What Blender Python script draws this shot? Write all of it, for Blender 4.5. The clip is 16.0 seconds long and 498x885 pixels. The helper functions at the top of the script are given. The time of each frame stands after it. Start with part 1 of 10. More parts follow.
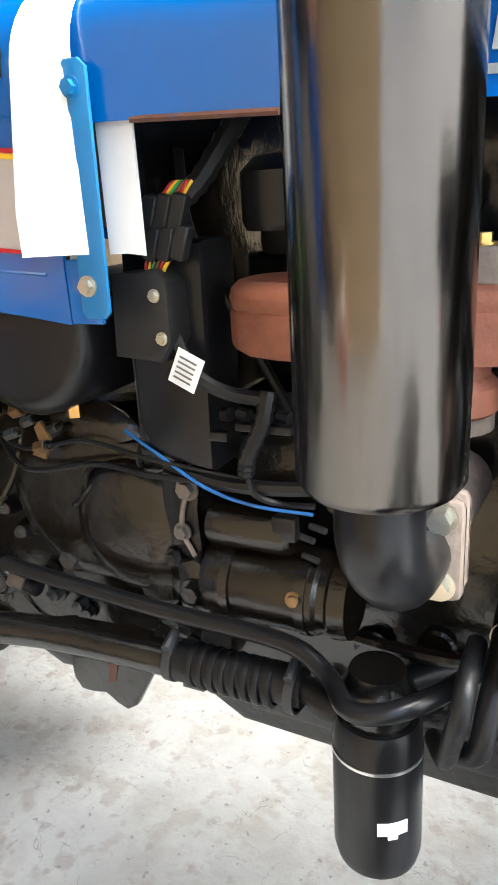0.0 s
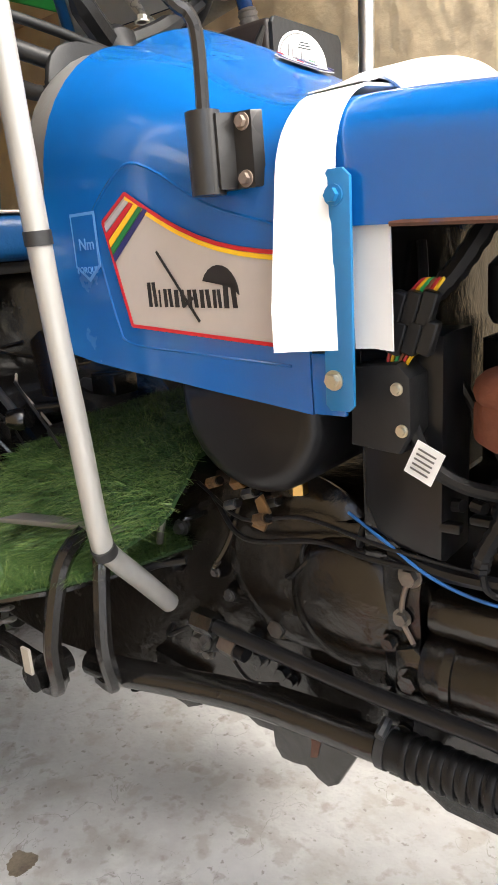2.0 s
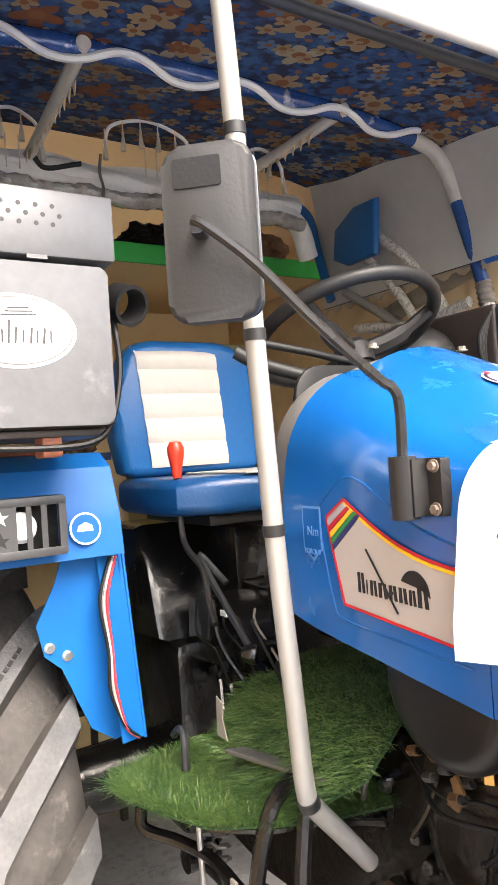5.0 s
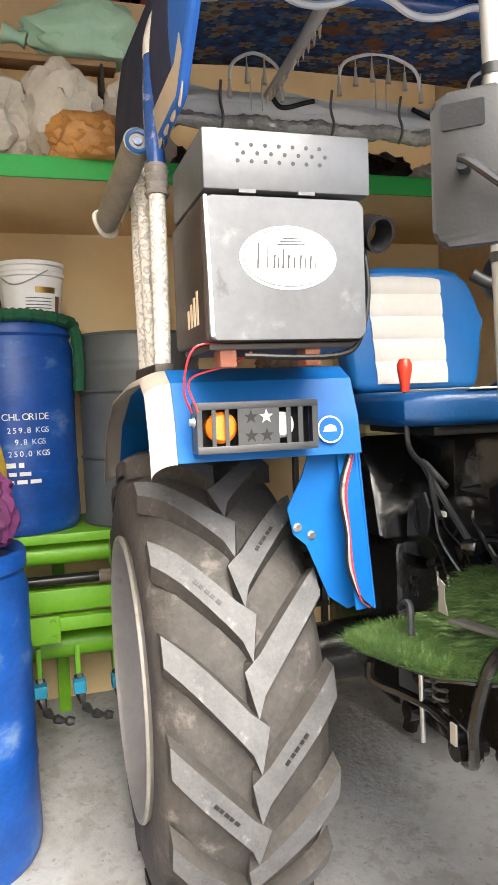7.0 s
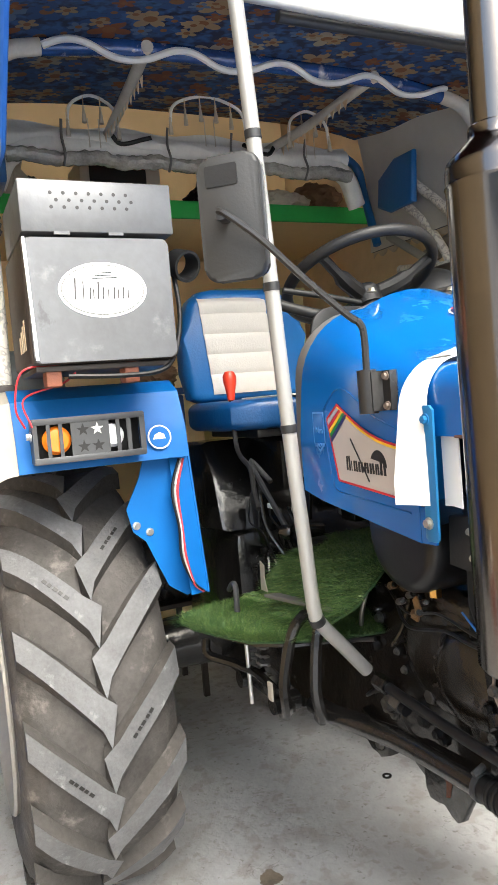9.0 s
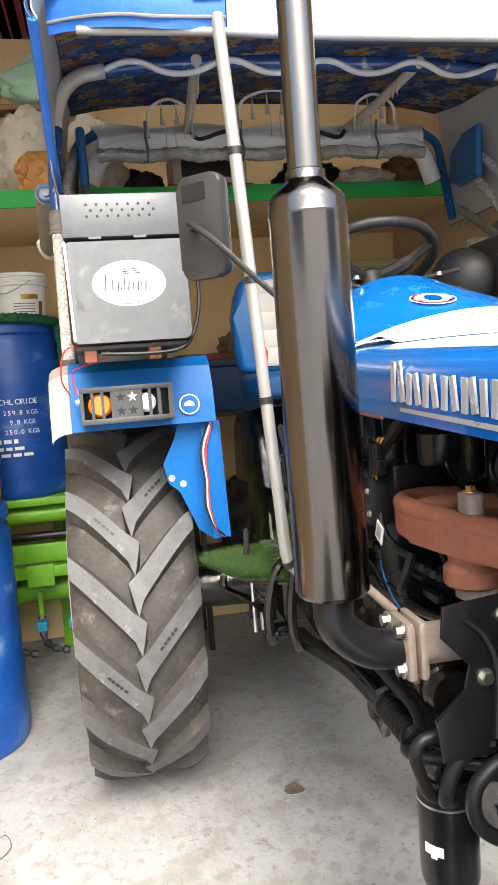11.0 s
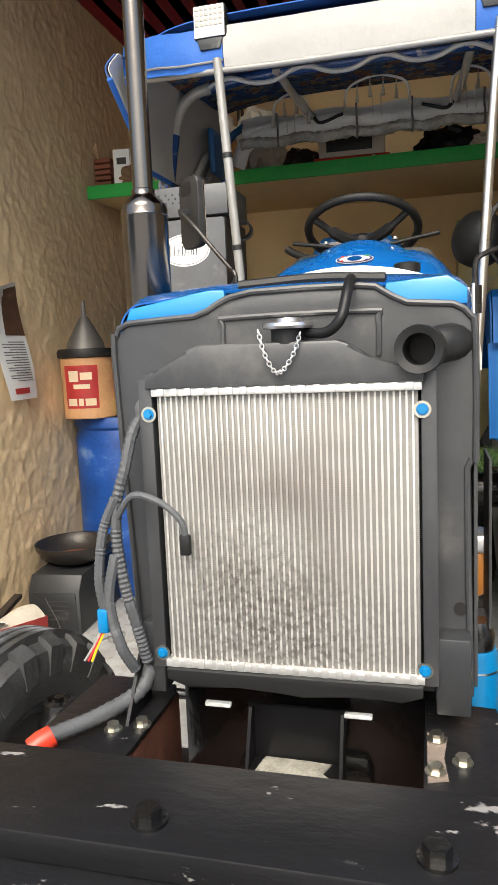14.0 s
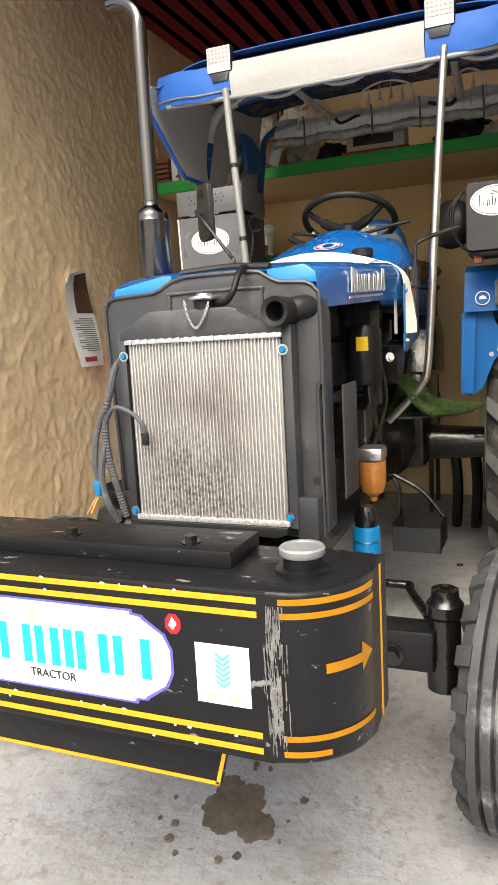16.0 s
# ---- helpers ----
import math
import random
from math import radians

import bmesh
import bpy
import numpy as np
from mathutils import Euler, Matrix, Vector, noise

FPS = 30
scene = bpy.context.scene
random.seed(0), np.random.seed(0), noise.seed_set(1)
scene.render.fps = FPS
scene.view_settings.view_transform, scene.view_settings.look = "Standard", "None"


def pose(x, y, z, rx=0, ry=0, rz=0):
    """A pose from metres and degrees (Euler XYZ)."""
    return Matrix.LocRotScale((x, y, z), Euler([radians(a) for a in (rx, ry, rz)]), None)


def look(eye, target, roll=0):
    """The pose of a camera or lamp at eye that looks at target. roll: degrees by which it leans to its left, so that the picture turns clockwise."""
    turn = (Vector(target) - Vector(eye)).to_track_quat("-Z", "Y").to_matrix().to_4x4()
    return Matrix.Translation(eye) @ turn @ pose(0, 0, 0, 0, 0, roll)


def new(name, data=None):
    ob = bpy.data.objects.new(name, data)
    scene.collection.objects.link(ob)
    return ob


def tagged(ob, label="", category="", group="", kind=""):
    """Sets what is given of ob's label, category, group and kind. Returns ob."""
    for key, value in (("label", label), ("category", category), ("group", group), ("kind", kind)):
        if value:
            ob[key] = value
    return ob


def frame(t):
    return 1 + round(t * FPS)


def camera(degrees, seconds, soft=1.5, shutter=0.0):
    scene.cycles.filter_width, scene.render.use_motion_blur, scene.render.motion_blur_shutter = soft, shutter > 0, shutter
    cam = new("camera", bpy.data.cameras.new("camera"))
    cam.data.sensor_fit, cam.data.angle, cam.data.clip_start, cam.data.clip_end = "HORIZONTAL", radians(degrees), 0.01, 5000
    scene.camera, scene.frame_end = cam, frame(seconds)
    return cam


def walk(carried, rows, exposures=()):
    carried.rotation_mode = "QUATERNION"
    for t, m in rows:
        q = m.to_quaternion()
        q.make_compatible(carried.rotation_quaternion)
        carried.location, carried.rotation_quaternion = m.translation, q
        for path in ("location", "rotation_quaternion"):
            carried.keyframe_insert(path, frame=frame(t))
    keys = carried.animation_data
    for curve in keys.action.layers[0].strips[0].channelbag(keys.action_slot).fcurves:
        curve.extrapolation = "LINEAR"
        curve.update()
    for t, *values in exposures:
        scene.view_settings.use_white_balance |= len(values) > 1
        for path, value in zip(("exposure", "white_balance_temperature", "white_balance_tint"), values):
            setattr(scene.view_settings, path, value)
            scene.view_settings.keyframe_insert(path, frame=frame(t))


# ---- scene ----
from mathutils.bvhtree import BVHTree

cam = camera(38.6, 16.0)
EXPOSURES = [(0.0, 2.65, 6200, 3), (1.2, 2.55, 6450, 5), (2.5, 2.2, 6650, 8), (3.5, 2.2, 6650, 9), (4.5, 2.4, 7100, 13), (5.0, 2.5, 6850, 11), (7.3, 2.35, 6650, 7), (9.0, 2.15, 6450, 5), (11.5, 2.1, 6600, 6), (12.5, 2.05, 6650, 5), (13.5, 1.55, 6750, 5), (14.0, 1.2, 6800, 6), (15.0, 1.0, 7000, 8), (16.0, 1.2, 7050, 8)]
PATH = [
    (0, (1.922, -0.937, 1.363), (1.063, 0.749, 0.716), -3.5),
    (0.5, (1.881, -0.945, 1.38), (0.919, 0.69, 0.746), -3.7),
    (1, (1.865, -0.956, 1.395), (0.788, 0.624, 0.808), -3.8),
    (1.5, (1.851, -0.964, 1.412), (0.683, 0.56, 0.852), -4.3),
    (2, (1.843, -0.969, 1.427), (0.612, 0.517, 0.902), -4.7),
    (2.5, (1.839, -0.971, 1.46), (0.522, 0.47, 1.026), -5.1),
    (3, (1.83, -0.981, 1.49), (0.462, 0.434, 1.139), -5.8),
    (3.5, (1.835, -0.982, 1.527), (0.416, 0.41, 1.309), -5.9),
    (4, (1.842, -0.996, 1.55), (0.358, 0.339, 1.428), -5.8),
    (4.5, (1.89, -1.01, 1.571), (0.292, 0.193, 1.555), -5.7),
    (5, (2.005, -1.02, 1.582), (0.3, 0.025, 1.614), -3.7),
    (5.2, (2.033, -1.027, 1.58), (0.276, -0.073, 1.62), -4.4),
    (7.3, (2.189, -1.237, 1.528), (0.272, -0.681, 1.395), -2.0),
    (7.5, (2.209, -1.238, 1.525), (0.297, -0.669, 1.389), -1.9),
    (8, (2.289, -1.229, 1.526), (0.414, -0.536, 1.45), -2.3),
    (8.5, (2.358, -1.192, 1.529), (0.519, -0.41, 1.45), -3.3),
    (9, (2.444, -1.128, 1.525), (0.623, -0.307, 1.412), -4.9),
    (9.2, (2.479, -1.092, 1.52), (0.641, -0.315, 1.391), -4.5),
    (11.3, (2.927, -0.694, 1.522), (0.953, -0.472, 1.288), -2.3),
    (11.5, (2.966, -0.607, 1.514), (0.988, -0.512, 1.234), -0.5),
    (12, (3.075, -0.45, 1.493), (1.096, -0.588, 1.245), -2.5),
    (12.5, (3.224, -0.297, 1.492), (1.266, -0.597, 1.215), -1.0),
    (13, (3.299, -0.129, 1.491), (1.375, -0.592, 1.199), -2.4),
    (13.5, (3.407, 0.091, 1.456), (1.522, -0.504, 1.156), 0.6),
    (14, (3.585, 0.245, 1.399), (1.666, -0.259, 1.145), -2.4),
    (14.5, (3.792, 0.408, 1.351), (1.899, -0.14, 1.011), -2.7),
    (15, (3.905, 0.58, 1.348), (2.049, -0.105, 1.054), -2.0),
    (15.5, (4.012, 0.739, 1.347), (2.162, 0.031, 1.068), -2.7),
    (16, (4.111, 0.81, 1.338), (2.285, 0.051, 1.041), -3.1),
]
walk(cam, [(t, look(eye, target, roll)) for t, eye, target, roll in PATH], EXPOSURES)

# ---- light ----
world = bpy.data.worlds.new("world")
scene.world = world
world.use_nodes = True
wn = world.node_tree.nodes
sky = wn.new("ShaderNodeTexSky")
sky.sky_type, sky.sun_disc = "NISHITA", False
sky.sun_elevation, sky.sun_rotation = radians(50), radians(86)
sky.dust_density, sky.air_density = 4.0, 1.0
world.node_tree.links.new(sky.outputs[0], wn["Background"].inputs[0])
wn["Background"].inputs[1].default_value = 0.15
sun = new("sun", bpy.data.lights.new("sun", "SUN"))
sun.data.energy, sun.data.angle, sun.data.color = 1.7, radians(45), (1.0, 0.97, 0.92)
sun.matrix_world = look((7.5, 0.5, 9.4), (0, 0, 0.5))


# ---- helpers for shapes ----
def shade(bm, deg=38):
    for fc in bm.faces:
        fc.smooth = True
    lim = radians(deg)
    for e in bm.edges:
        if len(e.link_faces) == 2 and e.calc_face_angle(0) > lim:
            e.smooth = False


def part(name, bm, mat, parent=None, label="", deg=38, recalc=True):
    if recalc:
        bmesh.ops.recalc_face_normals(bm, faces=bm.faces)
    shade(bm, deg)
    me = bpy.data.meshes.new(name)
    bm.to_mesh(me)
    bm.free()
    for m in (mat if isinstance(mat, (list, tuple)) else [mat]):
        me.materials.append(m)
    ob = new(name, me)
    if parent is not None:
        ob.parent = parent
    if label:
        ob["label"] = label
    return ob


def again(ob, m, parent=None):
    """A further piece on the same mesh."""
    o = new(ob.name.split(".")[0], ob.data)
    o.parent = parent if parent is not None else ob.parent
    o.matrix_basis = m
    return o


def thing(name, label, category, loc=(0, 0, 0), rz=0, group=""):
    e = new(name)
    e.empty_display_size = 0.1
    e.matrix_basis = pose(*loc, 0, 0, rz)
    return tagged(e, label, category, group)


def BM():
    return bmesh.new()


def box(bm, x0, x1, y0, y1, z0, z1, bev=0.0, seg=2, m=None):
    vs = [bm.verts.new(((x1 if i & 1 else x0), (y1 if i & 2 else y0), (z1 if i & 4 else z0))) for i in range(8)]
    fs = [bm.faces.new([vs[i] for i in q]) for q in ((0, 2, 3, 1), (4, 5, 7, 6), (0, 1, 5, 4), (2, 6, 7, 3), (0, 4, 6, 2), (1, 3, 7, 5))]
    if m is not None:
        bmesh.ops.transform(bm, matrix=m, verts=vs)
    if bev:
        es = {e for f2 in fs for e in f2.edges}
        bmesh.ops.bevel(bm, geom=list(es), offset=bev, segments=seg, affect="EDGES", profile=0.5)
    return bm


def ring(bm, c, u, v, r, n, ph=0.0):
    return [bm.verts.new(c + u * (r * math.cos(ph + 2 * math.pi * i / n)) + v * (r * math.sin(ph + 2 * math.pi * i / n))) for i in range(n)]


def bridge(bm, a, b, closed=True):
    n = len(a)
    for i in range(n if closed else n - 1):
        j = (i + 1) % n
        bm.faces.new((a[i], a[j], b[j], b[i]))


def basis(d):
    d = d.normalized()
    u = d.cross(Vector((0, 0, 1)))
    if u.length < 1e-4:
        u = d.cross(Vector((1, 0, 0)))
    u.normalize()
    return u, d.cross(u).normalized()


def rod(bm, p0, p1, r0, r1=None, n=16, caps=True):
    p0, p1 = Vector(p0), Vector(p1)
    r1 = r0 if r1 is None else r1
    u, v = basis(p1 - p0)
    a, b = ring(bm, p0, u, v, r0, n), ring(bm, p1, u, v, r1, n)
    bridge(bm, a, b)
    if caps:
        bm.faces.new(a), bm.faces.new(list(reversed(b)))
    return bm


def spin(bm, prof, c=(0, 0, 0), axis=(0, 0, 1), n=32, close=False):
    """A turned form: prof holds (radius, height along axis)."""
    c, d = Vector(c), Vector(axis).normalized()
    u, v = basis(d)
    rows = []
    for r, hgt in prof:
        if r < 1e-5:
            rows.append([bm.verts.new(c + d * hgt)])
        else:
            rows.append(ring(bm, c + d * hgt, u, v, r, n))
    pairs = list(zip(rows, rows[1:])) + ([(rows[-1], rows[0])] if close else [])
    for a, b in pairs:
        if len(a) == 1 and len(b) == 1:
            continue
        if len(a) == 1:
            for i in range(n):
                bm.faces.new((a[0], b[(i + 1) % n], b[i]))
        elif len(b) == 1:
            for i in range(n):
                bm.faces.new((a[i], a[(i + 1) % n], b[0]))
        else:
            bridge(bm, a, b)
    return bm


def curve_pts(pts, k=6):
    """Catmull-Rom through the points."""
    P = [Vector(p) for p in pts]
    if len(P) < 3:
        return P
    P = [P[0] * 2 - P[1]] + P + [P[-1] * 2 - P[-2]]
    out = []
    for i in range(1, len(P) - 2):
        a, b, c, d = P[i - 1:i + 3]
        for j in range(k):
            t = j / k
            out.append(0.5 * (2 * b + (c - a) * t + (2 * a - 5 * b + 4 * c - d) * t * t + (3 * b - a - 3 * c + d) * t ** 3))
    return out + [P[-2]]


def tube(bm, pts, r, n=10, k=6, ribs=0.0, caps=True):
    """A bent tube; ribs: a corrugated hose's depth."""
    c = curve_pts(pts, k)
    if ribs:
        tot = [c[0]]
        for a, b in zip(c, c[1:]):
            m = max(1, int((b - a).length / (r * 0.45)))
            tot += [a.lerp(b, (i + 1) / m) for i in range(m)]
        c = tot
    prev, u = None, None
    for i, p in enumerate(c):
        d = (c[min(i + 1, len(c) - 1)] - c[max(i - 1, 0)]).normalized()
        if u is None:
            u, v = basis(d)
        else:
            u = (u - d * u.dot(d)).normalized()
            v = d.cross(u)
        rr = r[min(i, len(r) - 1)] if isinstance(r, (list, tuple)) else r
        rg = ring(bm, p, u, v, rr + (ribs * (i % 2) if ribs else 0), n)
        if prev:
            bridge(bm, prev, rg)
        elif caps:
            bm.faces.new(rg)
        prev = rg
    if caps:
        bm.faces.new(list(reversed(prev)))
    return bm


def prism(bm, poly, axis, a, b, bev=0.0, seg=2):
    """A polygon drawn in the two other axes, drawn out along axis from a to b."""
    def at(p, w):
        return {"x": (w, p[0], p[1]), "y": (p[0], w, p[1]), "z": (p[0], p[1], w)}[axis]
    lo, hi = [bm.verts.new(at(p, a)) for p in poly], [bm.verts.new(at(p, b)) for p in poly]
    f0, f1 = bm.faces.new(lo), bm.faces.new(list(reversed(hi)))
    bridge(bm, lo, hi)
    if bev:
        es = set(f0.edges) | set(f1.edges)
        bmesh.ops.bevel(bm, geom=list(es), offset=bev, segments=seg, affect="EDGES", profile=0.5)
    return bm


def sheet(bm, fn, nu, nv, thick=0.0):
    """A surface fn(u, v), with thickness."""
    g = [[bm.verts.new(fn(i / nu, j / nv)) for j in range(nv + 1)] for i in range(nu + 1)]
    for i in range(nu):
        for j in range(nv):
            bm.faces.new((g[i][j], g[i + 1][j], g[i + 1][j + 1], g[i][j + 1]))
    if thick:
        bmesh.ops.recalc_face_normals(bm, faces=bm.faces)
        bmesh.ops.solidify(bm, geom=bm.faces[:], thickness=thick)
    return bm


def rrect(y0, y1, z0, z1, r, n=5):
    out = []
    for cy, cz, a in ((y1 - r, z1 - r, 0), (y0 + r, z1 - r, 90), (y0 + r, z0 + r, 180), (y1 - r, z0 + r, 270)):
        out += [(cy + r * math.cos(radians(a + 90 * i / n)), cz + r * math.sin(radians(a + 90 * i / n))) for i in range(n + 1)]
    return out


def bolt(name, at, axis, r, mat, parent, label="", washer=True):
    bm = BM()
    a, d = Vector(at), Vector(axis).normalized()
    rod(bm, a, a + d * r * 0.3, r * 1.45, n=14) if washer else None
    rod(bm, a, a + d * r * 1.2, r, n=6)
    return part(name, bm, mat, parent, label)


# ---- materials ----
def material(name, col, rough=0.5, metal=0.0, var=0.15, scale=6.0, bump=0.0, bscale=60.0, dust=None, dustamt=0.0, dscale=3.0, coat=0.0, spec=0.5, stretch=(1, 1, 1), piece=0.0):
    """Principled with colour that wanders at two scales, patches of dust or wear, and fine relief."""
    m = bpy.data.materials.new(name)
    m.use_nodes = True
    nt = m.node_tree
    N, L = nt.nodes, nt.links
    b = N["Principled BSDF"]
    tc = N.new("ShaderNodeTexCoord")
    mp = N.new("ShaderNodeMapping")
    mp.inputs["Scale"].default_value = stretch
    L.new(tc.outputs["Object"], mp.inputs[0])

    def nz(s, det=4.0, rgh=0.55):
        t = N.new("ShaderNodeTexNoise")
        t.inputs["Scale"].default_value, t.inputs["Detail"].default_value, t.inputs["Roughness"].default_value = s, det, rgh
        L.new(mp.outputs[0], t.inputs["Vector"])
        return t
    n1, n2 = nz(scale), nz(scale * 9)
    mixn = N.new("ShaderNodeMath")
    mixn.operation = "MULTIPLY_ADD"
    L.new(n2.outputs[0], mixn.inputs[0])
    mixn.inputs[1].default_value = 0.45
    L.new(n1.outputs[0], mixn.inputs[2])
    ramp = N.new("ShaderNodeMapRange")
    ramp.inputs[1].default_value, ramp.inputs[2].default_value = 0.42, 1.02
    ramp.inputs[3].default_value, ramp.inputs[4].default_value = 1 - var, 1 + var
    L.new(mixn.outputs[0], ramp.inputs[0])
    mul = N.new("ShaderNodeVectorMath")
    mul.operation = "SCALE"
    mul.inputs[0].default_value = col
    L.new(ramp.outputs[0], mul.inputs["Scale"])
    out = mul.outputs[0]
    if piece:
        oi = N.new("ShaderNodeObjectInfo")
        pr = N.new("ShaderNodeMapRange")
        pr.inputs[3].default_value, pr.inputs[4].default_value = 1 - piece, 1 + piece
        L.new(oi.outputs["Random"], pr.inputs[0])
        m2 = N.new("ShaderNodeVectorMath")
        m2.operation = "SCALE"
        L.new(out, m2.inputs[0]), L.new(pr.outputs[0], m2.inputs["Scale"])
        out = m2.outputs[0]
    rsrc = None
    if dust is not None:
        d1 = nz(dscale, 8.0, 0.65)
        dr = N.new("ShaderNodeMapRange")
        dr.interpolation_type = "SMOOTHSTEP"
        dr.inputs[1].default_value, dr.inputs[2].default_value = 0.62 - 0.35 * dustamt, 0.78 - 0.3 * dustamt
        L.new(d1.outputs[0], dr.inputs[0])
        mx = N.new("ShaderNodeMix")
        mx.data_type = "RGBA"
        L.new(dr.outputs[0], mx.inputs[0])
        L.new(out, mx.inputs[6])
        mx.inputs[7].default_value = (*dust, 1)
        out = mx.outputs[2]
        rm = N.new("ShaderNodeMapRange")
        rm.inputs[3].default_value, rm.inputs[4].default_value = rough, max(rough, 0.85)
        L.new(dr.outputs[0], rm.inputs[0])
        rsrc = rm.outputs[0]
        if metal:
            mm = N.new("ShaderNodeMapRange")
            mm.inputs[3].default_value, mm.inputs[4].default_value = metal, 0
            L.new(dr.outputs[0], mm.inputs[0])
            L.new(mm.outputs[0], b.inputs["Metallic"])
    L.new(out, b.inputs["Base Color"])
    if rsrc is None:
        rr = N.new("ShaderNodeMapRange")
        rr.inputs[1].default_value, rr.inputs[2].default_value = 0.3, 0.8
        rr.inputs[3].default_value, rr.inputs[4].default_value = rough * 0.85, min(1, rough * 1.2)
        L.new(n1.outputs[0], rr.inputs[0])
        rsrc = rr.outputs[0]
        b.inputs["Metallic"].default_value = metal
    elif not metal:
        b.inputs["Metallic"].default_value = 0
    L.new(rsrc, b.inputs["Roughness"])
    b.inputs["Specular IOR Level"].default_value = spec
    b.inputs["Coat Weight"].default_value = coat
    b.inputs["Coat Roughness"].default_value = 0.08
    if bump:
        bt = nz(bscale, 5.0)
        bp = N.new("ShaderNodeBump")
        bp.inputs["Strength"].default_value, bp.inputs["Distance"].default_value = bump, 0.01
        L.new(bt.outputs[0], bp.inputs["Height"])
        L.new(bp.outputs[0], b.inputs["Normal"])
    return m


BRACKETSTEEL = material("dark_bracket_steel", (0.035, 0.034, 0.034), 0.3, 0.5, 0.2, 9, 0.05, 60)
BLUE = material("tractor_blue_paint", (0.002, 0.098, 0.36), 0.24, 0, 0.06, 3, 0.03, 60, coat=0.6, dust=(0.03, 0.16, 0.46), dustamt=-0.05, dscale=5)
BLUE2 = material("fender_blue_paint", (0.002, 0.112, 0.38), 0.5, 0, 0.1, 3, 0.03, 90, spec=0.3, coat=0.0, dust=(0.04, 0.15, 0.42), dustamt=0.0, dscale=6)
TEAL = material("bracket_teal_paint", (0.012, 0.16, 0.38), 0.35, 0, 0.12, 8, 0.05, 60, coat=0.2, dust=(0.1, 0.12, 0.14), dustamt=-0.05, dscale=14)
WHITE = material("white_enamel", (0.82, 0.82, 0.80), 0.45, 0, 0.05, 4, 0.08, 30, dust=(0.55, 0.53, 0.5), dustamt=-0.1, dscale=9)
GREYP = material("grey_plastic", (0.13, 0.125, 0.12), 0.55, 0, 0.08, 5, 0.06, 200)
BLACKIRON = material("black_engine_paint", (0.006, 0.0056, 0.0054), 0.22, 0.0, 0.5, 9, 0.35, 26, coat=0.25, dust=(0.013, 0.0105, 0.008), dustamt=-0.05, dscale=13)
WORNSTEEL = material("oily_worn_steel", (0.16, 0.15, 0.14), 0.34, 0.8, 0.3, 18, 0.2, 60, dust=(0.03, 0.024, 0.018), dustamt=0.12, dscale=30)
OCHREOIL = material("ochre_oily_fitting", (0.16, 0.09, 0.035), 0.35, 0.3, 0.4, 20, 0.3, 50, dust=(0.02, 0.015, 0.01), dustamt=0.1, dscale=28)
BROWNIRON = material("oily_cast_iron", (0.0075, 0.0055, 0.0038), 0.25, 0.0, 0.6, 8, 0.4, 24, coat=0.1, dust=(0.02, 0.014, 0.009), dustamt=0.0, dscale=13)
BLACKGLOSS = material("black_gloss_paint", (0.008, 0.008, 0.009), 0.28, 0, 0.2, 5, 0.04, 40, coat=0.0, spec=0.3, dust=(0.05, 0.047, 0.044), dustamt=-0.14, dscale=9)
SHELL = material("radiator_shell_satin_black", (0.04, 0.041, 0.044), 0.38, 0.0, 0.25, 4, 0.06, 60, dust=(0.10, 0.098, 0.095), dustamt=0.1, dscale=4, spec=0.5)
MIRRORGREY = material("dusty_dark_mirror_plastic", (0.022, 0.022, 0.022), 0.55, 0, 0.1, 6, 0.06, 150, dust=(0.05, 0.049, 0.047), dustamt=0.02, dscale=9)
PLASTICB = material("black_plastic", (0.013, 0.013, 0.0135), 0.48, 0, 0.15, 8, 0.08, 150, dust=(0.07, 0.067, 0.064), dustamt=-0.1, dscale=10, spec=0.3)
RUBBER = material("tyre_rubber_dusty", (0.05, 0.046, 0.043), 0.8, 0, 0.5, 7, 0.6, 34, dust=(0.15, 0.137, 0.125), dustamt=0.16, dscale=11, piece=0.1)
LUGTOP = material("tyre_lug_worn", (0.105, 0.106, 0.11), 0.72, 0, 0.35, 12, 0.45, 45, dust=(0.22, 0.222, 0.226), dustamt=0.14, dscale=18, piece=0.16)
RUBBERF = material("front_tyre_rubber", (0.04, 0.041, 0.043), 0.6, 0, 0.35, 7, 0.35, 50, dust=(0.3, 0.31, 0.33), dustamt=0.32, dscale=6, piece=0.2)
HOSE = material("black_rubber_hose", (0.008, 0.008, 0.0085), 0.4, 0, 0.2, 12, 0.1, 120, spec=0.28, dust=(0.06, 0.054, 0.048), dustamt=-0.08, dscale=14)
CHROME = material("muffler_chrome_black", (0.14, 0.127, 0.115), 0.17, 1.0, 0.1, 5, 0.02, 60, dust=(0.09, 0.085, 0.08), dustamt=-0.13, dscale=7)
STEEL = material("bright_steel", (0.62, 0.61, 0.6), 0.32, 1.0, 0.1, 10, 0.06, 90)
ZINC = material("zinc_bolt", (0.55, 0.53, 0.46), 0.35, 1.0, 0.15, 30, 0.05, 90)
GOLD = material("yellow_zinc_bolt", (0.75, 0.48, 0.16), 0.32, 1.0, 0.15, 30, 0.05, 90)
RUSTBROWN = material("rust_brown_casting", (0.21, 0.07, 0.038), 0.7, 0.0, 0.3, 8, 0.3, 60, dust=(0.33, 0.2, 0.13), dustamt=0.0, dscale=9)
CASTGREY = material("rusty_cast_flange", (0.2, 0.155, 0.125), 0.75, 0.1, 0.25, 14, 0.35, 50, dust=(0.3, 0.26, 0.22), dustamt=0.05, dscale=14)
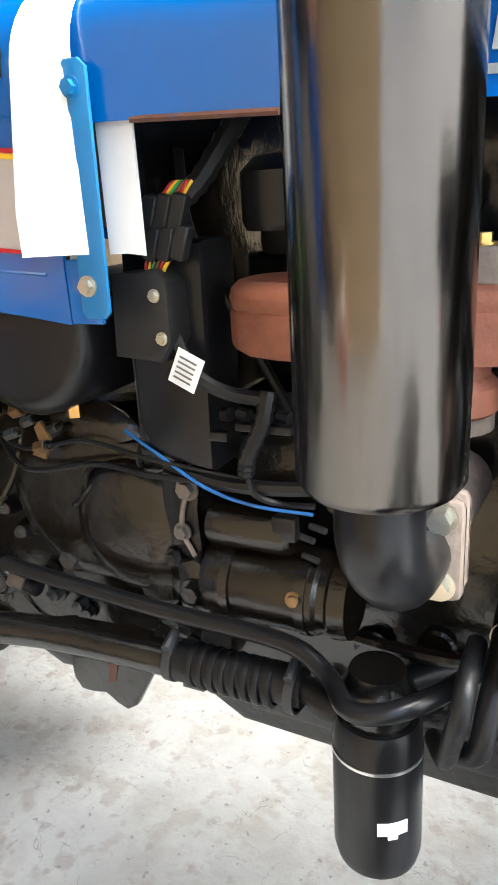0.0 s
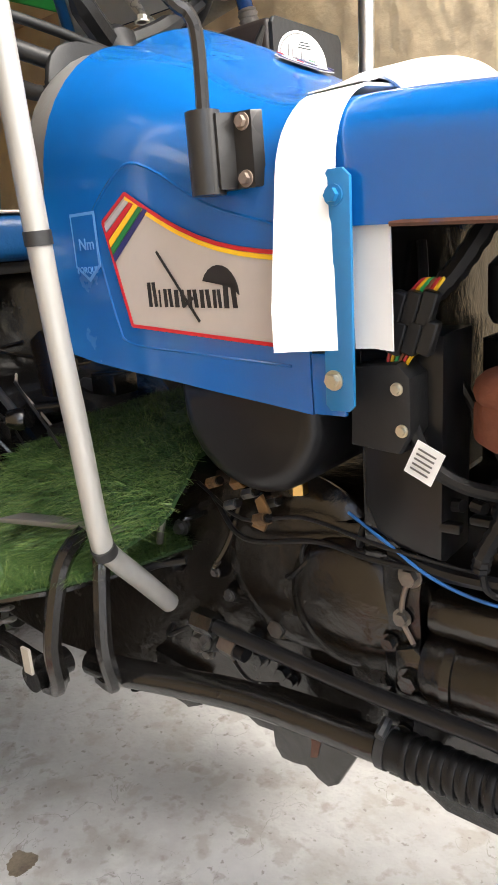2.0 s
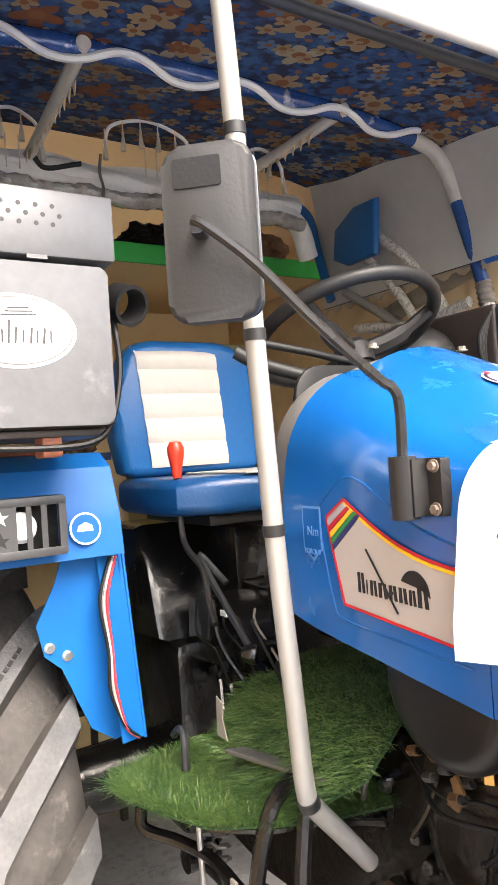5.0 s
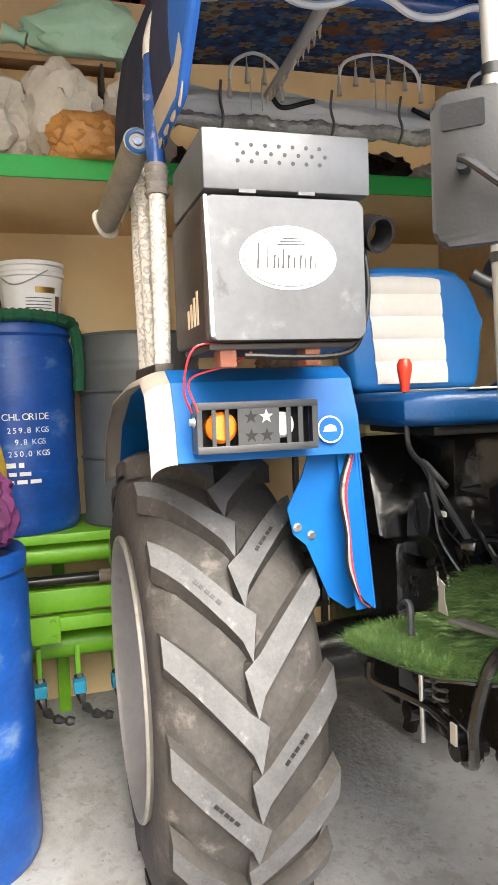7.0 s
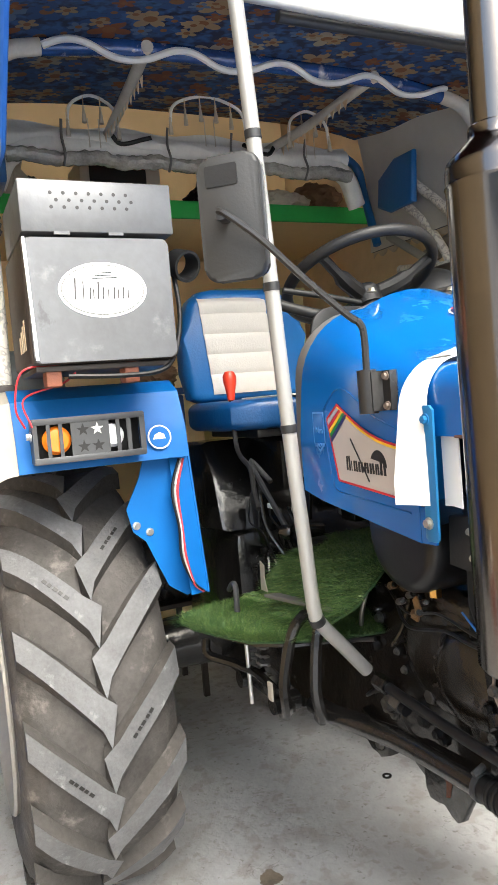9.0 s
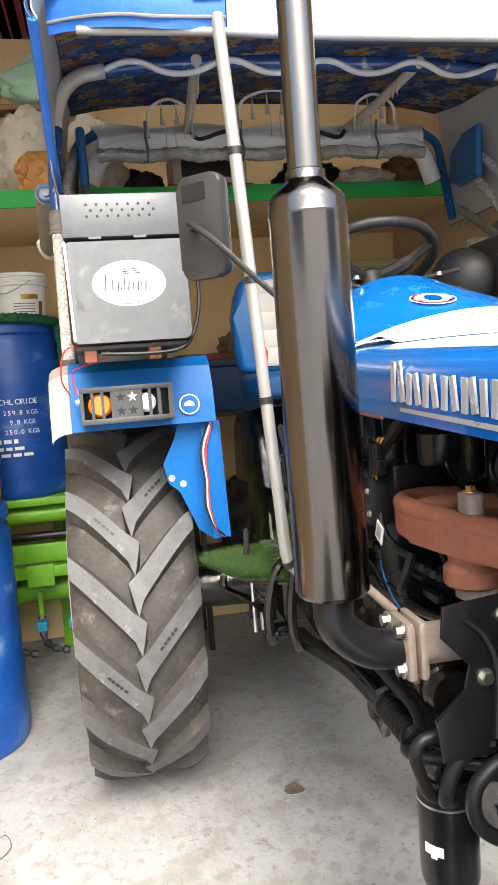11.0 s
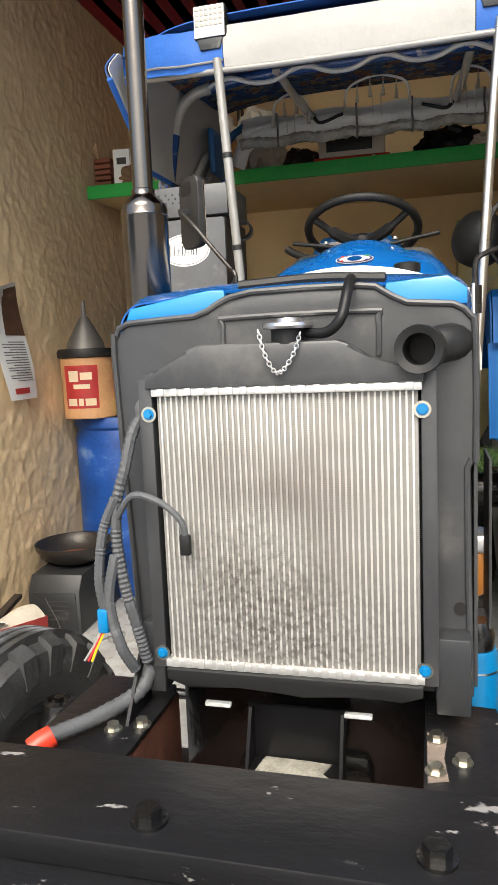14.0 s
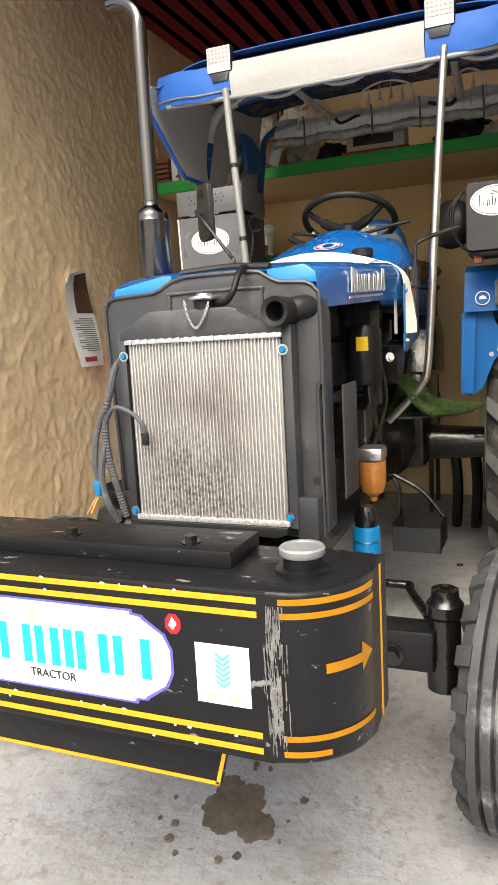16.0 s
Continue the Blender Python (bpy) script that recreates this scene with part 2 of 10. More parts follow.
PIPEWHITE = material("white_painted_pipe", (0.32, 0.315, 0.30), 0.4, 0.3, 0.1, 10, 0.05, 60, dust=(0.4, 0.38, 0.34), dustamt=-0.05, dscale=8, stretch=(1, 1, 0.2))
TAPEB = material("black_tape", (0.015, 0.015, 0.016), 0.5)
BOXMETAL = material("scuffed_grey_sheet_metal", (0.12, 0.123, 0.13), 0.4, 0.3, 0.2, 5, 0.3, 8, dust=(0.24, 0.24, 0.245), dustamt=0.06, dscale=6)
BOXDARK = material("dark_box_side", (0.035, 0.026, 0.022), 0.5, 0.1, 0.3, 6, 0.1, 60, dust=(0.12, 0.1, 0.08), dustamt=0, dscale=8)
SEATBLUE = material("blue_seat_vinyl", (0.008, 0.115, 0.34), 0.35, 0, 0.12, 5, 0.12, 160, coat=0.1)
SEATWHITE = material("cream_seat_vinyl", (0.62, 0.585, 0.53), 0.5, 0, 0.06, 5, 0.12, 160, dust=(0.5, 0.44, 0.37), dustamt=-0.1, dscale=10)
RED = material("red_plastic", (0.65, 0.045, 0.02), 0.35, 0, 0.08, 10)
REDDECAL = material("red_decal", (0.5, 0.012, 0.02), 0.4, 0, 0.05, 10)
YELLOW = material("yellow_decal", (0.85, 0.52, 0.02), 0.4, 0, 0.06, 10)
GREEND = material("green_decal", (0.02, 0.2, 0.04), 0.4, 0, 0.05, 10)
NAVYD = material("navy_decal", (0.02, 0.02, 0.12), 0.4, 0, 0.05, 10)
BEIGE = material("beige_decal", (0.46, 0.41, 0.37), 0.42, 0, 0.05, 8, 0.03, 60)
INK = material("black_ink", (0.012, 0.011, 0.011), 0.5, 0, 0.05, 10)
SILVERD = material("silver_lettering", (0.62, 0.62, 0.6), 0.3, 0.6, 0.05, 10)
PALEBLUE = material("pale_blue_line", (0.1, 0.28, 0.6), 0.4)
CYAN = material("cyan_lettering", (0.0, 0.5, 0.72), 0.45, 0, 0.05, 8)
PAPER = material("white_paper_sticker", (0.82, 0.83, 0.82), 0.5, 0, 0.04, 6)
TAPEY = material("orange_yellow_tape", (0.74, 0.34, 0.01), 0.45, 0, 0.1, 12, 0.05, 60, dust=(0.5, 0.4, 0.25), dustamt=-0.12, dscale=25)
TANKBLACK = material("scratched_black_tank", (0.0085, 0.0085, 0.0095), 0.36, 0, 0.3, 4, 0.2, 45, dust=(0.05, 0.05, 0.053), dustamt=0.02, dscale=30, spec=0.28, stretch=(1, 0.4, 1))


def scuffs(m, col, lo=0.635, hi=0.67, scale=26.0, stretch=(1, 0.45, 1), top=0.75):
    """Pale scratches and specks, gathered in patches."""
    N, L = m.node_tree.nodes, m.node_tree.links
    b = N["Principled BSDF"]
    src = b.inputs["Base Color"].links[0].from_socket
    tc = N.new("ShaderNodeTexCoord")
    mp = N.new("ShaderNodeMapping")
    mp.inputs["Scale"].default_value = stretch
    mp.inputs["Rotation"].default_value = (0, 0, 0.5)
    L.new(tc.outputs["Object"], mp.inputs[0])
    t = N.new("ShaderNodeTexNoise")
    t.inputs["Scale"].default_value, t.inputs["Detail"].default_value, t.inputs["Roughness"].default_value = scale, 6, 0.62
    L.new(mp.outputs[0], t.inputs["Vector"])
    q = N.new("ShaderNodeMapRange")
    q.inputs[1].default_value, q.inputs[2].default_value, q.inputs[4].default_value = lo, hi, top
    L.new(t.outputs[0], q.inputs[0])
    mx = N.new("ShaderNodeMix")
    mx.data_type = "RGBA"
    L.new(q.outputs[0], mx.inputs[0]), L.new(src, mx.inputs[6])
    mx.inputs[7].default_value = (*col, 1)
    L.new(mx.outputs[2], b.inputs["Base Color"])


scuffs(TANKBLACK, (0.3, 0.29, 0.28), 0.645, 0.68, 34)
scuffs(BOXMETAL, (0.045, 0.043, 0.042), 0.66, 0.72, 14, (1, 1, 0.6), 0.5)
ALU = material("aluminium_tube", (0.78, 0.77, 0.75), 0.4, 0.75, 0.08, 20, 0.1, 200, dust=(0.2, 0.165, 0.13), dustamt=0.0, dscale=7)
WALL = material("rough_ochre_plaster", (0.74, 0.56, 0.34), 0.9, 0, 0.14, 1.6, 0.45, 30, dust=(0.76, 0.62, 0.43), dustamt=0.05, dscale=2.5)
WALLS = material("smooth_yellow_plaster", (0.84, 0.64, 0.36), 0.85, 0, 0.08, 1.2, 0.12, 30, dust=(0.76, 0.62, 0.42), dustamt=0.0, dscale=1.6)
GREENP = material("green_shelf_paint", (0.03, 0.42, 0.08), 0.6, 0, 0.12, 4, 0.15, 40)
REDROOF = material("dark_red_roof_paint", (0.17, 0.018, 0.016), 0.5, 0, 0.15, 2, 0.05, 40)
DRUMBLUE = material("blue_plastic_drum", (0.006, 0.066, 0.31), 0.42, 0, 0.45, 4, 0.15, 24, dust=(0.14, 0.24, 0.42), dustamt=0.2, dscale=4, stretch=(1, 1, 1.7))
DRUMSTEEL = material("grey_steel_drum", (0.2, 0.22, 0.22), 0.5, 0.5, 0.12, 3, 0.06, 30, dust=(0.3, 0.3, 0.29), dustamt=0, dscale=4)
ORANGETIN = material("faded_orange_tin", (0.56, 0.31, 0.15), 0.5, 0, 0.2, 6, 0.06, 40)
TINRED = material("red_tin_label", (0.42, 0.03, 0.03), 0.5, 0, 0.2, 12)
CREAM = material("cream_print", (0.75, 0.6, 0.42), 0.55, 0, 0.1, 12)
GALV = material("galvanised_funnel", (0.15, 0.145, 0.14), 0.5, 0.6, 0.2, 8, 0.1, 60, dust=(0.2, 0.17, 0.14), dustamt=0.05, dscale=10)
DARKGREY = material("grey_painted_steel_case", (0.032, 0.034, 0.037), 0.45, 0.2, 0.2, 5, 0.08, 60, dust=(0.2, 0.2, 0.19), dustamt=0.02, dscale=6)
CARD = material("brown_cardboard", (0.4, 0.26, 0.15), 0.85, 0, 0.15, 5, 0.1, 60)
SACK = material("dirty_white_sack", (0.55, 0.5, 0.42), 0.8, 0, 0.2, 6, 0.4, 25, dust=(0.33, 0.25, 0.17), dustamt=0.08, dscale=6)
SACKBROWN = material("brown_cloth_bundle", (0.2, 0.12, 0.07), 0.85, 0, 0.3, 7, 0.4, 30)
GREENBAG = material("pale_green_woven_bag", (0.32, 0.5, 0.38), 0.6, 0, 0.12, 6, 0.3, 30)
GREENMACH = material("lime_green_machine_paint", (0.16, 0.42, 0.02), 0.42, 0, 0.15, 5, 0.05, 50, dust=(0.2, 0.2, 0.1), dustamt=0.02, dscale=6)
CLEARFILM = material("grey_canvas_lining", (0.58, 0.57, 0.54), 0.55, 0, 0.08, 3, 0.15, 40)
CANVASBLUE = material("blue_canvas_canopy", (0.02, 0.13, 0.5), 0.6, 0, 0.1, 4, 0.2, 90)
CANVASWHITE = material("white_canvas_canopy", (0.45, 0.445, 0.425), 0.6, 0, 0.08, 4, 0.25, 40, dust=(0.34, 0.32, 0.30), dustamt=-0.05, dscale=5)
PURPLE = material("purple_cloth", (0.11, 0.02, 0.09), 0.85, 0, 0.4, 20, 0.4, 40)
MUSTARD = material("mustard_cloth", (0.5, 0.33, 0.03), 0.85, 0, 0.3, 8, 0.4, 30)
DARKGREEN = material("dark_green_net", (0.01, 0.09, 0.04), 0.85, 0, 0.3, 10, 0.4, 40)
AMBER = material("amber_lens", (0.85, 0.22, 0.02), 0.2, 0, 0.1, 20, coat=0.5)
BROWNOIL = material("amber_fuel_bowl", (0.36, 0.14, 0.03), 0.15, 0, 0.1, 20, coat=0.6)
LENS = material("white_lamp_lens", (0.85, 0.86, 0.88), 0.2, 0, 0.05, 20, coat=0.4)
FILTERBLUE = material("blue_filter_can", (0.0, 0.17, 0.4), 0.35, 0, 0.08, 10)
PINKWIRE = material("red_wire", (0.5, 0.03, 0.04), 0.4)
WIREBLUE = material("blue_wire", (0.02, 0.13, 0.4), 0.4)
WIREGREEN = material("green_wire", (0.03, 0.35, 0.12), 0.4)
OCHREBACK = material("yellow_box_board", (0.6, 0.52, 0.27), 0.7, 0, 0.08, 4)
ALTGREY = material("dusty_alternator_casting", (0.016, 0.016, 0.017), 0.4, 0.2, 0.5, 14, 0.6, 40, dust=(0.26, 0.26, 0.26), dustamt=0.12, dscale=30)
DARKEDGE = material("rust_flecked_edge", (0.09, 0.035, 0.02), 0.6, 0, 0.5, 30, 0.2, 60, dust=(0.012, 0.05, 0.16), dustamt=0.2, dscale=25)
SLUDGE = material("pale_dried_sludge", (0.3, 0.285, 0.24), 0.85, 0, 0.5, 30, 0.5, 60, dust=(0.06, 0.055, 0.045), dustamt=0.15, dscale=30)
BRASS = material("brass_plug", (0.6, 0.4, 0.15), 0.35, 1.0, 0.1, 20)
DOOROIL = material("dark_oil_stain", (0.12, 0.10, 0.078), 0.45, 0, 0.6, 14, 0.1, 40, dust=(0.19, 0.175, 0.15), dustamt=0.05, dscale=16)


def concrete():
    m = material("worn_concrete_floor", (0.335, 0.34, 0.348), 0.75, 0, 0.2, 1.7, 0.6, 34, dust=(0.43, 0.437, 0.445), dustamt=0.12, dscale=2.2)
    nt = m.node_tree
    N, L = nt.nodes, nt.links
    b = N["Principled BSDF"]
    src = b.inputs["Base Color"].links[0].from_socket
    tc = N.new("ShaderNodeTexCoord")
    last = src
    for s, lo, hi, col, det in ((1.3, 0.54, 0.80, (0.25, 0.245, 0.235, 1), 9), (5, 0.54, 0.68, (0.24, 0.232, 0.218, 1), 10), (11, 0.55, 0.63, (0.25, 0.24, 0.222, 1), 11), (24, 0.60, 0.68, (0.235, 0.223, 0.207, 1), 9), (15, 0.61, 0.70, (0.19, 0.17, 0.15, 1), 8), (38, 0.65, 0.70, (0.13, 0.12, 0.11, 1), 4)):
        t = N.new("ShaderNodeTexNoise")
        t.inputs["Scale"].default_value, t.inputs["Detail"].default_value = s, det
        L.new(tc.outputs["Object"], t.inputs["Vector"])
        r = N.new("ShaderNodeMapRange")
        r.inputs[1].default_value, r.inputs[2].default_value = lo, hi
        r.inputs[4].default_value = 0.6
        L.new(t.outputs[0], r.inputs[0])
        mx = N.new("ShaderNodeMix")
        mx.data_type = "RGBA"
        L.new(r.outputs[0], mx.inputs[0]), L.new(last, mx.inputs[6])
        mx.inputs[7].default_value = col
        last = mx.outputs[2]
    # scratches and hairline cracks, in patches
    t = N.new("ShaderNodeTexNoise")
    t.inputs["Scale"].default_value, t.inputs["Detail"].default_value, t.inputs["Distortion"].default_value = 9.0, 5.0, 0.8
    L.new(tc.outputs["Object"], t.inputs["Vector"])
    q = N.new("ShaderNodeMath")
    q.operation, q.inputs[1].default_value, q.inputs[2].default_value = "COMPARE", 0.5, 0.006
    L.new(t.outputs[0], q.inputs[0])
    t2 = N.new("ShaderNodeTexNoise")
    t2.inputs["Scale"].default_value, t2.inputs["Detail"].default_value = 4.0, 3.0
    L.new(tc.outputs["Object"], t2.inputs["Vector"])
    q2 = N.new("ShaderNodeMapRange")
    q2.inputs[1].default_value, q2.inputs[2].default_value, q2.inputs[4].default_value = 0.5, 0.6, 0.5
    L.new(t2.outputs[0], q2.inputs[0])
    q3 = N.new("ShaderNodeMath")
    q3.operation = "MULTIPLY"
    L.new(q.outputs[0], q3.inputs[0]), L.new(q2.outputs[0], q3.inputs[1])
    mx = N.new("ShaderNodeMix")
    mx.data_type = "RGBA"
    L.new(q3.outputs[0], mx.inputs[0]), L.new(last, mx.inputs[6])
    mx.inputs[7].default_value = (0.14, 0.13, 0.12, 1)
    L.new(mx.outputs[2], b.inputs["Base Color"])
    return m


CONCRETE = concrete()


def flower_cloth():
    """Navy cloth printed with five-petalled orange, cream and blue flowers."""
    m = bpy.data.materials.new("navy_flower_print_cloth")
    m.use_nodes = True
    N, L = m.node_tree.nodes, m.node_tree.links
    b = N["Principled BSDF"]
    b.inputs["Roughness"].default_value = 0.75
    tc = N.new("ShaderNodeTexCoord")

    def math_node(op, a, c=None, d=None):
        n = N.new("ShaderNodeMath")
        n.operation = op
        for i, s in enumerate((a, c, d)):
            if s is None:
                continue
            if isinstance(s, (int, float)):
                n.inputs[i].default_value = s
            else:
                L.new(s, n.inputs[i])
        return n.outputs[0]
    nz = N.new("ShaderNodeTexNoise")
    nz.inputs["Scale"].default_value = 26
    L.new(tc.outputs["Object"], nz.inputs["Vector"])
    cr = N.new("ShaderNodeValToRGB")
    cr.color_ramp.elements[0].position, cr.color_ramp.elements[0].color = 0.42, (0.012, 0.018, 0.06, 1)
    cr.color_ramp.elements[1].position, cr.color_ramp.elements[1].color = 0.62, (0.03, 0.1, 0.26, 1)
    L.new(nz.outputs[0], cr.inputs[0])
    last = cr.outputs[0]
    for scale, size, off in ((6.5, 0.42, 0.0), (11.0, 0.36, 3.7)):
        mp = N.new("ShaderNodeMapping")
        mp.inputs["Location"].default_value = (off, off * 0.7, 0)
        mp.inputs["Scale"].default_value = (1, 1, 0.0)
        L.new(tc.outputs["Object"], mp.inputs[0])
        v = N.new("ShaderNodeTexVoronoi")
        v.voronoi_dimensions = "2D"
        v.inputs["Scale"].default_value = scale
        v.inputs["Randomness"].default_value = 0.75
        L.new(mp.outputs[0], v.inputs["Vector"])
        sub = N.new("ShaderNodeVectorMath")
        sub.operation = "SUBTRACT"
        L.new(mp.outputs[0], sub.inputs[0]), L.new(v.outputs["Position"], sub.inputs[1])
        sp = N.new("ShaderNodeSeparateXYZ")
        L.new(sub.outputs[0], sp.inputs[0])
        ang = math_node("ARCTAN2", sp.outputs[0], sp.outputs[1])
        rcol = N.new("ShaderNodeSeparateColor")
        L.new(v.outputs["Color"], rcol.inputs[0])
        ang2 = math_node("MULTIPLY_ADD", rcol.outputs[0], 6.28, ang)
        cs = math_node("ABSOLUTE", math_node("COSINE", math_node("MULTIPLY", ang2, 2.5)))
        lim = math_node("MULTIPLY_ADD", cs, 0.6 * size, 0.42 * size)
        inside = math_node("LESS_THAN", v.outputs["Distance"], lim)
        core = math_node("LESS_THAN", v.outputs["Distance"], 0.13 * size / 0.42)
        pal = N.new("ShaderNodeValToRGB")
        pal.color_ramp.interpolation = "CONSTANT"
        e = pal.color_ramp.elements
        e[0].position, e[0].color = 0.0, (0.3, 0.21, 0.12, 1)
        e[1].position, e[1].color = 0.3, (0.02, 0.07, 0.2, 1)
        for pos, c in ((0.6, (0.2, 0.065, 0.022, 1)), (0.75, (0.09, 0.15, 0.26, 1)), (0.88, (0.33, 0.29, 0.22, 1))):
            x = e.new(pos)
            x.color = c
        L.new(rcol.outputs[1], pal.inputs[0])
        mx = N.new("ShaderNodeMix")
        mx.data_type = "RGBA"
        L.new(inside, mx.inputs[0]), L.new(last, mx.inputs[6]), L.new(pal.outputs[0], mx.inputs[7])
        m3 = N.new("ShaderNodeMix")
        m3.data_type = "RGBA"
        L.new(core, m3.inputs[0]), L.new(mx.outputs[2], m3.inputs[6])
        m3.inputs[7].default_value = (0.22, 0.09, 0.03, 1)
        last = m3.outputs[2]
    L.new(last, b.inputs["Base Color"])
    return m


FLOWERS = flower_cloth()


def fins_material():
    """Fine folded fins between the radiator's tubes, with oily dirt."""
    m = material("radiator_fins", (0.23, 0.222, 0.21), 0.6, 0.2, 0.2, 6, 0, 60, dust=(0.05, 0.04, 0.032), dustamt=0.06, dscale=5)
    N, L = m.node_tree.nodes, m.node_tree.links
    w = N.new("ShaderNodeTexWave")
    w.bands_direction = "Z"
    w.inputs["Scale"].default_value = 95
    tc = N.new("ShaderNodeTexCoord")
    L.new(tc.outputs["Object"], w.inputs["Vector"])
    bp = N.new("ShaderNodeBump")
    bp.inputs["Strength"].default_value, bp.inputs["Distance"].default_value = 0.2, 0.004
    L.new(w.outputs[1], bp.inputs["Height"]), L.new(bp.outputs[0], N["Principled BSDF"].inputs["Normal"])
    return m


FINS = fins_material()


def radiator_dirt(m):
    """A brown oil bloom and flecks of dark grit at fixed places on the core."""
    N, L = m.node_tree.nodes, m.node_tree.links
    b = N["Principled BSDF"]
    last = b.inputs["Base Color"].links[0].from_socket
    g = N.new("ShaderNodeNewGeometry")
    for c, r0, col, ns, lo, hi, top in (((2.465, -0.03, 1.17), 0.25, (0.085, 0.055, 0.043), 7, 0.35, 0.62, 0.5), ((2.465, -0.06, 0.98), 0.19, (0.05, 0.04, 0.03), 80, 0.50, 0.6, 0.55), ((2.465, 0.0, 0.86), 0.25, (0.06, 0.05, 0.038), 90, 0.48, 0.6, 0.6)):
        d = N.new("ShaderNodeVectorMath")
        d.operation = "DISTANCE"
        L.new(g.outputs["Position"], d.inputs[0])
        d.inputs[1].default_value = c
        f = N.new("ShaderNodeMapRange")
        f.inputs[1].default_value, f.inputs[2].default_value = r0, r0 * 0.25
        L.new(d.outputs["Value"], f.inputs[0])
        t = N.new("ShaderNodeTexNoise")
        t.inputs["Scale"].default_value, t.inputs["Detail"].default_value = ns, 5
        L.new(g.outputs["Position"], t.inputs["Vector"])
        q = N.new("ShaderNodeMapRange")
        q.inputs[1].default_value, q.inputs[2].default_value, q.inputs[4].default_value = lo, hi, top
        L.new(t.outputs[0], q.inputs[0])
        k = N.new("ShaderNodeMath")
        k.operation = "MULTIPLY"
        L.new(f.outputs[0], k.inputs[0]), L.new(q.outputs[0], k.inputs[1])
        mx = N.new("ShaderNodeMix")
        mx.data_type = "RGBA"
        L.new(k.outputs[0], mx.inputs[0]), L.new(last, mx.inputs[6])
        mx.inputs[7].default_value = (*col, 1)
        last = mx.outputs[2]
    L.new(last, b.inputs["Base Color"])


CORETUBE = material("aluminium_core_tube", (0.6, 0.59, 0.57), 0.45, 0.5, 0.1, 20, 0.1, 200, dust=(0.3, 0.27, 0.24), dustamt=-0.05, dscale=9)
radiator_dirt(FINS)
radiator_dirt(CORETUBE)


def grass_material():
    m = bpy.data.materials.new("artificial_grass_blades")
    m.use_nodes = True
    N, L = m.node_tree.nodes, m.node_tree.links
    g = N.new("ShaderNodeNewGeometry")
    cr = N.new("ShaderNodeValToRGB")
    cr.color_ramp.elements[0].color = (0.014, 0.045, 0.01, 1)
    cr.color_ramp.elements[1].color = (0.2, 0.26, 0.085, 1)
    e = cr.color_ramp.elements.new(0.55)
    e.color = (0.045, 0.12, 0.022, 1)
    L.new(g.outputs["Random Per Island"], cr.inputs[0])
    L.new(cr.outputs[0], N["Principled BSDF"].inputs["Base Color"])
    N["Principled BSDF"].inputs["Roughness"].default_value = 0.5
    return m


GRASS = grass_material()

# ---- the garage ----
WY0, WY1, BX, FX, TOP = -1.86, 1.13, -1.62, 2.2, 3.58


def rough_wall(name, y, side):
    """A daubed plaster wall: uneven inner face, plain back."""
    bm = BM()
    nu, nv = 300, 260
    x0, x1 = BX - 0.2, FX

    def f(u, v):
        x, z = x0 + (x1 - x0) * u, TOP * v
        p = Vector((x * 3.2, z * 3.2, y))
        d = noise.noise(p) * 0.003 + noise.noise(p * 2.6) * 0.0015 + abs(noise.noise(p * 4.3)) * 0.0018 + noise.noise(p * 9.1) * 0.0012
        r = noise.noise(p * 1.7 + Vector((9, 3, 1)))
        d += 0.003 * max(0.0, 1 - abs(r) * 9)
        for k, h_, q in ((3.3, 0.0035, 0.0), (7.5, 0.0025, 7.0)):
            e = noise.noise(p * k + Vector((q, q, 0))) + 0.25 * noise.noise(p * k * 3.1)
            d += h_ / (1 + math.exp(-max(-9.0, min(9.0, (e - 0.2) * 45))))
        return Vector((x, y + side * d, z))
    g = [[bm.verts.new(f(i / nu, j / nv)) for j in range(nv + 1)] for i in range(nu + 1)]
    for i in range(nu):
        for j in range(nv):
            bm.faces.new((g[i][j], g[i + 1][j], g[i + 1][j + 1], g[i][j + 1]))
    yb = y - side * 0.22
    c = [bm.verts.new((xx, yb, zz)) for xx in (x0, x1) for zz in (0, TOP)]
    bm.faces.new((c[0], c[1], c[3], c[2]))
    bm.faces.new([g[i][0] for i in range(nu + 1)] + [c[2], c[0]])
    bm.faces.new([g[i][nv] for i in range(nu, -1, -1)] + [c[1], c[3]])
    bm.faces.new([g[0][j] for j in range(nv, -1, -1)] + [c[0], c[1]])
    bm.faces.new([g[nu][j] for j in range(nv + 1)] + [c[3], c[2]])
    return tagged(part(name, bm, WALL, deg=60), "rough ochre daubed plaster garage side wall", "wall", kind="structure")


rough_wall("wall_south", WY0, 1)
rough_wall("wall_north", WY1, -1)
tagged(part("wall_back", box(BM(), BX - 0.22, BX, WY0 + 0.02, WY1 - 0.02, 0, TOP), WALLS), "smooth yellow painted back wall of the garage", "wall", kind="structure")

bm = BM()
n = 60
R = 60.0
vs = [bm.verts.new((-R, -R, 0)), bm.verts.new((R, -R, 0)), bm.verts.new((R, R, 0)), bm.verts.new((-R, R, 0))]
bm.faces.new(vs)
bmesh.ops.translate(bm, vec=(0, 0, 0), verts=vs)
tagged(part("floor", bm, CONCRETE), "worn pale grey concrete floor with stains and pits", "floor", kind="structure")

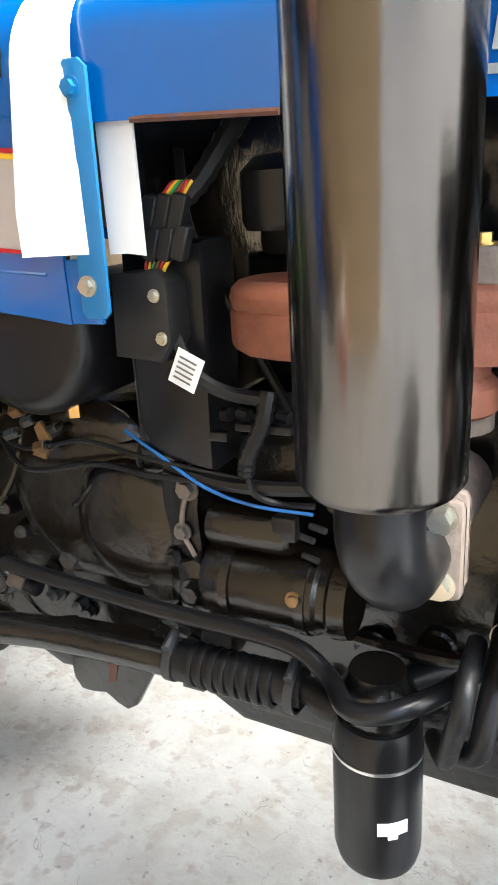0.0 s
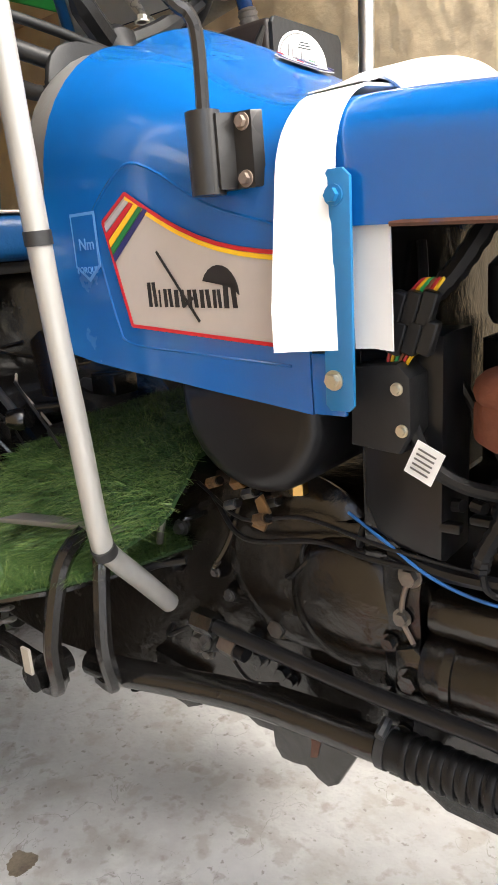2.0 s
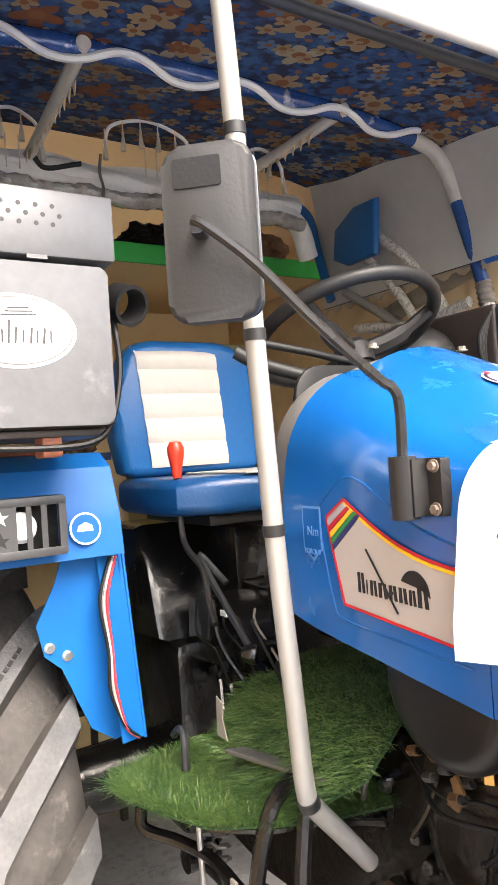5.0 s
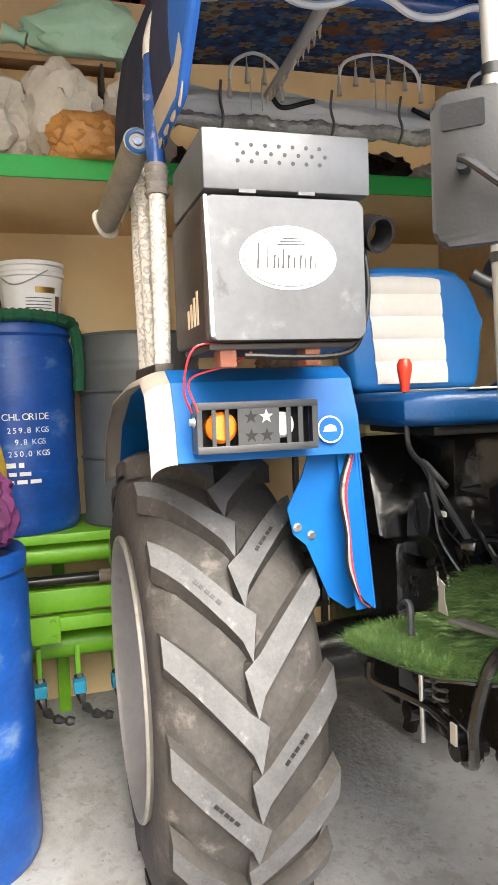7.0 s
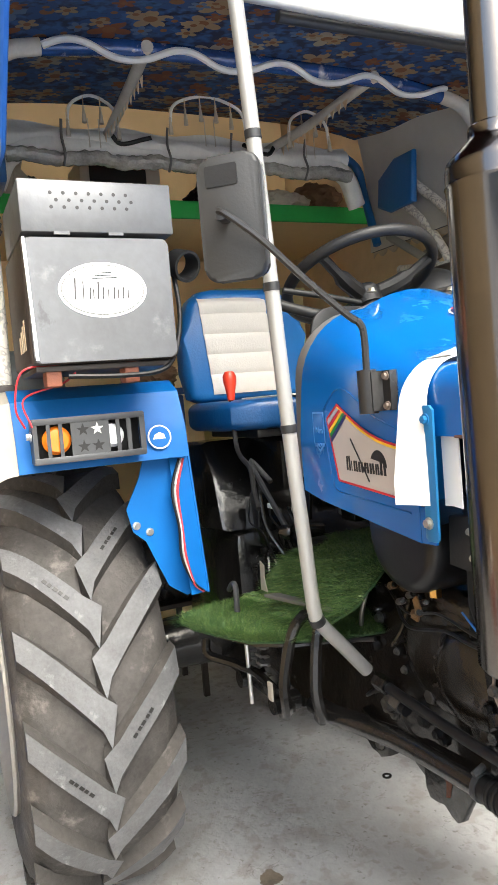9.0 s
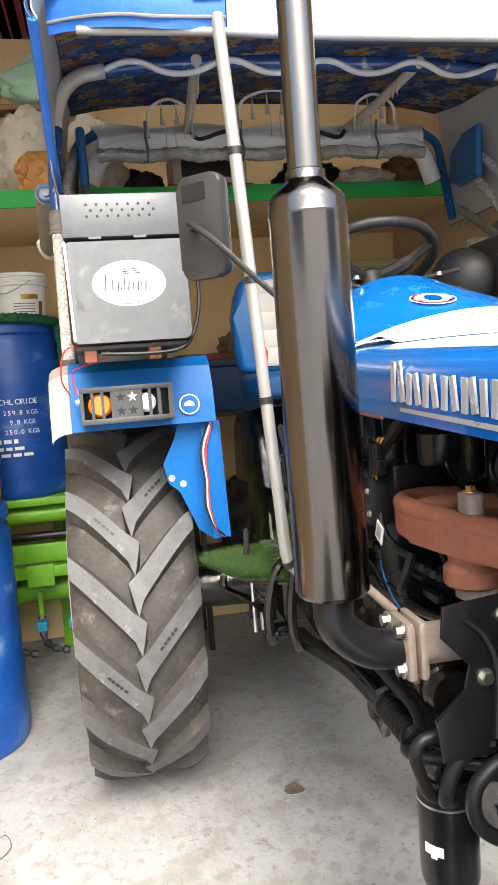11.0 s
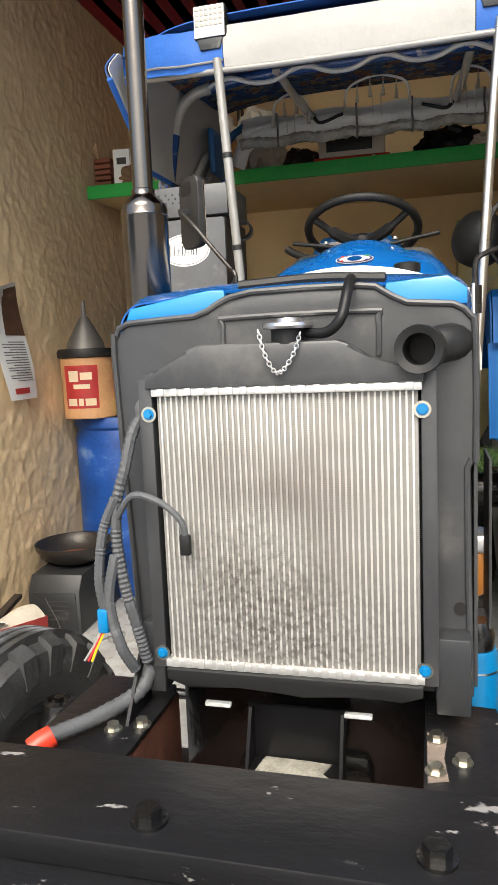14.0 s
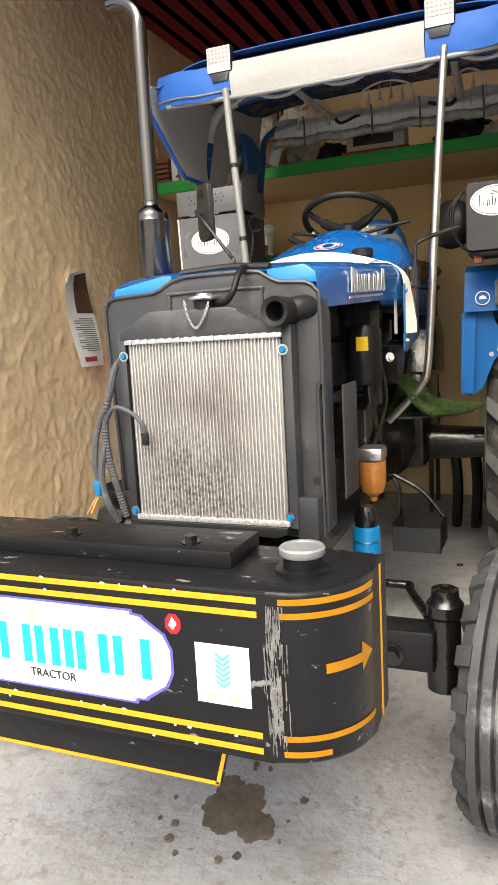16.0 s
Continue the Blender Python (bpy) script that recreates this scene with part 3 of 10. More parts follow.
# roof of ribbed red sheet, the ribs running front to back
bm = BM()
y, prof = WY0 - 0.2, []
while y < WY1 + 0.2:
    prof += [(y, TOP), (y + 0.05, TOP), (y + 0.075, TOP + 0.07), (y + 0.125, TOP + 0.07), (y + 0.15, TOP)]
    y += 0.15
prof = [p for i, p in enumerate(prof) if i == 0 or p != prof[i - 1]]
lo = [bm.verts.new((BX - 0.2, a, b)) for a, b in prof]
hi = [bm.verts.new((1.95, a, b)) for a, b in prof]
bridge(bm, lo, hi, closed=False)
bmesh.ops.solidify(bm, geom=bm.faces[:], thickness=0.004)
tagged(part("ceiling", bm, REDROOF, deg=20), "dark red ribbed sheet metal roof", "ceiling", kind="structure")


UNSEENGREY = material("bare_grey_render", (0.45, 0.44, 0.42), 0.9, 0, 0.2, 1.5, 0.3, 20)
# plain walls added out of view; the gap between them reflects bright in the muffler
for nm_, y0_, y1_ in (("wall_yard_south", -14.0, -5.0), ("wall_yard_north", 5.0, 14.0)):
    tagged(part(nm_, box(BM(), 9.0, 9.25, y0_, y1_, 0.0, 3.1, 0.01), UNSEENGREY), "plain unseen wall added opposite the garage to shape reflections", "wall", kind="structure")

# shelf slab with a green edge
SHX, SHZ = -0.66, 2.397
tagged(part("shelf_slab", box(BM(), BX, SHX - 0.004, WY0 + 0.01, WY1 - 0.02, SHZ, SHZ + 0.06, 0.004), WALLS), "yellow plastered concrete shelf slab along the wall", "shelf", kind="structure")
tagged(part("shelf_edge", box(BM(), SHX - 0.004, SHX + 0.012, WY0 + 0.012, WY1 - 0.022, SHZ - 0.012, SHZ + 0.068, 0.003), GREENP), "bright green painted front edge of the shelf", "trim", kind="structure")


# ---- things along the walls ----
def plastic_drum(loc, r=0.285, hgt=1.06, mat=DRUMBLUE, label="", rz=0, group="blue drums"):
    t = thing("drum", label, "drum", loc, rz, group)
    k = hgt / 1.06
    prof = [(0.0, 0.0), (r * 0.93, 0.0), (r * 0.97, 0.02), (r, 0.06), (r * 0.985, 0.3 * k), (r, 0.33 * k), (r * 0.985, 0.36 * k), (r * 0.985, 0.66 * k), (r, 0.69 * k), (r * 0.985, 0.72 * k), (r * 0.99, 0.93 * k), (r * 0.94, 0.985 * k), (r * 0.985, 1.0 * k), (r * 0.985, 1.045 * k), (r * 0.95, 1.06 * k), (r * 0.90, 1.045 * k), (r * 0.88, 1.02 * k), (0, 1.015 * k)]
    part("body", spin(BM(), prof, n=48), mat, t)
    for a in (0.5, 0.5 + math.pi):
        c = Vector((0.6 * r * math.cos(a), 0.6 * r * math.sin(a), 1.012 * k))
        part("bung", spin(BM(), [(0.03, 0), (0.03, 0.022), (0.022, 0.028), (0, 0.028)], c, n=16), PLASTICB, t)
    return t


plastic_drum((-0.37, -1.572, 0), 0.288, label="scuffed blue plastic drum standing on the floor")


def font_mesh(name, text, size, mat, parent, m, depth=0.0006, align="LEFT"):
    cu = bpy.data.curves.new(name, "FONT")
    cu.body, cu.size, cu.extrude, cu.align_x = text, size, depth, align
    ob = bpy.data.objects.new(name, cu)
    scene.collection.objects.link(ob)
    bpy.context.view_layer.update()
    me = bpy.data.meshes.new_from_object(ob.evaluated_get(bpy.context.evaluated_depsgraph_get()))
    bpy.data.objects.remove(ob)
    me.name = name
    me.materials.clear()
    me.materials.append(mat)
    o = new(name, me)
    if parent is not None:
        o.parent = parent
    o.matrix_basis = m
    return o

# ---- the tractor ----
tractor = thing("tractor", "blue farm tractor with opened bonnet and fabric canopy", "tractor")


def loft(bm, sections, closed=False):
    prev = None
    for s in sections:
        cur = [bm.verts.new(p) for p in s]
        if prev:
            bridge(bm, prev, cur, closed)
        prev = cur
    return bm


def hood_section(x, w, zb, zt, r, crown, lean=0.0, n=9):
    """Over the bonnet at x from the near lower edge to the far one; lean moves the top along x."""
    pts = []
    zs = zt - r
    for i in range(5):
        z = zb + (zs - zb) * i / 4
        pts.append((z, -w))
    for i in range(1, n):
        a = math.pi / 2 * i / n
        pts.append((zs + r * math.sin(a), -w + r * (1 - math.cos(a))))
    for i in range(0, 7):
        yy = (-w + r) * (1 - i / 6)
        pts.append((zt + crown * (1 - (yy / (w - r)) ** 2), yy))
    full = [(yy, z) for z, yy in pts] + [(-yy, z) for z, yy in reversed(pts[:-1])]
    lo = min(z for _, z in full)
    return [Vector((x + lean * (z - lo), yy, z)) for yy, z in full]


def cowl_w(x):
    """Half width of the cowl, which narrows towards the seat."""
    return 0.346 - 0.055 * max(0.0, 1.40 - x)


# rear cowl over the fuel tank
def cowl():
    bm = BM()
    secs = []
    for x, w, zb, zt, r, lean in ((0.955, 0.350, 1.306, 1.722, 0.16, 0.0), (1.0, 0.350, 1.297, 1.712, 0.158, 0.0), (1.05, 0.352, 1.288, 1.700, 0.15, 0), (1.12, 0.352, 1.280, 1.680, 0.14, 0), (1.20, 0.352, 1.272, 1.650, 0.13, 0), (1.28, 0.351, 1.263, 1.610, 0.11, 0), (1.36, 0.350, 1.255, 1.580, 0.09, 0), (1.42, 0.350, 1.248, 1.567, 0.08, 0)):
        k = (1.42 - x) / 0.435
        secs.append(hood_section(x, cowl_w(x), zb, zt, r, 0.03 * k + 0.012))
    loft(bm, secs)
    for v in bm.verts:
        k = max(0.0, (1.25 - v.co.x) / 0.265)
        v.co.x += 0.06 * k * max(0, (v.co.z - 1.44) / 0.3)
    bmesh.ops.recalc_face_normals(bm, faces=bm.faces)
    bmesh.ops.solidify(bm, geom=bm.faces[:], thickness=0.004)
    return part("rear_cowl", bm, BLUE, tractor, "glossy blue cowl over the fuel tank")


rear_cowl = cowl()


def front_bonnet():
    bm = BM()
    secs = []
    for x, w, zb, zt in ((1.45, 0.338, 1.441, 1.565), (1.53, 0.332, 1.438, 1.562), (1.6, 0.328, 1.436, 1.556), (1.8, 0.325, 1.427, 1.548), (2.0, 0.32, 1.417, 1.538), (2.2, 0.314, 1.407, 1.525), (2.34, 0.306, 1.40, 1.508), (2.39, 0.300, 1.396, 1.492)):
        secs.append(hood_section(x, w, zb, zt, 0.05, 0.012))
    loft(bm, secs)
    bmesh.ops.recalc_face_normals(bm, faces=bm.faces)
    bmesh.ops.solidify(bm, geom=bm.faces[:], thickness=0.003)
    return part("front_bonnet", bm, BLUE, tractor, "blue sheet metal front bonnet")


bonnet = front_bonnet()


T = tractor
# ---- bonnet trim ----
def band(x0, x1, w, zb, zt, r, crown, off, name, mat, label, parent, ragged=0.0, flare=0.0):
    bm = BM()
    a, b = hood_section(x0, w + off, zb, zt + off, r, crown), hood_section(x1, w + off, zb, zt + off, r, crown)
    n = len(a)
    for i in (0, n - 1):
        a[i].z += random.uniform(-ragged, ragged)
        b[i].z += random.uniform(-ragged, ragged)
    if flare:
        for p in a:
            p.y += math.copysign(flare * min(1.0, max(0.0, (1.56 - p.z) / 0.2)), p.y)
    mid = [p.lerp(q, 0.5) for p, q in zip(a, b)]
    for i in (0, n - 1):
        mid[i].z += random.uniform(-ragged, ragged)
    loft(bm, [a, mid, b])
    bmesh.ops.recalc_face_normals(bm, faces=bm.faces)
    bmesh.ops.solidify(bm, geom=bm.faces[:], thickness=0.003)
    return part(name, bm, mat, parent, label)


band(1.400, 1.463, 0.341, 1.318, 1.569, 0.082, 0.012, 0.009, "white_band", WHITE, "white painted band with a ragged lower edge", rear_cowl, 0.004, 0.032)
band(1.462, 1.505, 0.322, 1.316, 1.545, 0.05, 0.012, 0.0, "inner_strip", WHITE, "white painted strip under the bonnet", bonnet, 0.002)
part("lower_lip", box(BM(), 1.422, 1.462, -0.3475, -0.3405, 1.249, 1.315, 0.002), BLUE, rear_cowl)
part("lower_lip", box(BM(), 1.422, 1.462, 0.3405, 0.3475, 1.249, 1.315, 0.002), BLUE, rear_cowl)

for s in (-1, 1):
    br = part("hinge_bracket", prism(BM(), [(1.441, 1.262), (1.447, 1.256), (1.469, 1.256), (1.475, 1.262), (1.480, 1.486), (1.472, 1.494), (1.456, 1.494), (1.448, 1.486)], "y", 0.347 * s, 0.352 * s, 0.001), TEAL, T, "teal painted flat steel bracket")
    bolt("bolt", (1.453, 0.352 * s, 1.289), (0, s, 0), 0.0075, ZINC, br, "zinc bolt head")
    bolt("bolt", (1.462, 0.352 * s, 1.470), (0, s, 0), 0.007, TEAL, br)
bm = BM()
tube(bm, [(1.51, -0.331, 1.4395), (1.6, -0.3295, 1.435), (1.66, -0.329, 1.432)], 0.0035, 6)
part("worn_edge", bm, DARKEDGE, bonnet, "rusty worn lower edge")


def flat(poly, y, out=-1, mat=INK, name="print", parent=None, th=0.0012, label=""):
    return part(name, prism(BM(), poly, "y", y, y + out * th), mat, parent, label)


def stroke(a, b, w):
    a, b = Vector(a), Vector(b)
    d = (b - a).normalized()
    n = Vector((-d.y, d.x)) * w / 2
    return [tuple(a + n), tuple(a - n), tuple(b - n), tuple(b + n)]


def lay_on_cowl(ob, s):
    """Slants a print drawn at y = 0.3535 onto the narrowing side of the cowl."""
    for o in [ob] + list(ob.children):
        for v in o.data.vertices:
            w = o.matrix_basis @ v.co
            w.y += s * (cowl_w(w.x) + 0.0015 - 0.3535)
            v.co = o.matrix_basis.inverted() @ w


def decal(s):
    """The side decal: beige field in red and yellow lines, corner stripes, and a bare sign of plain strokes."""
    y = 0.3535 * s
    A, B, C, D, E2 = (1.102, 1.474), (1.152, 1.504), (1.394, 1.420), (1.394, 1.322), (1.138, 1.342)
    top = [Vector(B).lerp(Vector(C), i / 8) for i in range(9)]
    for i, p in enumerate(top):
        p.y -= 0.018 * math.sin(math.pi * i / 8)
    outline = [A] + [tuple(p) for p in top] + [D, E2]
    f0 = flat(outline, y, s, BEIGE, "side_decal", rear_cowl, 0.0012, "beige decal with red and yellow border")
    y2 = y + s * 0.0014
    for a, b in zip(top, top[1:]):
        flat(stroke(a, b + (b - a) * 0.06, 0.0045), y2, s, REDDECAL, "red_line", f0)
        d = Vector((0, -0.0055))
        flat(stroke(a + d, b + d + (b - a) * 0.06, 0.005), y2, s, YELLOW, "yellow_line", f0)
    for a, b in ((A, B), (A, E2), (E2, D)):
        flat(stroke(a, b, 0.0042), y2, s, REDDECAL, "red_line", f0)
    va, vb, ve = Vector(A), Vector(B), Vector(E2)
    for k, m in enumerate((SILVERD, REDDECAL, YELLOW, GREEND, NAVYD)):
        t0, t1 = 0.03 + k * 0.062, 0.03 + (k + 1) * 0.062 - 0.008
        dl, dr = (ve - va), Vector((0.115, -0.046))
        flat([tuple(va + dl * t0 * 1.15 + Vector((0.003, 0))), tuple(va + dl * t1 * 1.15 + Vector((0.003, 0))), tuple(vb + dr * t1 * 1.15 + Vector((-0.004, -0.006))), tuple(vb + dr * t0 * 1.15 + Vector((-0.004, -0.006)))], y2 + s * 0.0006, s, m, "stripe", f0)
    # bare strokes where the model name stands, a sword across them and a plumed helmet
    x = 1.176
    for wd, hg in ((0.017, 0.03), (0.006, 0.021), (0.016, 0.022), (0.02, 0.021), (0.018, 0.021), (0.018, 0.021), (0.014, 0.021), (0.022, 0.032)):
        zb = 1.366 + (1.176 - x) * 0.02
        flat([(x, zb), (x + wd * 0.32, zb), (x + wd * 0.32, zb + hg), (x, zb + hg)], y2, s, INK, "sign_stroke", f0)
        if wd > 0.01:
            flat([(x + wd * 0.62, zb), (x + wd * 0.92, zb), (x + wd * 0.8, zb + hg), (x + wd * 0.5, zb + hg)], y2, s, INK, "sign_stroke", f0)
        x += wd + 0.003
    flat(stroke((1.200, 1.432), (1.264, 1.348), 0.0032), y2 + s * 0.0008, s, INK, "sword_stroke", f0)
    flat(stroke((1.238, 1.366), (1.256, 1.376), 0.004), y2 + s * 0.0008, s, INK, "sword_guard", f0)
    pl = [(1.300 + 0.03 * math.cos(a), 1.378 + 0.034 * math.sin(a)) for a in [radians(150 - 15 * i) for i in range(11)]]
    flat(pl + [(1.322, 1.385), (1.303, 1.39)], y2, s, INK, "plume", f0)
    lay_on_cowl(f0, s)
    lip = [(1.395, y, 1.300), (1.25, y, 1.309), (1.128, y, 1.318), (1.105, y, 1.345), (1.083, y, 1.43), (1.076, y, 1.476), (1.092, y, 1.50), (1.15, y, 1.536), (1.20, y, 1.527), (1.29, y, 1.478), (1.395, y, 1.446)]
    part("pressed_line", tube(BM(), [(a_, s * (cowl_w(a_) - 0.0006), c_) for a_, _, c_ in lip], 0.0022, 6, 5), BLUE, rear_cowl)


decal(-1)
decal(1)
# pale shield print behind the decal
sh = flat([(1.03, 1.49), (1.085, 1.49), (1.085, 1.42), (1.058, 1.40), (1.03, 1.42)], -0.3535, -1, PALEBLUE, "shield_print", rear_cowl, 0.0006, "faint pale blue shield print")
flat([(1.034, 1.486), (1.081, 1.486), (1.081, 1.422), (1.058, 1.406), (1.034, 1.422)], -0.3543, -1, BLUE, "shield_field", sh, 0.0006)
font_mesh("unit_word", "Nm", 0.022, PALEBLUE, sh, pose(1.044, -0.3552, 1.442, 90, 0, 0))
font_mesh("torque_word", "TORQUE", 0.012, PALEBLUE, sh, pose(1.032, -0.3552, 1.412, 90, 0, 0))
lay_on_cowl(sh, -1)

# badge on top of the cowl
def badge_on_top():
    c = Vector((1.205, 0.0, 1.679))
    nrm = Vector((0.47, 0, 0.88)).normalized()
    u = Vector((0, 1, 0))
    v = nrm.cross(u)
    b0 = None
    for k, (a, b, m, nm) in enumerate(((0.062, 0.036, PAPER, "badge"), (0.058, 0.032, NAVYD, "badge_ring"), (0.050, 0.026, PAPER, "badge_field"), (0.024, 0.02, BLUE, "badge_centre"))):
        bm = BM()
        vs = [bm.verts.new(c + nrm * (0.003 + 0.0009 * k) + u * (a * math.cos(t * math.pi / 16)) + v * (b * math.sin(t * math.pi / 16))) for t in range(32)]
        bm.faces.new(vs)
        bmesh.ops.solidify(bm, geom=bm.faces[:], thickness=0.0016)
        o = part(nm, bm, m, b0 or rear_cowl, "oval badge with coloured ring" if b0 is None else "")
        b0 = b0 or o
    for t, m in ((40, GREEND), (140, REDDECAL), (220, REDDECAL), (320, NAVYD)):
        a = radians(t)
        bm = BM()
        spin(bm, [(0, 0), (0.006, 0), (0.006, 0.001), (0, 0.001)], c + nrm * 0.006 + u * 0.052 * math.cos(a) + v * 0.029 * math.sin(a), nrm, 10)
        part("badge_dot", bm, m, b0)


badge_on_top()

# bare strokes for the maker's sign on the front bonnet sides
def bonnet_sign(s):
    y = 0.322 * s
    base = part("maker_sign", prism(BM(), [(1.71, 1.447), (2.17, 1.423), (2.17, 1.430), (1.71, 1.454)], "y", y, y + s * 0.004), SILVERD, bonnet, "silver lettering panel with underline")
    x = 1.71
    for k, wd in enumerate((0.06, 0.055, 0.055, 0.055, 0.045, 0.022, 0.055, 0.055)):
        hg = 0.068 if k in (0, 7) else 0.05
        zb = 1.462 - (x - 1.71) * 0.052
        for a, b in (((0.1, 0), (0.22, 1)), ((0.75, 0), (0.62, 1))) if wd > 0.03 else (((0.3, 0), (0.3, 1)),):
            p, q = (x + wd * a[0], zb), (x + wd * b[0], zb + hg)
            yy = (0.3268 - max(0, (x - 1.8)) * 0.027) * s
            part("sign_stroke", prism(BM(), stroke(p, q, 0.014), "y", yy, yy + s * 0.004), SILVERD, base)
        x += wd + 0.004


bonnet_sign(-1)
bonnet_sign(1)
# the white band widens to a cloth lying over the cowl's top
SKINS = [BVHTree.FromPolygons([v.co for v in ob.data.vertices], [p.vertices[:] for p in ob.data.polygons]) for ob in (rear_cowl, bonnet)]


def skin_z(x, y):
    zs = [h[0].z for h in (b.ray_cast(Vector((x, y, 2.2)), Vector((0, 0, -1))) for b in SKINS) if h[0] is not None]
    return max(zs) if zs else 1.57


def ease(a, b, t):
    t = min(1.0, max(0.0, (t - a) / (b - a)))
    return t * t * (3 - 2 * t)


def drape(u, v):
    """The cloth arches over the seam and comes down on the cowl behind and the bonnet in front."""
    y = -0.292 + 0.584 * u
    mid = max(0.0, 1 - (y / 0.25) ** 2)
    x0, x1 = 1.399 - 0.027 * mid, 1.464 + 0.044 * mid
    x = x0 + (x1 - x0) * v
    base = skin_z(x, y) + 0.003
    arch = 1.5815 + 0.052 * max(0.0, 1 - (y / 0.268) ** 2) - 0.12 * max(0.0, abs(y) - 0.26)
    k = 1 + (ease(0.0, 0.25, v) * (1 - ease(0.66, 1.0, v)) - 1) * min(1.0, 4 * mid)
    return Vector((x, y, max(base, base + (arch - base) * k) + 0.0006 * noise.noise(Vector((x * 20, y * 12, 4)))))


part("band_top", sheet(BM(), drape, 40, 16, 0.0015), WHITE, rear_cowl, "white cloth of the band lying over the cowl")

# grey dash panel behind the cowl
bm = BM()
secs = []
for x, w, zb, zt, r in ((0.918, 0.310, 1.335, 1.716, 0.15), (0.94, 0.313, 1.335, 1.722, 0.152), (0.965, 0.3145, 1.335, 1.715, 0.15), (1.005, 0.314, 1.315, 1.692, 0.145)):
    secs.append(hood_section(x, w, zb, zt, r, 0.035))
loft(bm, secs)
for v in bm.verts:
    v.co.x += 0.03 * max(0, (v.co.z - 1.44) / 0.3)
bmesh.ops.recalc_face_normals(bm, faces=bm.faces)
bmesh.ops.solidify(bm, geom=bm.faces[:], thickness=0.004)
dash = part("dash_panel", bm, GREYP, T, "grey moulded dash panel")
part("dash_face", prism(BM(), rrect(-0.26, 0.26, 1.46, 1.74, 0.06), "x", 0.930, 0.940, 0.003), PLASTICB, dash)
bolt("dash_screw", (1.0, -0.12, 1.764), (0, 0, 1), 0.008, ZINC, dash)
bolt("dash_screw", (1.0, 0.12, 1.764), (0, 0, 1), 0.008, ZINC, dash)
# fuel cap
bm = BM()
spin(bm, [(0, 0.0), (0.034, 0.0), (0.034, 0.03), (0.04, 0.032), (0.04, 0.055), (0.034, 0.06), (0, 0.06)], (1.33, 0.17, 1.585), n=24)
part("fuel_cap", bm, PLASTICB, rear_cowl, "black ribbed fuel cap")

# steering wheel
SW = (0.79, -0.01, 1.835)
ax = Vector((-0.42, 0, 0.9)).normalized()
bm = BM()
R0, rr, cu, cv = 0.205, 0.0155, *basis(ax)
prev = first = None
for i in range(48):
    a = 2 * math.pi * i / 48
    d = cu * math.cos(a) + cv * math.sin(a)
    g = [bm.verts.new(Vector(SW) + d * (R0 + rr * math.cos(b)) + ax * rr * math.sin(b)) for b in [2 * math.pi * j / 10 for j in range(10)]]
    if prev:
        bridge(bm, prev, g)
    first, prev = first or g, g
bridge(bm, prev, first)
wheel = part("steering_wheel", bm, PLASTICB, T, "black ribbed plastic steering wheel")
for k in range(3):
    a = radians(90 + 120 * k)
    d = cu * math.cos(a) + cv * math.sin(a)
    part("spoke", tube(BM(), [Vector(SW) - ax * 0.06, Vector(SW) - ax * 0.045 + d * 0.1, Vector(SW) + d * 0.2], [0.022] * 8 + [0.014] * 8, 8), PLASTICB, wheel)
bm = BM()
spin(bm, [(0, -0.09), (0.04, -0.09), (0.045, -0.05), (0.035, -0.035), (0, -0.03)], SW, ax, 20)
part("hub", bm, PLASTICB, wheel)
part("steering_column", rod(BM(), Vector(SW) - ax * 0.08, Vector(SW) - ax * 0.42 + Vector((0.05, 0, 0)), 0.03), PLASTICB, T)
for s in (-1, 1):
    part("switch_stalk", tube(BM(), [(0.86, 0.06 * s, 1.76), (0.85, 0.16 * s, 1.78), (0.83, 0.27 * s, 1.80)], 0.008), PLASTICB, T)
part("hand_throttle", tube(BM(), [(0.88, -0.16, 1.72), (0.82, -0.26, 1.76), (0.80, -0.30, 1.785)], 0.014), PLASTICB, T)

# mirrors on bent arms
for s in (-1, 1):
    mb = prism(BM(), [(x_ - 0.016, y_ - 0.020) for x_, y_ in ((1.300, 0.352), (1.382, 0.352), (1.392, 0.362), (1.385, 0.372), (1.362, 0.372), (1.356, 0.392), (1.318, 0.392), (1.308, 0.372), (1.302, 0.368))], "z", 1.488, 1.562, 0.002)
    if s < 0:
        bmesh.ops.scale(mb, vec=(1, -1, 1), verts=mb.verts)
    mo = part("mirror_bracket", mb, BRACKETSTEEL, T, "dark grey steel mirror bracket")
    part("socket", rod(BM(), (1.319, 0.368 * s, 1.484), (1.319, 0.368 * s, 1.566), 0.0185), BRACKETSTEEL, mo)
    for z in (1.497, 1.552):
        bolt("screw", (1.358, 0.352 * s, z), (0, s, 0), 0.006, CASTGREY, mo)
    if s < 0:
        arm = tube(BM(), [(1.319, -0.368, 1.54), (1.322, -0.369, 1.628), (1.319, -0.376, 1.655), (1.309, -0.392, 1.670), (1.276, -0.46, 1.745), (1.247, -0.53, 1.825), (1.216, -0.580, 1.876), (1.203, -0.592, 1.886)], 0.0072, 8)
    else:
        arm = tube(BM(), [(1.319, 0.368, 1.54), (1.322, 0.369, 1.63), (1.314, 0.40, 1.66), (1.25, 0.52, 1.70)], 0.0085, 8)
    part("mirror_arm", arm, BRACKETSTEEL, T, "bent grey steel mirror arm")
mm = pose(1.193, -0.562, 1.878, 0, 0, -42)
mp = rrect(-0.062, 0.062, -0.118, 0.118, 0.026)
bm = prism(BM(), mp, "x", -0.026, 0.0, 0.008, 3)
bmesh.ops.transform(bm, matrix=mm, verts=bm.verts)
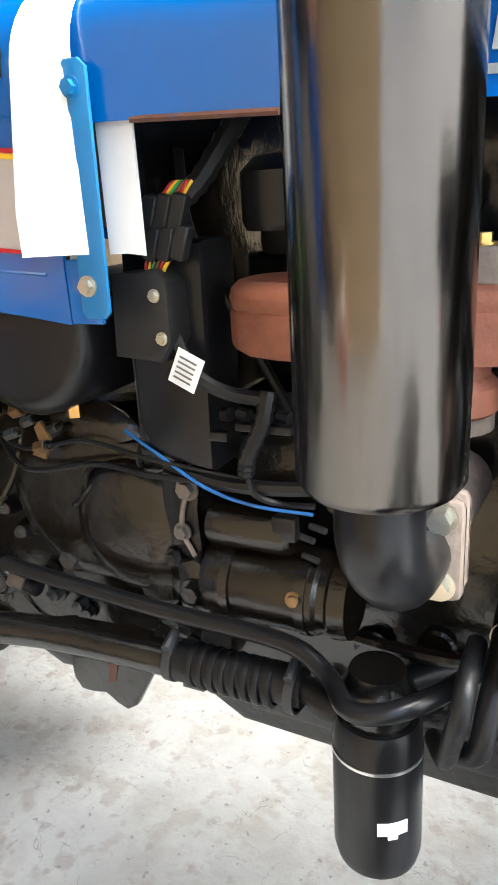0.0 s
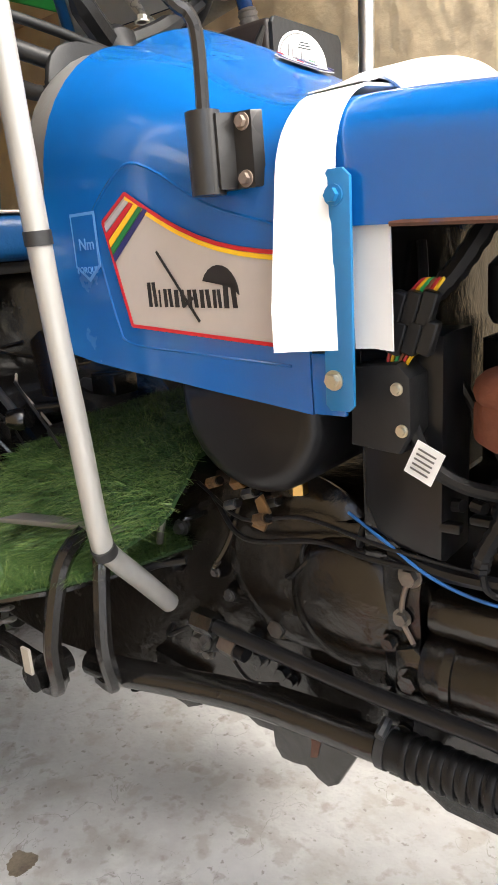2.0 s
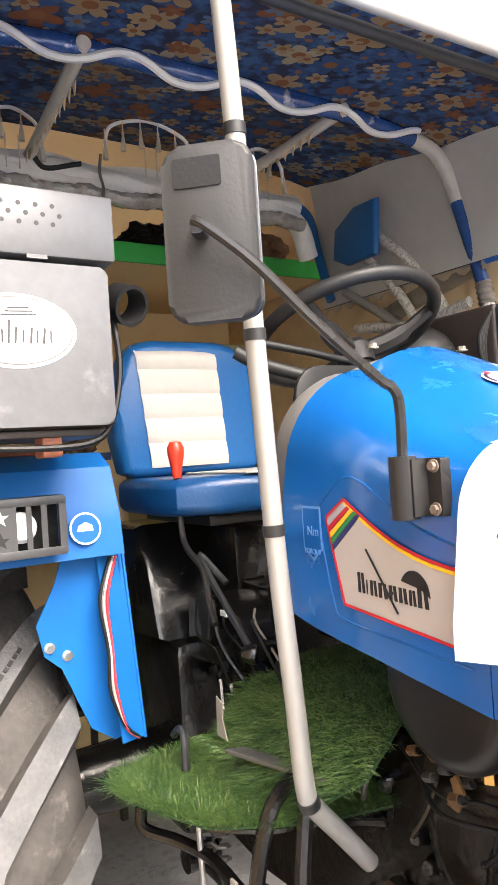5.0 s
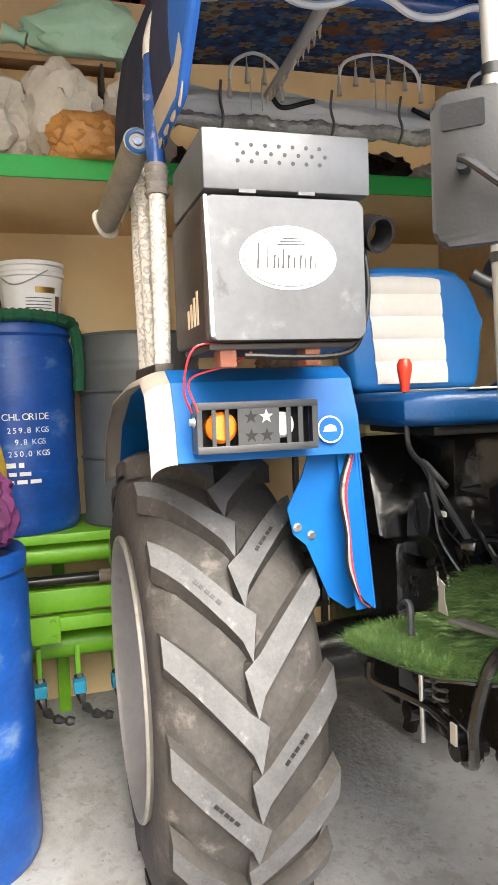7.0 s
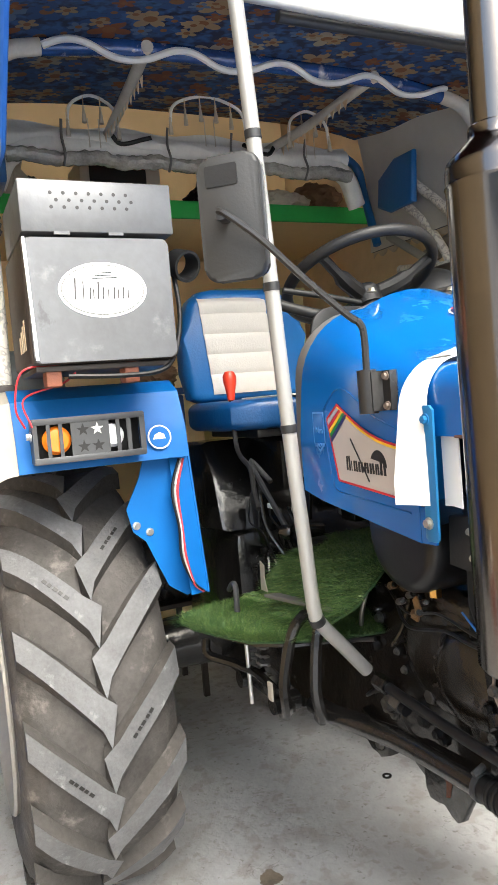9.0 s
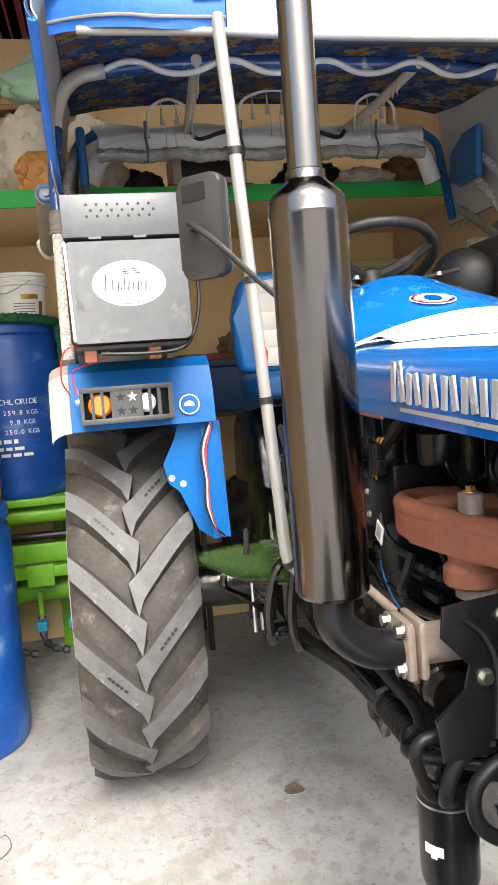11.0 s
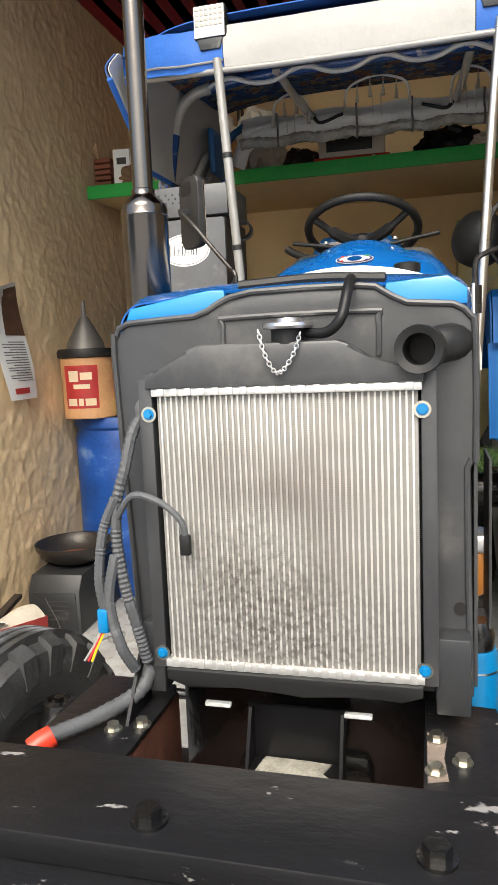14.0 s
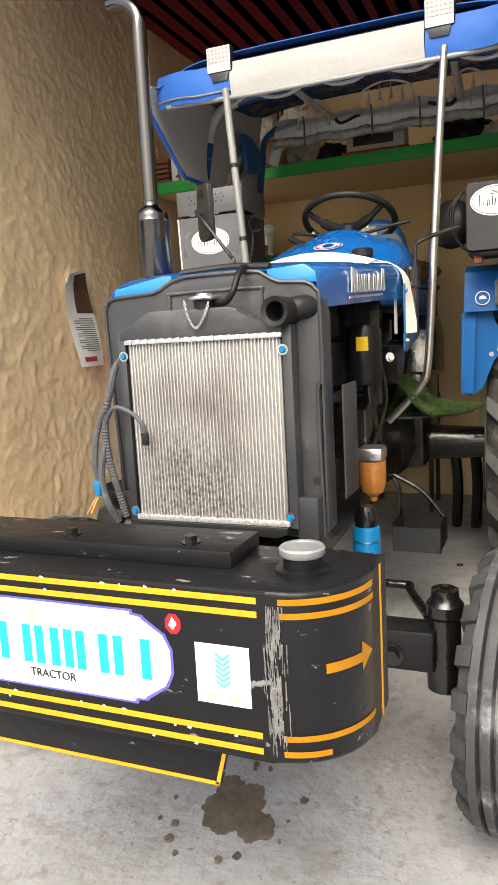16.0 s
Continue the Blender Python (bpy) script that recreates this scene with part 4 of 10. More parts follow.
mir = part("mirror", bm, MIRRORGREY, T, "dusty grey plastic mirror back")
bm = prism(BM(), rrect(-0.045, 0.02, 0.06, 0.10, 0.004), "x", 0.0, 0.002)
bmesh.ops.transform(bm, matrix=mm, verts=bm.verts)
part("label_plate", bm, PLASTICB, mir)
bm = prism(BM(), rrect(-0.020, -0.001, -0.010, 0.012, 0.004), "x", -0.001, 0.030, 0.002)
bmesh.ops.transform(bm, matrix=mm, verts=bm.verts)
part("pivot_clamp", bm, DARKGREY, mir)
bm = prism(BM(), rrect(-0.064, 0.064, -0.115, 0.115, 0.025), "x", -0.029, -0.027)
bmesh.ops.transform(bm, matrix=mm, verts=bm.verts)
MIRROR = material("mirror_glass", (0.9, 0.9, 0.9), 0.02, 1.0, 0.01)
part("mirror_glass", bm, MIRROR, mir, "silvered mirror glass")

# canopy front posts
for s in (-1, 1):
    pts = [(1.046, 0.245 * s, 0.875), (1.056, 0.31 * s, 0.95), (1.066, 0.365 * s, 1.012), (1.073, 0.386 * s, 1.05), (1.071, 0.395 * s, 1.2), (1.066, 0.409 * s, 1.46), (1.085, 0.446 * s, 2.08), (1.09, 0.466 * s, 2.40)]
    if s > 0:
        pts = [(1.06, 0.20, 0.94), (1.07, 0.28, 1.02), (1.078, 0.345, 1.095), (1.08, 0.372, 1.17), (1.08, 0.394, 1.46), (1.08, 0.432, 2.08), (1.085, 0.456, 2.40)]
    po = part("canopy_post", tube(BM(), pts, 0.0162, 14, 8), PIPEWHITE if s < 0 else STEEL, T, "white painted bent steel canopy post" if s < 0 else "bare steel bent canopy post")
    cpts = curve_pts(pts, 8)
    if s < 0:
        for z in (1.03, 1.455, 1.78, 2.06):
            k = min(range(1, len(cpts) - 1), key=lambda i: abs(cpts[i].z - z))
            d = (cpts[k + 1] - cpts[k - 1]).normalized()
            part("tape_wrap", rod(BM(), cpts[k] - d * 0.009, cpts[k] + d * 0.009, 0.0182, n=14), TAPEB, po, "black tape wrap")

# ---- wheels ----
def lug_mesh(R, hw, side, a_span, width, hgt, n=7):
    """A bar of the tread from near the middle line out and up to the shoulder, wrapped on the tyre."""
    bm = BM()

    def on(a, y, r):
        return Vector((r * math.cos(a), y, r * math.sin(a)))
    rows = []
    for i in range(n + 1):
        t = i / n
        y = side * (-0.012 + (hw + 0.004) * t)
        a = a_span * t ** 0.9
        drop = 0.034 * max(0.0, (abs(y) / hw) - 0.62) ** 1.6 / 0.38 ** 1.6 * 0.9
        r = R - drop
        w = width * (1.15 - 0.25 * t + (0.15 if i == 0 else 0))
        wa, rb = w / R / 2, r - hgt - 0.012
        sk = (0.012 if i == 0 else 0.0) * side
        rows.append([bm.verts.new(p) for p in (on(a - wa * 1.5, y, rb), on(a - wa, y + sk, r), on(a + wa, y - sk, r), on(a + wa * 1.5, y, rb))])
    for p, q in zip(rows, rows[1:]):
        for k in range(3):
            bm.faces.new((p[k], p[k + 1], q[k + 1], q[k])).material_index = 1 if k == 1 else 0
    bm.faces.new(rows[0])
    bm.faces.new(list(reversed(rows[-1])))
    return bm


def rear_wheel(s):
    Rt, hw = 0.692, 0.213
    rc = Rt - 0.036
    h = hw
    prof = [(0.40, -h * 0.93), (0.43, -h * 0.99), (0.49, -h * 1.02), (0.55, -h * 1.01), (0.60, -h * 0.95), (rc - 0.012, -h * 0.72), (rc, -h * 0.3), (rc + 0.002, 0), (rc, h * 0.3), (rc - 0.012, h * 0.72), (0.60, h * 0.95), (0.55, h * 1.01), (0.49, h * 1.02), (0.43, h * 0.99), (0.40, h * 0.93)]
    ty = part("rear_tyre", spin(BM(), prof, (0, 0, 0), (0, 1, 0), 80, close=True), RUBBER, T, "dusty black rear tractor tyre with chevron lugs")
    ty.matrix_basis = pose(-0.035, 0.776 * s, 0.690)
    meshes = []
    for side in (-1, 1):
        o = part("lug", lug_mesh(Rt, hw, side, 0.37, 0.084, 0.036), [RUBBER, LUGTOP], ty, deg=30)
        meshes.append((o, side))
    N = 17
    for o, side in meshes:
        ph = 0.05 if side < 0 else 0.05 + math.pi / N
        o.matrix_basis = pose(0, 0, 0, 0, -math.degrees(ph), 0)
        for k in range(1, N):
            again(o, pose(0, 0, 0, 0, -math.degrees(ph + 2 * math.pi * k / N), 0), ty)
    # worn plain bars where the maker's words stand on some lugs
    for k in range(3):
        for side in (-1, 1):
            ph = (0.05 if side < 0 else 0.05 + math.pi / N) + 2 * math.pi * (k * 2 - 1) / N
            bm = BM()
            for j in range(5):
                t = 0.34 + 0.055 * j
                y, a = side * (-0.012 + (hw + 0.004) * t), 0.36 * t ** 0.9
                c = Vector(((Rt + 0.0008) * math.cos(a), y, (Rt + 0.0008) * math.sin(a)))
                box(bm, -0.0008, 0.0008, -0.0045, 0.0045, -0.007 + 0.003 * (j % 2), 0.007, m=Matrix.Translation(c) @ Matrix.Rotation(-a, 4, "Y") @ Matrix.Rotation(radians(-40 * side), 4, "X"))
            o = part("moulded_mark", bm, INK, ty)
            o.matrix_basis = pose(0, 0, 0, 0, -math.degrees(ph), 0)
    rim = part("rim", spin(BM(), [(0.415, -h * 0.93), (0.428, -h * 1.03), (0.424, -h * 1.07), (0.412, -h * 1.07), (0.405, -h * 1.0), (0.385, -h * 0.93), (0.37, -h * 0.80), (0.335, -h * 0.70), (0.30, -h * 0.35), (0.295, h * 0.35), (0.335, h * 0.70), (0.37, h * 0.80), (0.385, h * 0.93), (0.405, h * 1.0), (0.412, h * 1.07), (0.424, h * 1.07), (0.428, h * 1.03), (0.415, h * 0.93)], (0, 0, 0), (0, 1, 0), 64, close=True), RIMMAT, ty, "dull silver steel rim")
    part("wheel_disc", spin(BM(), [(0, 0.02 * s), (0.09, 0.02 * s), (0.14, -0.01 * s), (0.22, -0.015 * s), (0.30, 0.04 * s), (0.30, 0.048 * s), (0.215, -0.005 * s), (0.13, 0.0), (0.085, 0.03 * s), (0, 0.03 * s)], (0, 0, 0), (0, 1, 0), 40), RIMMAT, ty)
    part("axle_hub", rod(BM(), (0, -0.30 * s, 0), (0, 0.06 * s, 0), 0.07, n=24), BLACKIRON, ty)
    return ty


RIMMAT = material("dusty_silver_rim", (0.36, 0.35, 0.33), 0.5, 0.55, 0.15, 5, 0.08, 40, dust=(0.17, 0.135, 0.1), dustamt=0.2, dscale=5)
rear_wheel(-1)
rear_wheel(1)


def front_wheel(s, yaw):
    Rt, hw = 0.375, 0.085
    prof = [(0.205, -hw * 0.7), (0.25, -hw * 0.98), (0.30, -hw), (0.335, -hw * 0.88), (0.352, -hw * 0.6)]
    for c in (-0.033, 0.0, 0.033):
        prof += [(0.352, c - 0.014), (Rt, c - 0.010), (Rt, c + 0.010), (0.352, c + 0.014)]
    prof += [(0.352, hw * 0.6), (0.335, hw * 0.88), (0.30, hw), (0.25, hw * 0.98), (0.205, hw * 0.7)]
    ty = part("front_tyre", spin(BM(), prof, (0, 0, 0), (0, 1, 0), 72, close=True), RUBBERF, T, "worn black front tyre with ribs and shoulder blocks", deg=30)
    ty.matrix_basis = pose(2.165 if s < 0 else 2.2, -0.745 if s < 0 else 0.752, 0.372, 0, 0, yaw)
    N = 21
    for side in (-1, 1):
        bm = BM()
        pts = [(0.275, hw * 1.04), (0.345, hw * 1.02), (0.362, hw * 0.72), (0.366, hw * 0.55), (0.335, hw * 0.5), (0.275, hw * 0.85)]
        lo, hi = [], []
        for r, y in pts:
            for lst, a in ((lo, -0.082), (hi, 0.082)):
                k = a * (0.8 if r > 0.34 else 1.0)
                lst.append(bm.verts.new((r * math.cos(k), side * y, r * math.sin(k))))
        bm.faces.new(lo), bm.faces.new(list(reversed(hi)))
        bridge(bm, lo, hi)
        o = part("shoulder_block", bm, RUBBERF, ty, deg=25)
        for k in range(1, N):
            again(o, pose(0, 0, 0, 0, 360 * k / N, 0), ty)
    part("rim", spin(BM(), [(0.215, -0.06), (0.205, -0.065), (0.19, -0.05), (0.17, -0.02), (0.17, 0.02), (0.19, 0.05), (0.205, 0.065), (0.215, 0.06)], (0, 0, 0), (0, 1, 0), 48, close=True), DARKGREY, ty, "dark painted steel rim")
    part("wheel_disc", spin(BM(), [(0, 0.03 * s), (0.06, 0.03 * s), (0.09, 0.0), (0.18, 0.01 * s), (0.18, 0.016 * s), (0.08, 0.01 * s), (0, 0.04 * s)], (0, 0, 0), (0, 1, 0), 32), DARKGREY, ty)
    return ty


front_wheel(-1, -8)
front_wheel(1, -8)
ax_m = part("front_axle", box(BM(), 2.185, 2.285, -0.55, 0.55, 0.415, 0.53, 0.008), BLACKGLOSS, T, "black box section front axle beam")
for s in (-1, 1):
    kp = part("kingpin", spin(BM(), [(0, 0.36), (0.05, 0.36), (0.05, 0.42), (0.042, 0.45), (0.042, 0.56), (0.05, 0.57), (0.05, 0.60), (0.038, 0.615), (0.036, 0.64), (0.025, 0.645), (0.022, 0.635), (0, 0.635)], (2.235, 0.575 * s, 0), n=24), BLACKIRON, T, "greasy cast steering kingpin")
    bolt("plug", (2.235, 0.575 * s, 0.635), (0, 0, 1), 0.012, BLACKIRON, kp)
    part("stub_axle", rod(BM(), (2.235, 0.575 * s, 0.40), (2.16, 0.70 * s, 0.375), 0.03), BLACKIRON, T)
    part("steering_arm", tube(BM(), [(2.235, 0.53 * s, 0.56), (2.08, 0.46 * s, 0.56), (2.0, 0.44 * s, 0.555)], 0.014), BLACKIRON, T)
    bolt("axle_bolt", (2.287, 0.44 * s, 0.46), (1, 0, 0), 0.022, BLACKIRON, ax_m)
part("tie_rod", rod(BM(), (2.0, -0.44, 0.555), (2.0, 0.44, 0.555), 0.013), BLACKIRON, T)
part("pivot_carrier", box(BM(), 2.05, 2.35, -0.13, 0.13, 0.40, 0.62, 0.02), BLACKIRON, T)


# ---- radiator and its shell ----
def shell():
    pts = [(-0.255, 0.815), (-0.282, 0.86), (-0.290, 1.05), (-0.303, 1.40), (-0.296, 1.436), (-0.272, 1.456), (-0.15, 1.462), (-0.11, 1.480), (-0.05, 1.497), (0.13, 1.497), (0.165, 1.488), (0.205, 1.466), (0.275, 1.460), (0.302, 1.440), (0.309, 1.41), (0.309, 1.21), (0.296, 1.20), (0.300, 0.87), (0.300, 0.815)]
    bm = prism(BM(), pts, "x", 2.395, 2.412, 0.004)
    sh = part("radiator_shell", bm, SHELL, T, "dusty satin black pressed radiator surround")
    part("rolled_rim", tube(BM(), [(2.413, a, b) for a, b in pts], 0.0055, 8, 2), SHELL, sh)
    for s, y in ((-1, -0.290), (1, 0.309)):
        part("shell_side", prism(BM(), [(2.33, 0.83), (2.41, 0.83), (2.41, 1.40), (2.36, 1.42), (2.33, 1.38)], "y", y - 0.003, y + 0.003, 0.001), SHELL, sh)
    for pl in ([(-0.10, 1.44), (0.02, 1.45), (0.15, 1.45), (0.15, 1.39)], ):
        q = [(2.414, a, b) for a, b in [(-0.10, 1.385), (-0.10, 1.445), (-0.085, 1.456), (0.145, 1.456), (0.16, 1.445), (0.16, 1.385)]]
        part("pressed_rib", tube(BM(), q, 0.005, 8, 3), SHELL, sh)
    part("lower_flange", box(BM(), 2.405, 2.46, -0.262, -0.222, 0.80, 0.93, 0.004), DARKGREY, sh)
    part("lower_flange", box(BM(), 2.405, 2.46, 0.245, 0.300, 0.80, 0.93, 0.004), DARKGREY, sh)
    part("hole", spin(BM(), [(0, 0), (0.011, 0), (0.011, 0.002), (0, 0.002)], (2.4125, 0.285, 0.965), (1, 0, 0), 16), INK, sh)
    for y0, y1 in ((-0.288, -0.10), (0.16, 0.298)):
        part("bonnet_edge", prism(BM(), [(y0, 1.452), (y0 + 0.012, 1.482 if y0 < 0 else 1.500), (y1 - 0.03, 1.506), (y1, 1.485 if y0 > 0 else 1.505), (y1, 1.46), ], "x", 2.335, 2.397, 0.004), EDGEBLUE, sh, "bright light blue front edge of the bonnet")
    part("seal", tube(BM(), [(2.37, -0.08, 1.510), (2.36, 0.05, 1.516), (2.37, 0.17, 1.508)], 0.011, 8), PLASTICB, sh)
    return sh


EDGEBLUE = material("light_blue_bonnet_edge", (0.006, 0.2, 0.55), 0.3, 0, 0.05, 4, coat=0.4)
shell()


def radiator():
    y0, y1, z0, z1 = -0.208, 0.222, 0.868, 1.330
    core = part("radiator", box(BM(), 2.425, 2.463, y0, y1, z0, z1, 0.002), FINS, T, "aluminium radiator core stained with oil and dust")
    n = 44
    first = None
    for i in range(n):
        y = y0 + 0.008 + (y1 - y0 - 0.016) * i / (n - 1)
        if first is None:
            bm = box(BM(), 2.461, 2.4665, -0.0016, 0.0016, z0, z1)
            first = part("cooling_tube", bm, CORETUBE, core)
            first.matrix_basis = pose(0, y, 0)
        else:
            again(first, pose(0, y, 0), core)
    # crimped aluminium headers
    for z in (z1, z0 - 0.012):
        hd = part("header", box(BM(), 2.42, 2.474, y0 - 0.006, y1 + 0.006, z, z + 0.013, 0.002), ALU, core, "bright crimped aluminium header")
        tab = None
        for i in range(18):
            yy = y0 + (y1 - y0) * (i + 0.5) / 18
            if tab is None:
                tab = part("crimp_tab", box(BM(), 2.472, 2.477, -0.006, 0.006, z + 0.001, z + 0.017, 0.001), ALU, hd)
                tab.matrix_basis = pose(0, yy, 0)
            else:
                again(tab, pose(0, yy, 0), hd)
    pts = [(-0.222, 1.343), (-0.222, 1.366), (-0.205, 1.374), (-0.175, 1.378), (-0.145, 1.405), (-0.125, 1.412), (0.10, 1.412), (0.12, 1.405), (0.145, 1.378), (0.18, 1.372), (0.232, 1.368), (0.232, 1.343)]
    tk = part("top_tank", prism(BM(), pts, "x", 2.42, 2.482, 0.006), SHELL, core, "black plastic radiator top tank")
    pts = [(-0.21, 0.856), (0.225, 0.856), (0.225, 0.838), (0.19, 0.826), (0.12, 0.836), (0.03, 0.822), (-0.08, 0.836), (-0.17, 0.824), (-0.21, 0.838)]
    part("bottom_tank", prism(BM(), pts, "x", 2.42, 2.484, 0.004), PLASTICB, core)
    for s, y in ((-1, -0.228), (1, 0.238)):
        part("side_frame", box(BM(), 2.418, 2.465, y - 0.012, y + 0.012, 0.85, 1.36, 0.002), SHELL, core)
        for z in (1.300, 0.878):
            b = bolt("mount_bolt", (2.466, -0.222 if s < 0 else 0.228, z), (1, 0, 0), 0.0066, FILTERBLUE, core, "blue anodised bolt with washer")
            part("washer", spin(BM(), [(0.007, 0), (0.0135, 0), (0.0135, 0.0012), (0.007, 0.0012)], (2.4662, -0.222 if s < 0 else 0.228, z), (1, 0, 0), 20, close=True), ZINC, core)
    # filler neck, cap and chain
    nk = part("filler_neck", spin(BM(), [(0, 1.408), (0.027, 1.408), (0.027, 1.43), (0.03, 1.432), (0, 1.432)], (2.455, 0.02, 0), n=20), PLASTICB, core)
    part("radiator_cap", spin(BM(), [(0, 1.432), (0.040, 1.432), (0.042, 1.436), (0.040, 1.441), (0.024, 1.443), (0.02, 1.449), (0, 1.449)], (2.455, 0.02, 0), n=28), STEEL, core, "bright steel radiator cap")
    ch = curve_pts([(2.485, -0.022, 1.432), (2.49, -0.012, 1.395), (2.492, 0.004, 1.366), (2.492, 0.018, 1.368), (2.49, 0.036, 1.395), (2.487, 0.046, 1.425)], 5)
    lk = None
    for i, (p, q) in enumerate(zip(ch, ch[1:])):
        bm = BM()
        d = (q - p).normalized()
        u = d.cross(Vector((1, 0, 0))).normalized() if i % 2 else Vector((1, 0, 0))
        loop = [p + (q - p) * (0.5 + 0.62 * math.cos(a)) + u * 0.0032 * math.sin(a) for a in [2 * math.pi * j / 9 for j in range(10)]]
        part("chain_link", tube(bm, loop, 0.0011, 5, 1), STEEL, core)
    part("overflow_hose", tube(BM(), [(2.455, 0.05, 1.424), (2.47, 0.085, 1.424), (2.475, 0.108, 1.445), (2.455, 0.116, 1.485), (2.42, 0.118, 1.507), (2.38, 0.118, 1.50)], 0.0085, 10), HOSE, core, "grey rubber overflow hose")
    # top outlet
    ou = BM()
    spin(ou, [(0.0, 0.02), (0.024, 0.02), (0.024, 0.09), (0.036, 0.094), (0.037, 0.085), (0.034, 0.0), (0.03, -0.03), (0, -0.03)], (2.41, 0.235, 1.392), (1, -0.12, 0), 28)
    part("air_inlet", ou, PLASTICB, T, "black plastic intake pipe end")
    part("air_duct", tube(BM(), [(2.43, 0.245, 1.395), (2.42, 0.265, 1.40), (2.39, 0.285, 1.40)], 0.03, 14), PLASTICB, T)
    return core


radiator()
LOOMGREY = material("dusty_grey_conduit", (0.07, 0.073, 0.078), 0.6, 0, 0.3, 14, 0.2, 90, dust=(0.2, 0.205, 0.21), dustamt=0.08, dscale=12)
# wiring loom hanging beside the radiator
lm = part("wiring_loom", tube(BM(), [(2.42, -0.245, 1.305), (2.46, -0.256, 1.27), (2.475, -0.268, 1.21), (2.48, -0.285, 1.15), (2.485, -0.287, 1.08), (2.485, -0.277, 1.0), (2.48, -0.262, 0.93), (2.47, -0.25, 0.86)], 0.0088, 8, 6, 0.002), LOOMGREY, T, "dusty grey corrugated wiring conduit")
part("grommet", spin(BM(), [(0, 0), (0.024, 0), (0.022, 0.008), (0.014, 0.012), (0, 0.012)], (2.413, -0.245, 1.305), (1, 0, 0), 20), GALV, lm)
part("branch", tube(BM(), [(2.485, -0.287, 1.12), (2.492, -0.25, 1.165), (2.495, -0.20, 1.155), (2.495, -0.165, 1.125), (2.493, -0.158, 1.095)], 0.006, 8), LOOMGREY, lm)
part("plug", box(BM(), 2.486, 2.5, -0.168, -0.15, 1.065, 1.10, 0.003), PLASTICB, lm, "black plastic connector plug")
part("branch", tube(BM(), [(2.485, -0.285, 1.16), (2.49, -0.31, 1.10), (2.50, -0.318, 1.02), (2.50, -0.312, 0.965)], 0.008, 8, 6, 0.0015), LOOMGREY, lm)
part("branch", tube(BM(), [(2.49, -0.29, 1.06), (2.50, -0.302, 0.98), (2.50, -0.285, 0.90), (2.48, -0.27, 0.85)], 0.009, 8, 6, 0.0015), LOOMGREY, lm)
part("blue_connector", box(BM(), 2.492, 2.512, -0.322, -0.302, 0.925, 0.968, 0.004), FILTERBLUE, lm, "bright blue plastic connector")
for k, m in enumerate((YELLOW, PINKWIRE, SILVERD)):
    part("loose_wire", tube(BM(), [(2.503, -0.312 - 0.003 * k, 0.928), (2.51, -0.325 - 0.004 * k, 0.90), (2.515, -0.335 - 0.007 * k, 0.875)], 0.0022, 5), m, lm)
part("loom_tail", tube(BM(), [(2.44, -0.25, 0.86), (2.475, -0.265, 0.81), (2.54, -0.315, 0.79), (2.61, -0.372, 0.785)], 0.013, 10, 6, 0.002), LOOMGREY, lm)
part("red_cap", spin(BM(), [(0, 0), (0.018, 0), (0.02, 0.02), (0.017, 0.04), (0, 0.042)], (2.605, -0.368, 0.785), (0.6, -0.55, -0.25), 14), RED, lm, "red rubber terminal cap")

# ---- front frame and tank ----
CAPSTEEL = material("satin_cap_steel", (0.36, 0.36, 0.355), 0.4, 0.5, 0.1, 20, 0.05, 80)
DARKRUST = material("dark_damp_rust", (0.11, 0.042, 0.024), 0.55, 0, 0.5, 9, 0.4, 40, dust=(0.02, 0.016, 0.013), dustamt=0.15, dscale=8)
fr = part("front_frame", box(BM(), 2.35, 2.96, -0.275, -0.245, 0.56, 0.762, 0.004), BLACKGLOSS, T, "black steel front frame with open rusty well")
part("rail", box(BM(), 2.35, 2.96, 0.245, 0.275, 0.56, 0.762, 0.004), BLACKGLOSS, fr)
part("deck_plate", prism(BM(), [(2.35, -0.40), (2.96, -0.44), (2.96, -0.255), (2.62, -0.235), (2.40, -0.228), (2.35, -0.26)], "z", 0.762, 0.769, 0.002), TANKBLACK, fr, "scratched black deck plate")
part("deck_plate", prism(BM(), [(2.35, 0.226), (2.96, 0.226), (2.96, 0.43), (2.36, 0.345)], "z", 0.762, 0.769, 0.002), TANKBLACK, fr, "scratched black deck plate")
part("rear_plate", box(BM(), 2.30, 2.31, -0.245, 0.245, 0.57, 0.78, 0.002), BLACKIRON, fr)
part("floor_plate", box(BM(), 2.28, 2.95, -0.245, 0.245, 0.565, 0.572, 0.002), DARKRUST, fr, "rusty bottom plate of the well")
part("rust_lining", box(BM(), 2.36, 2.94, -0.244, -0.238, 0.575, 0.75, 0.002), DARKRUST, fr, "rusty inner face of the rail")
part("battery_tray", prism(BM(), [(-0.092, 0.757), (0.092, 0.757), (0.078, 0.60), (-0.078, 0.60)], "x", 2.385, 2.392, 0.002), BLACKGLOSS, fr, "black pressed battery tray")
for s in (-1, 1):
    part("tray_cheek", prism(BM(), [(2.392, 0.755), (2.402, 0.755), (2.47, 0.61), (2.392, 0.60)], "y", 0.084 * s - 0.003, 0.084 * s + 0.003), BLACKGLOSS, fr)
part("tray_foot", box(BM(), 2.392, 2.50, -0.085, 0.085, 0.648, 0.654, 0.002), BLACKGLOSS, fr)
part("pale_sludge", prism(BM(), [(2.394, -0.06), (2.396, 0.02), (2.40, 0.062), (2.43, 0.05), (2.45, 0.07), (2.487, 0.055), (2.48, 0.0), (2.49, -0.05), (2.455, -0.072), (2.42, -0.066)], "z", 0.654, 0.657), SLUDGE, fr, "pale dried sludge on the tray")
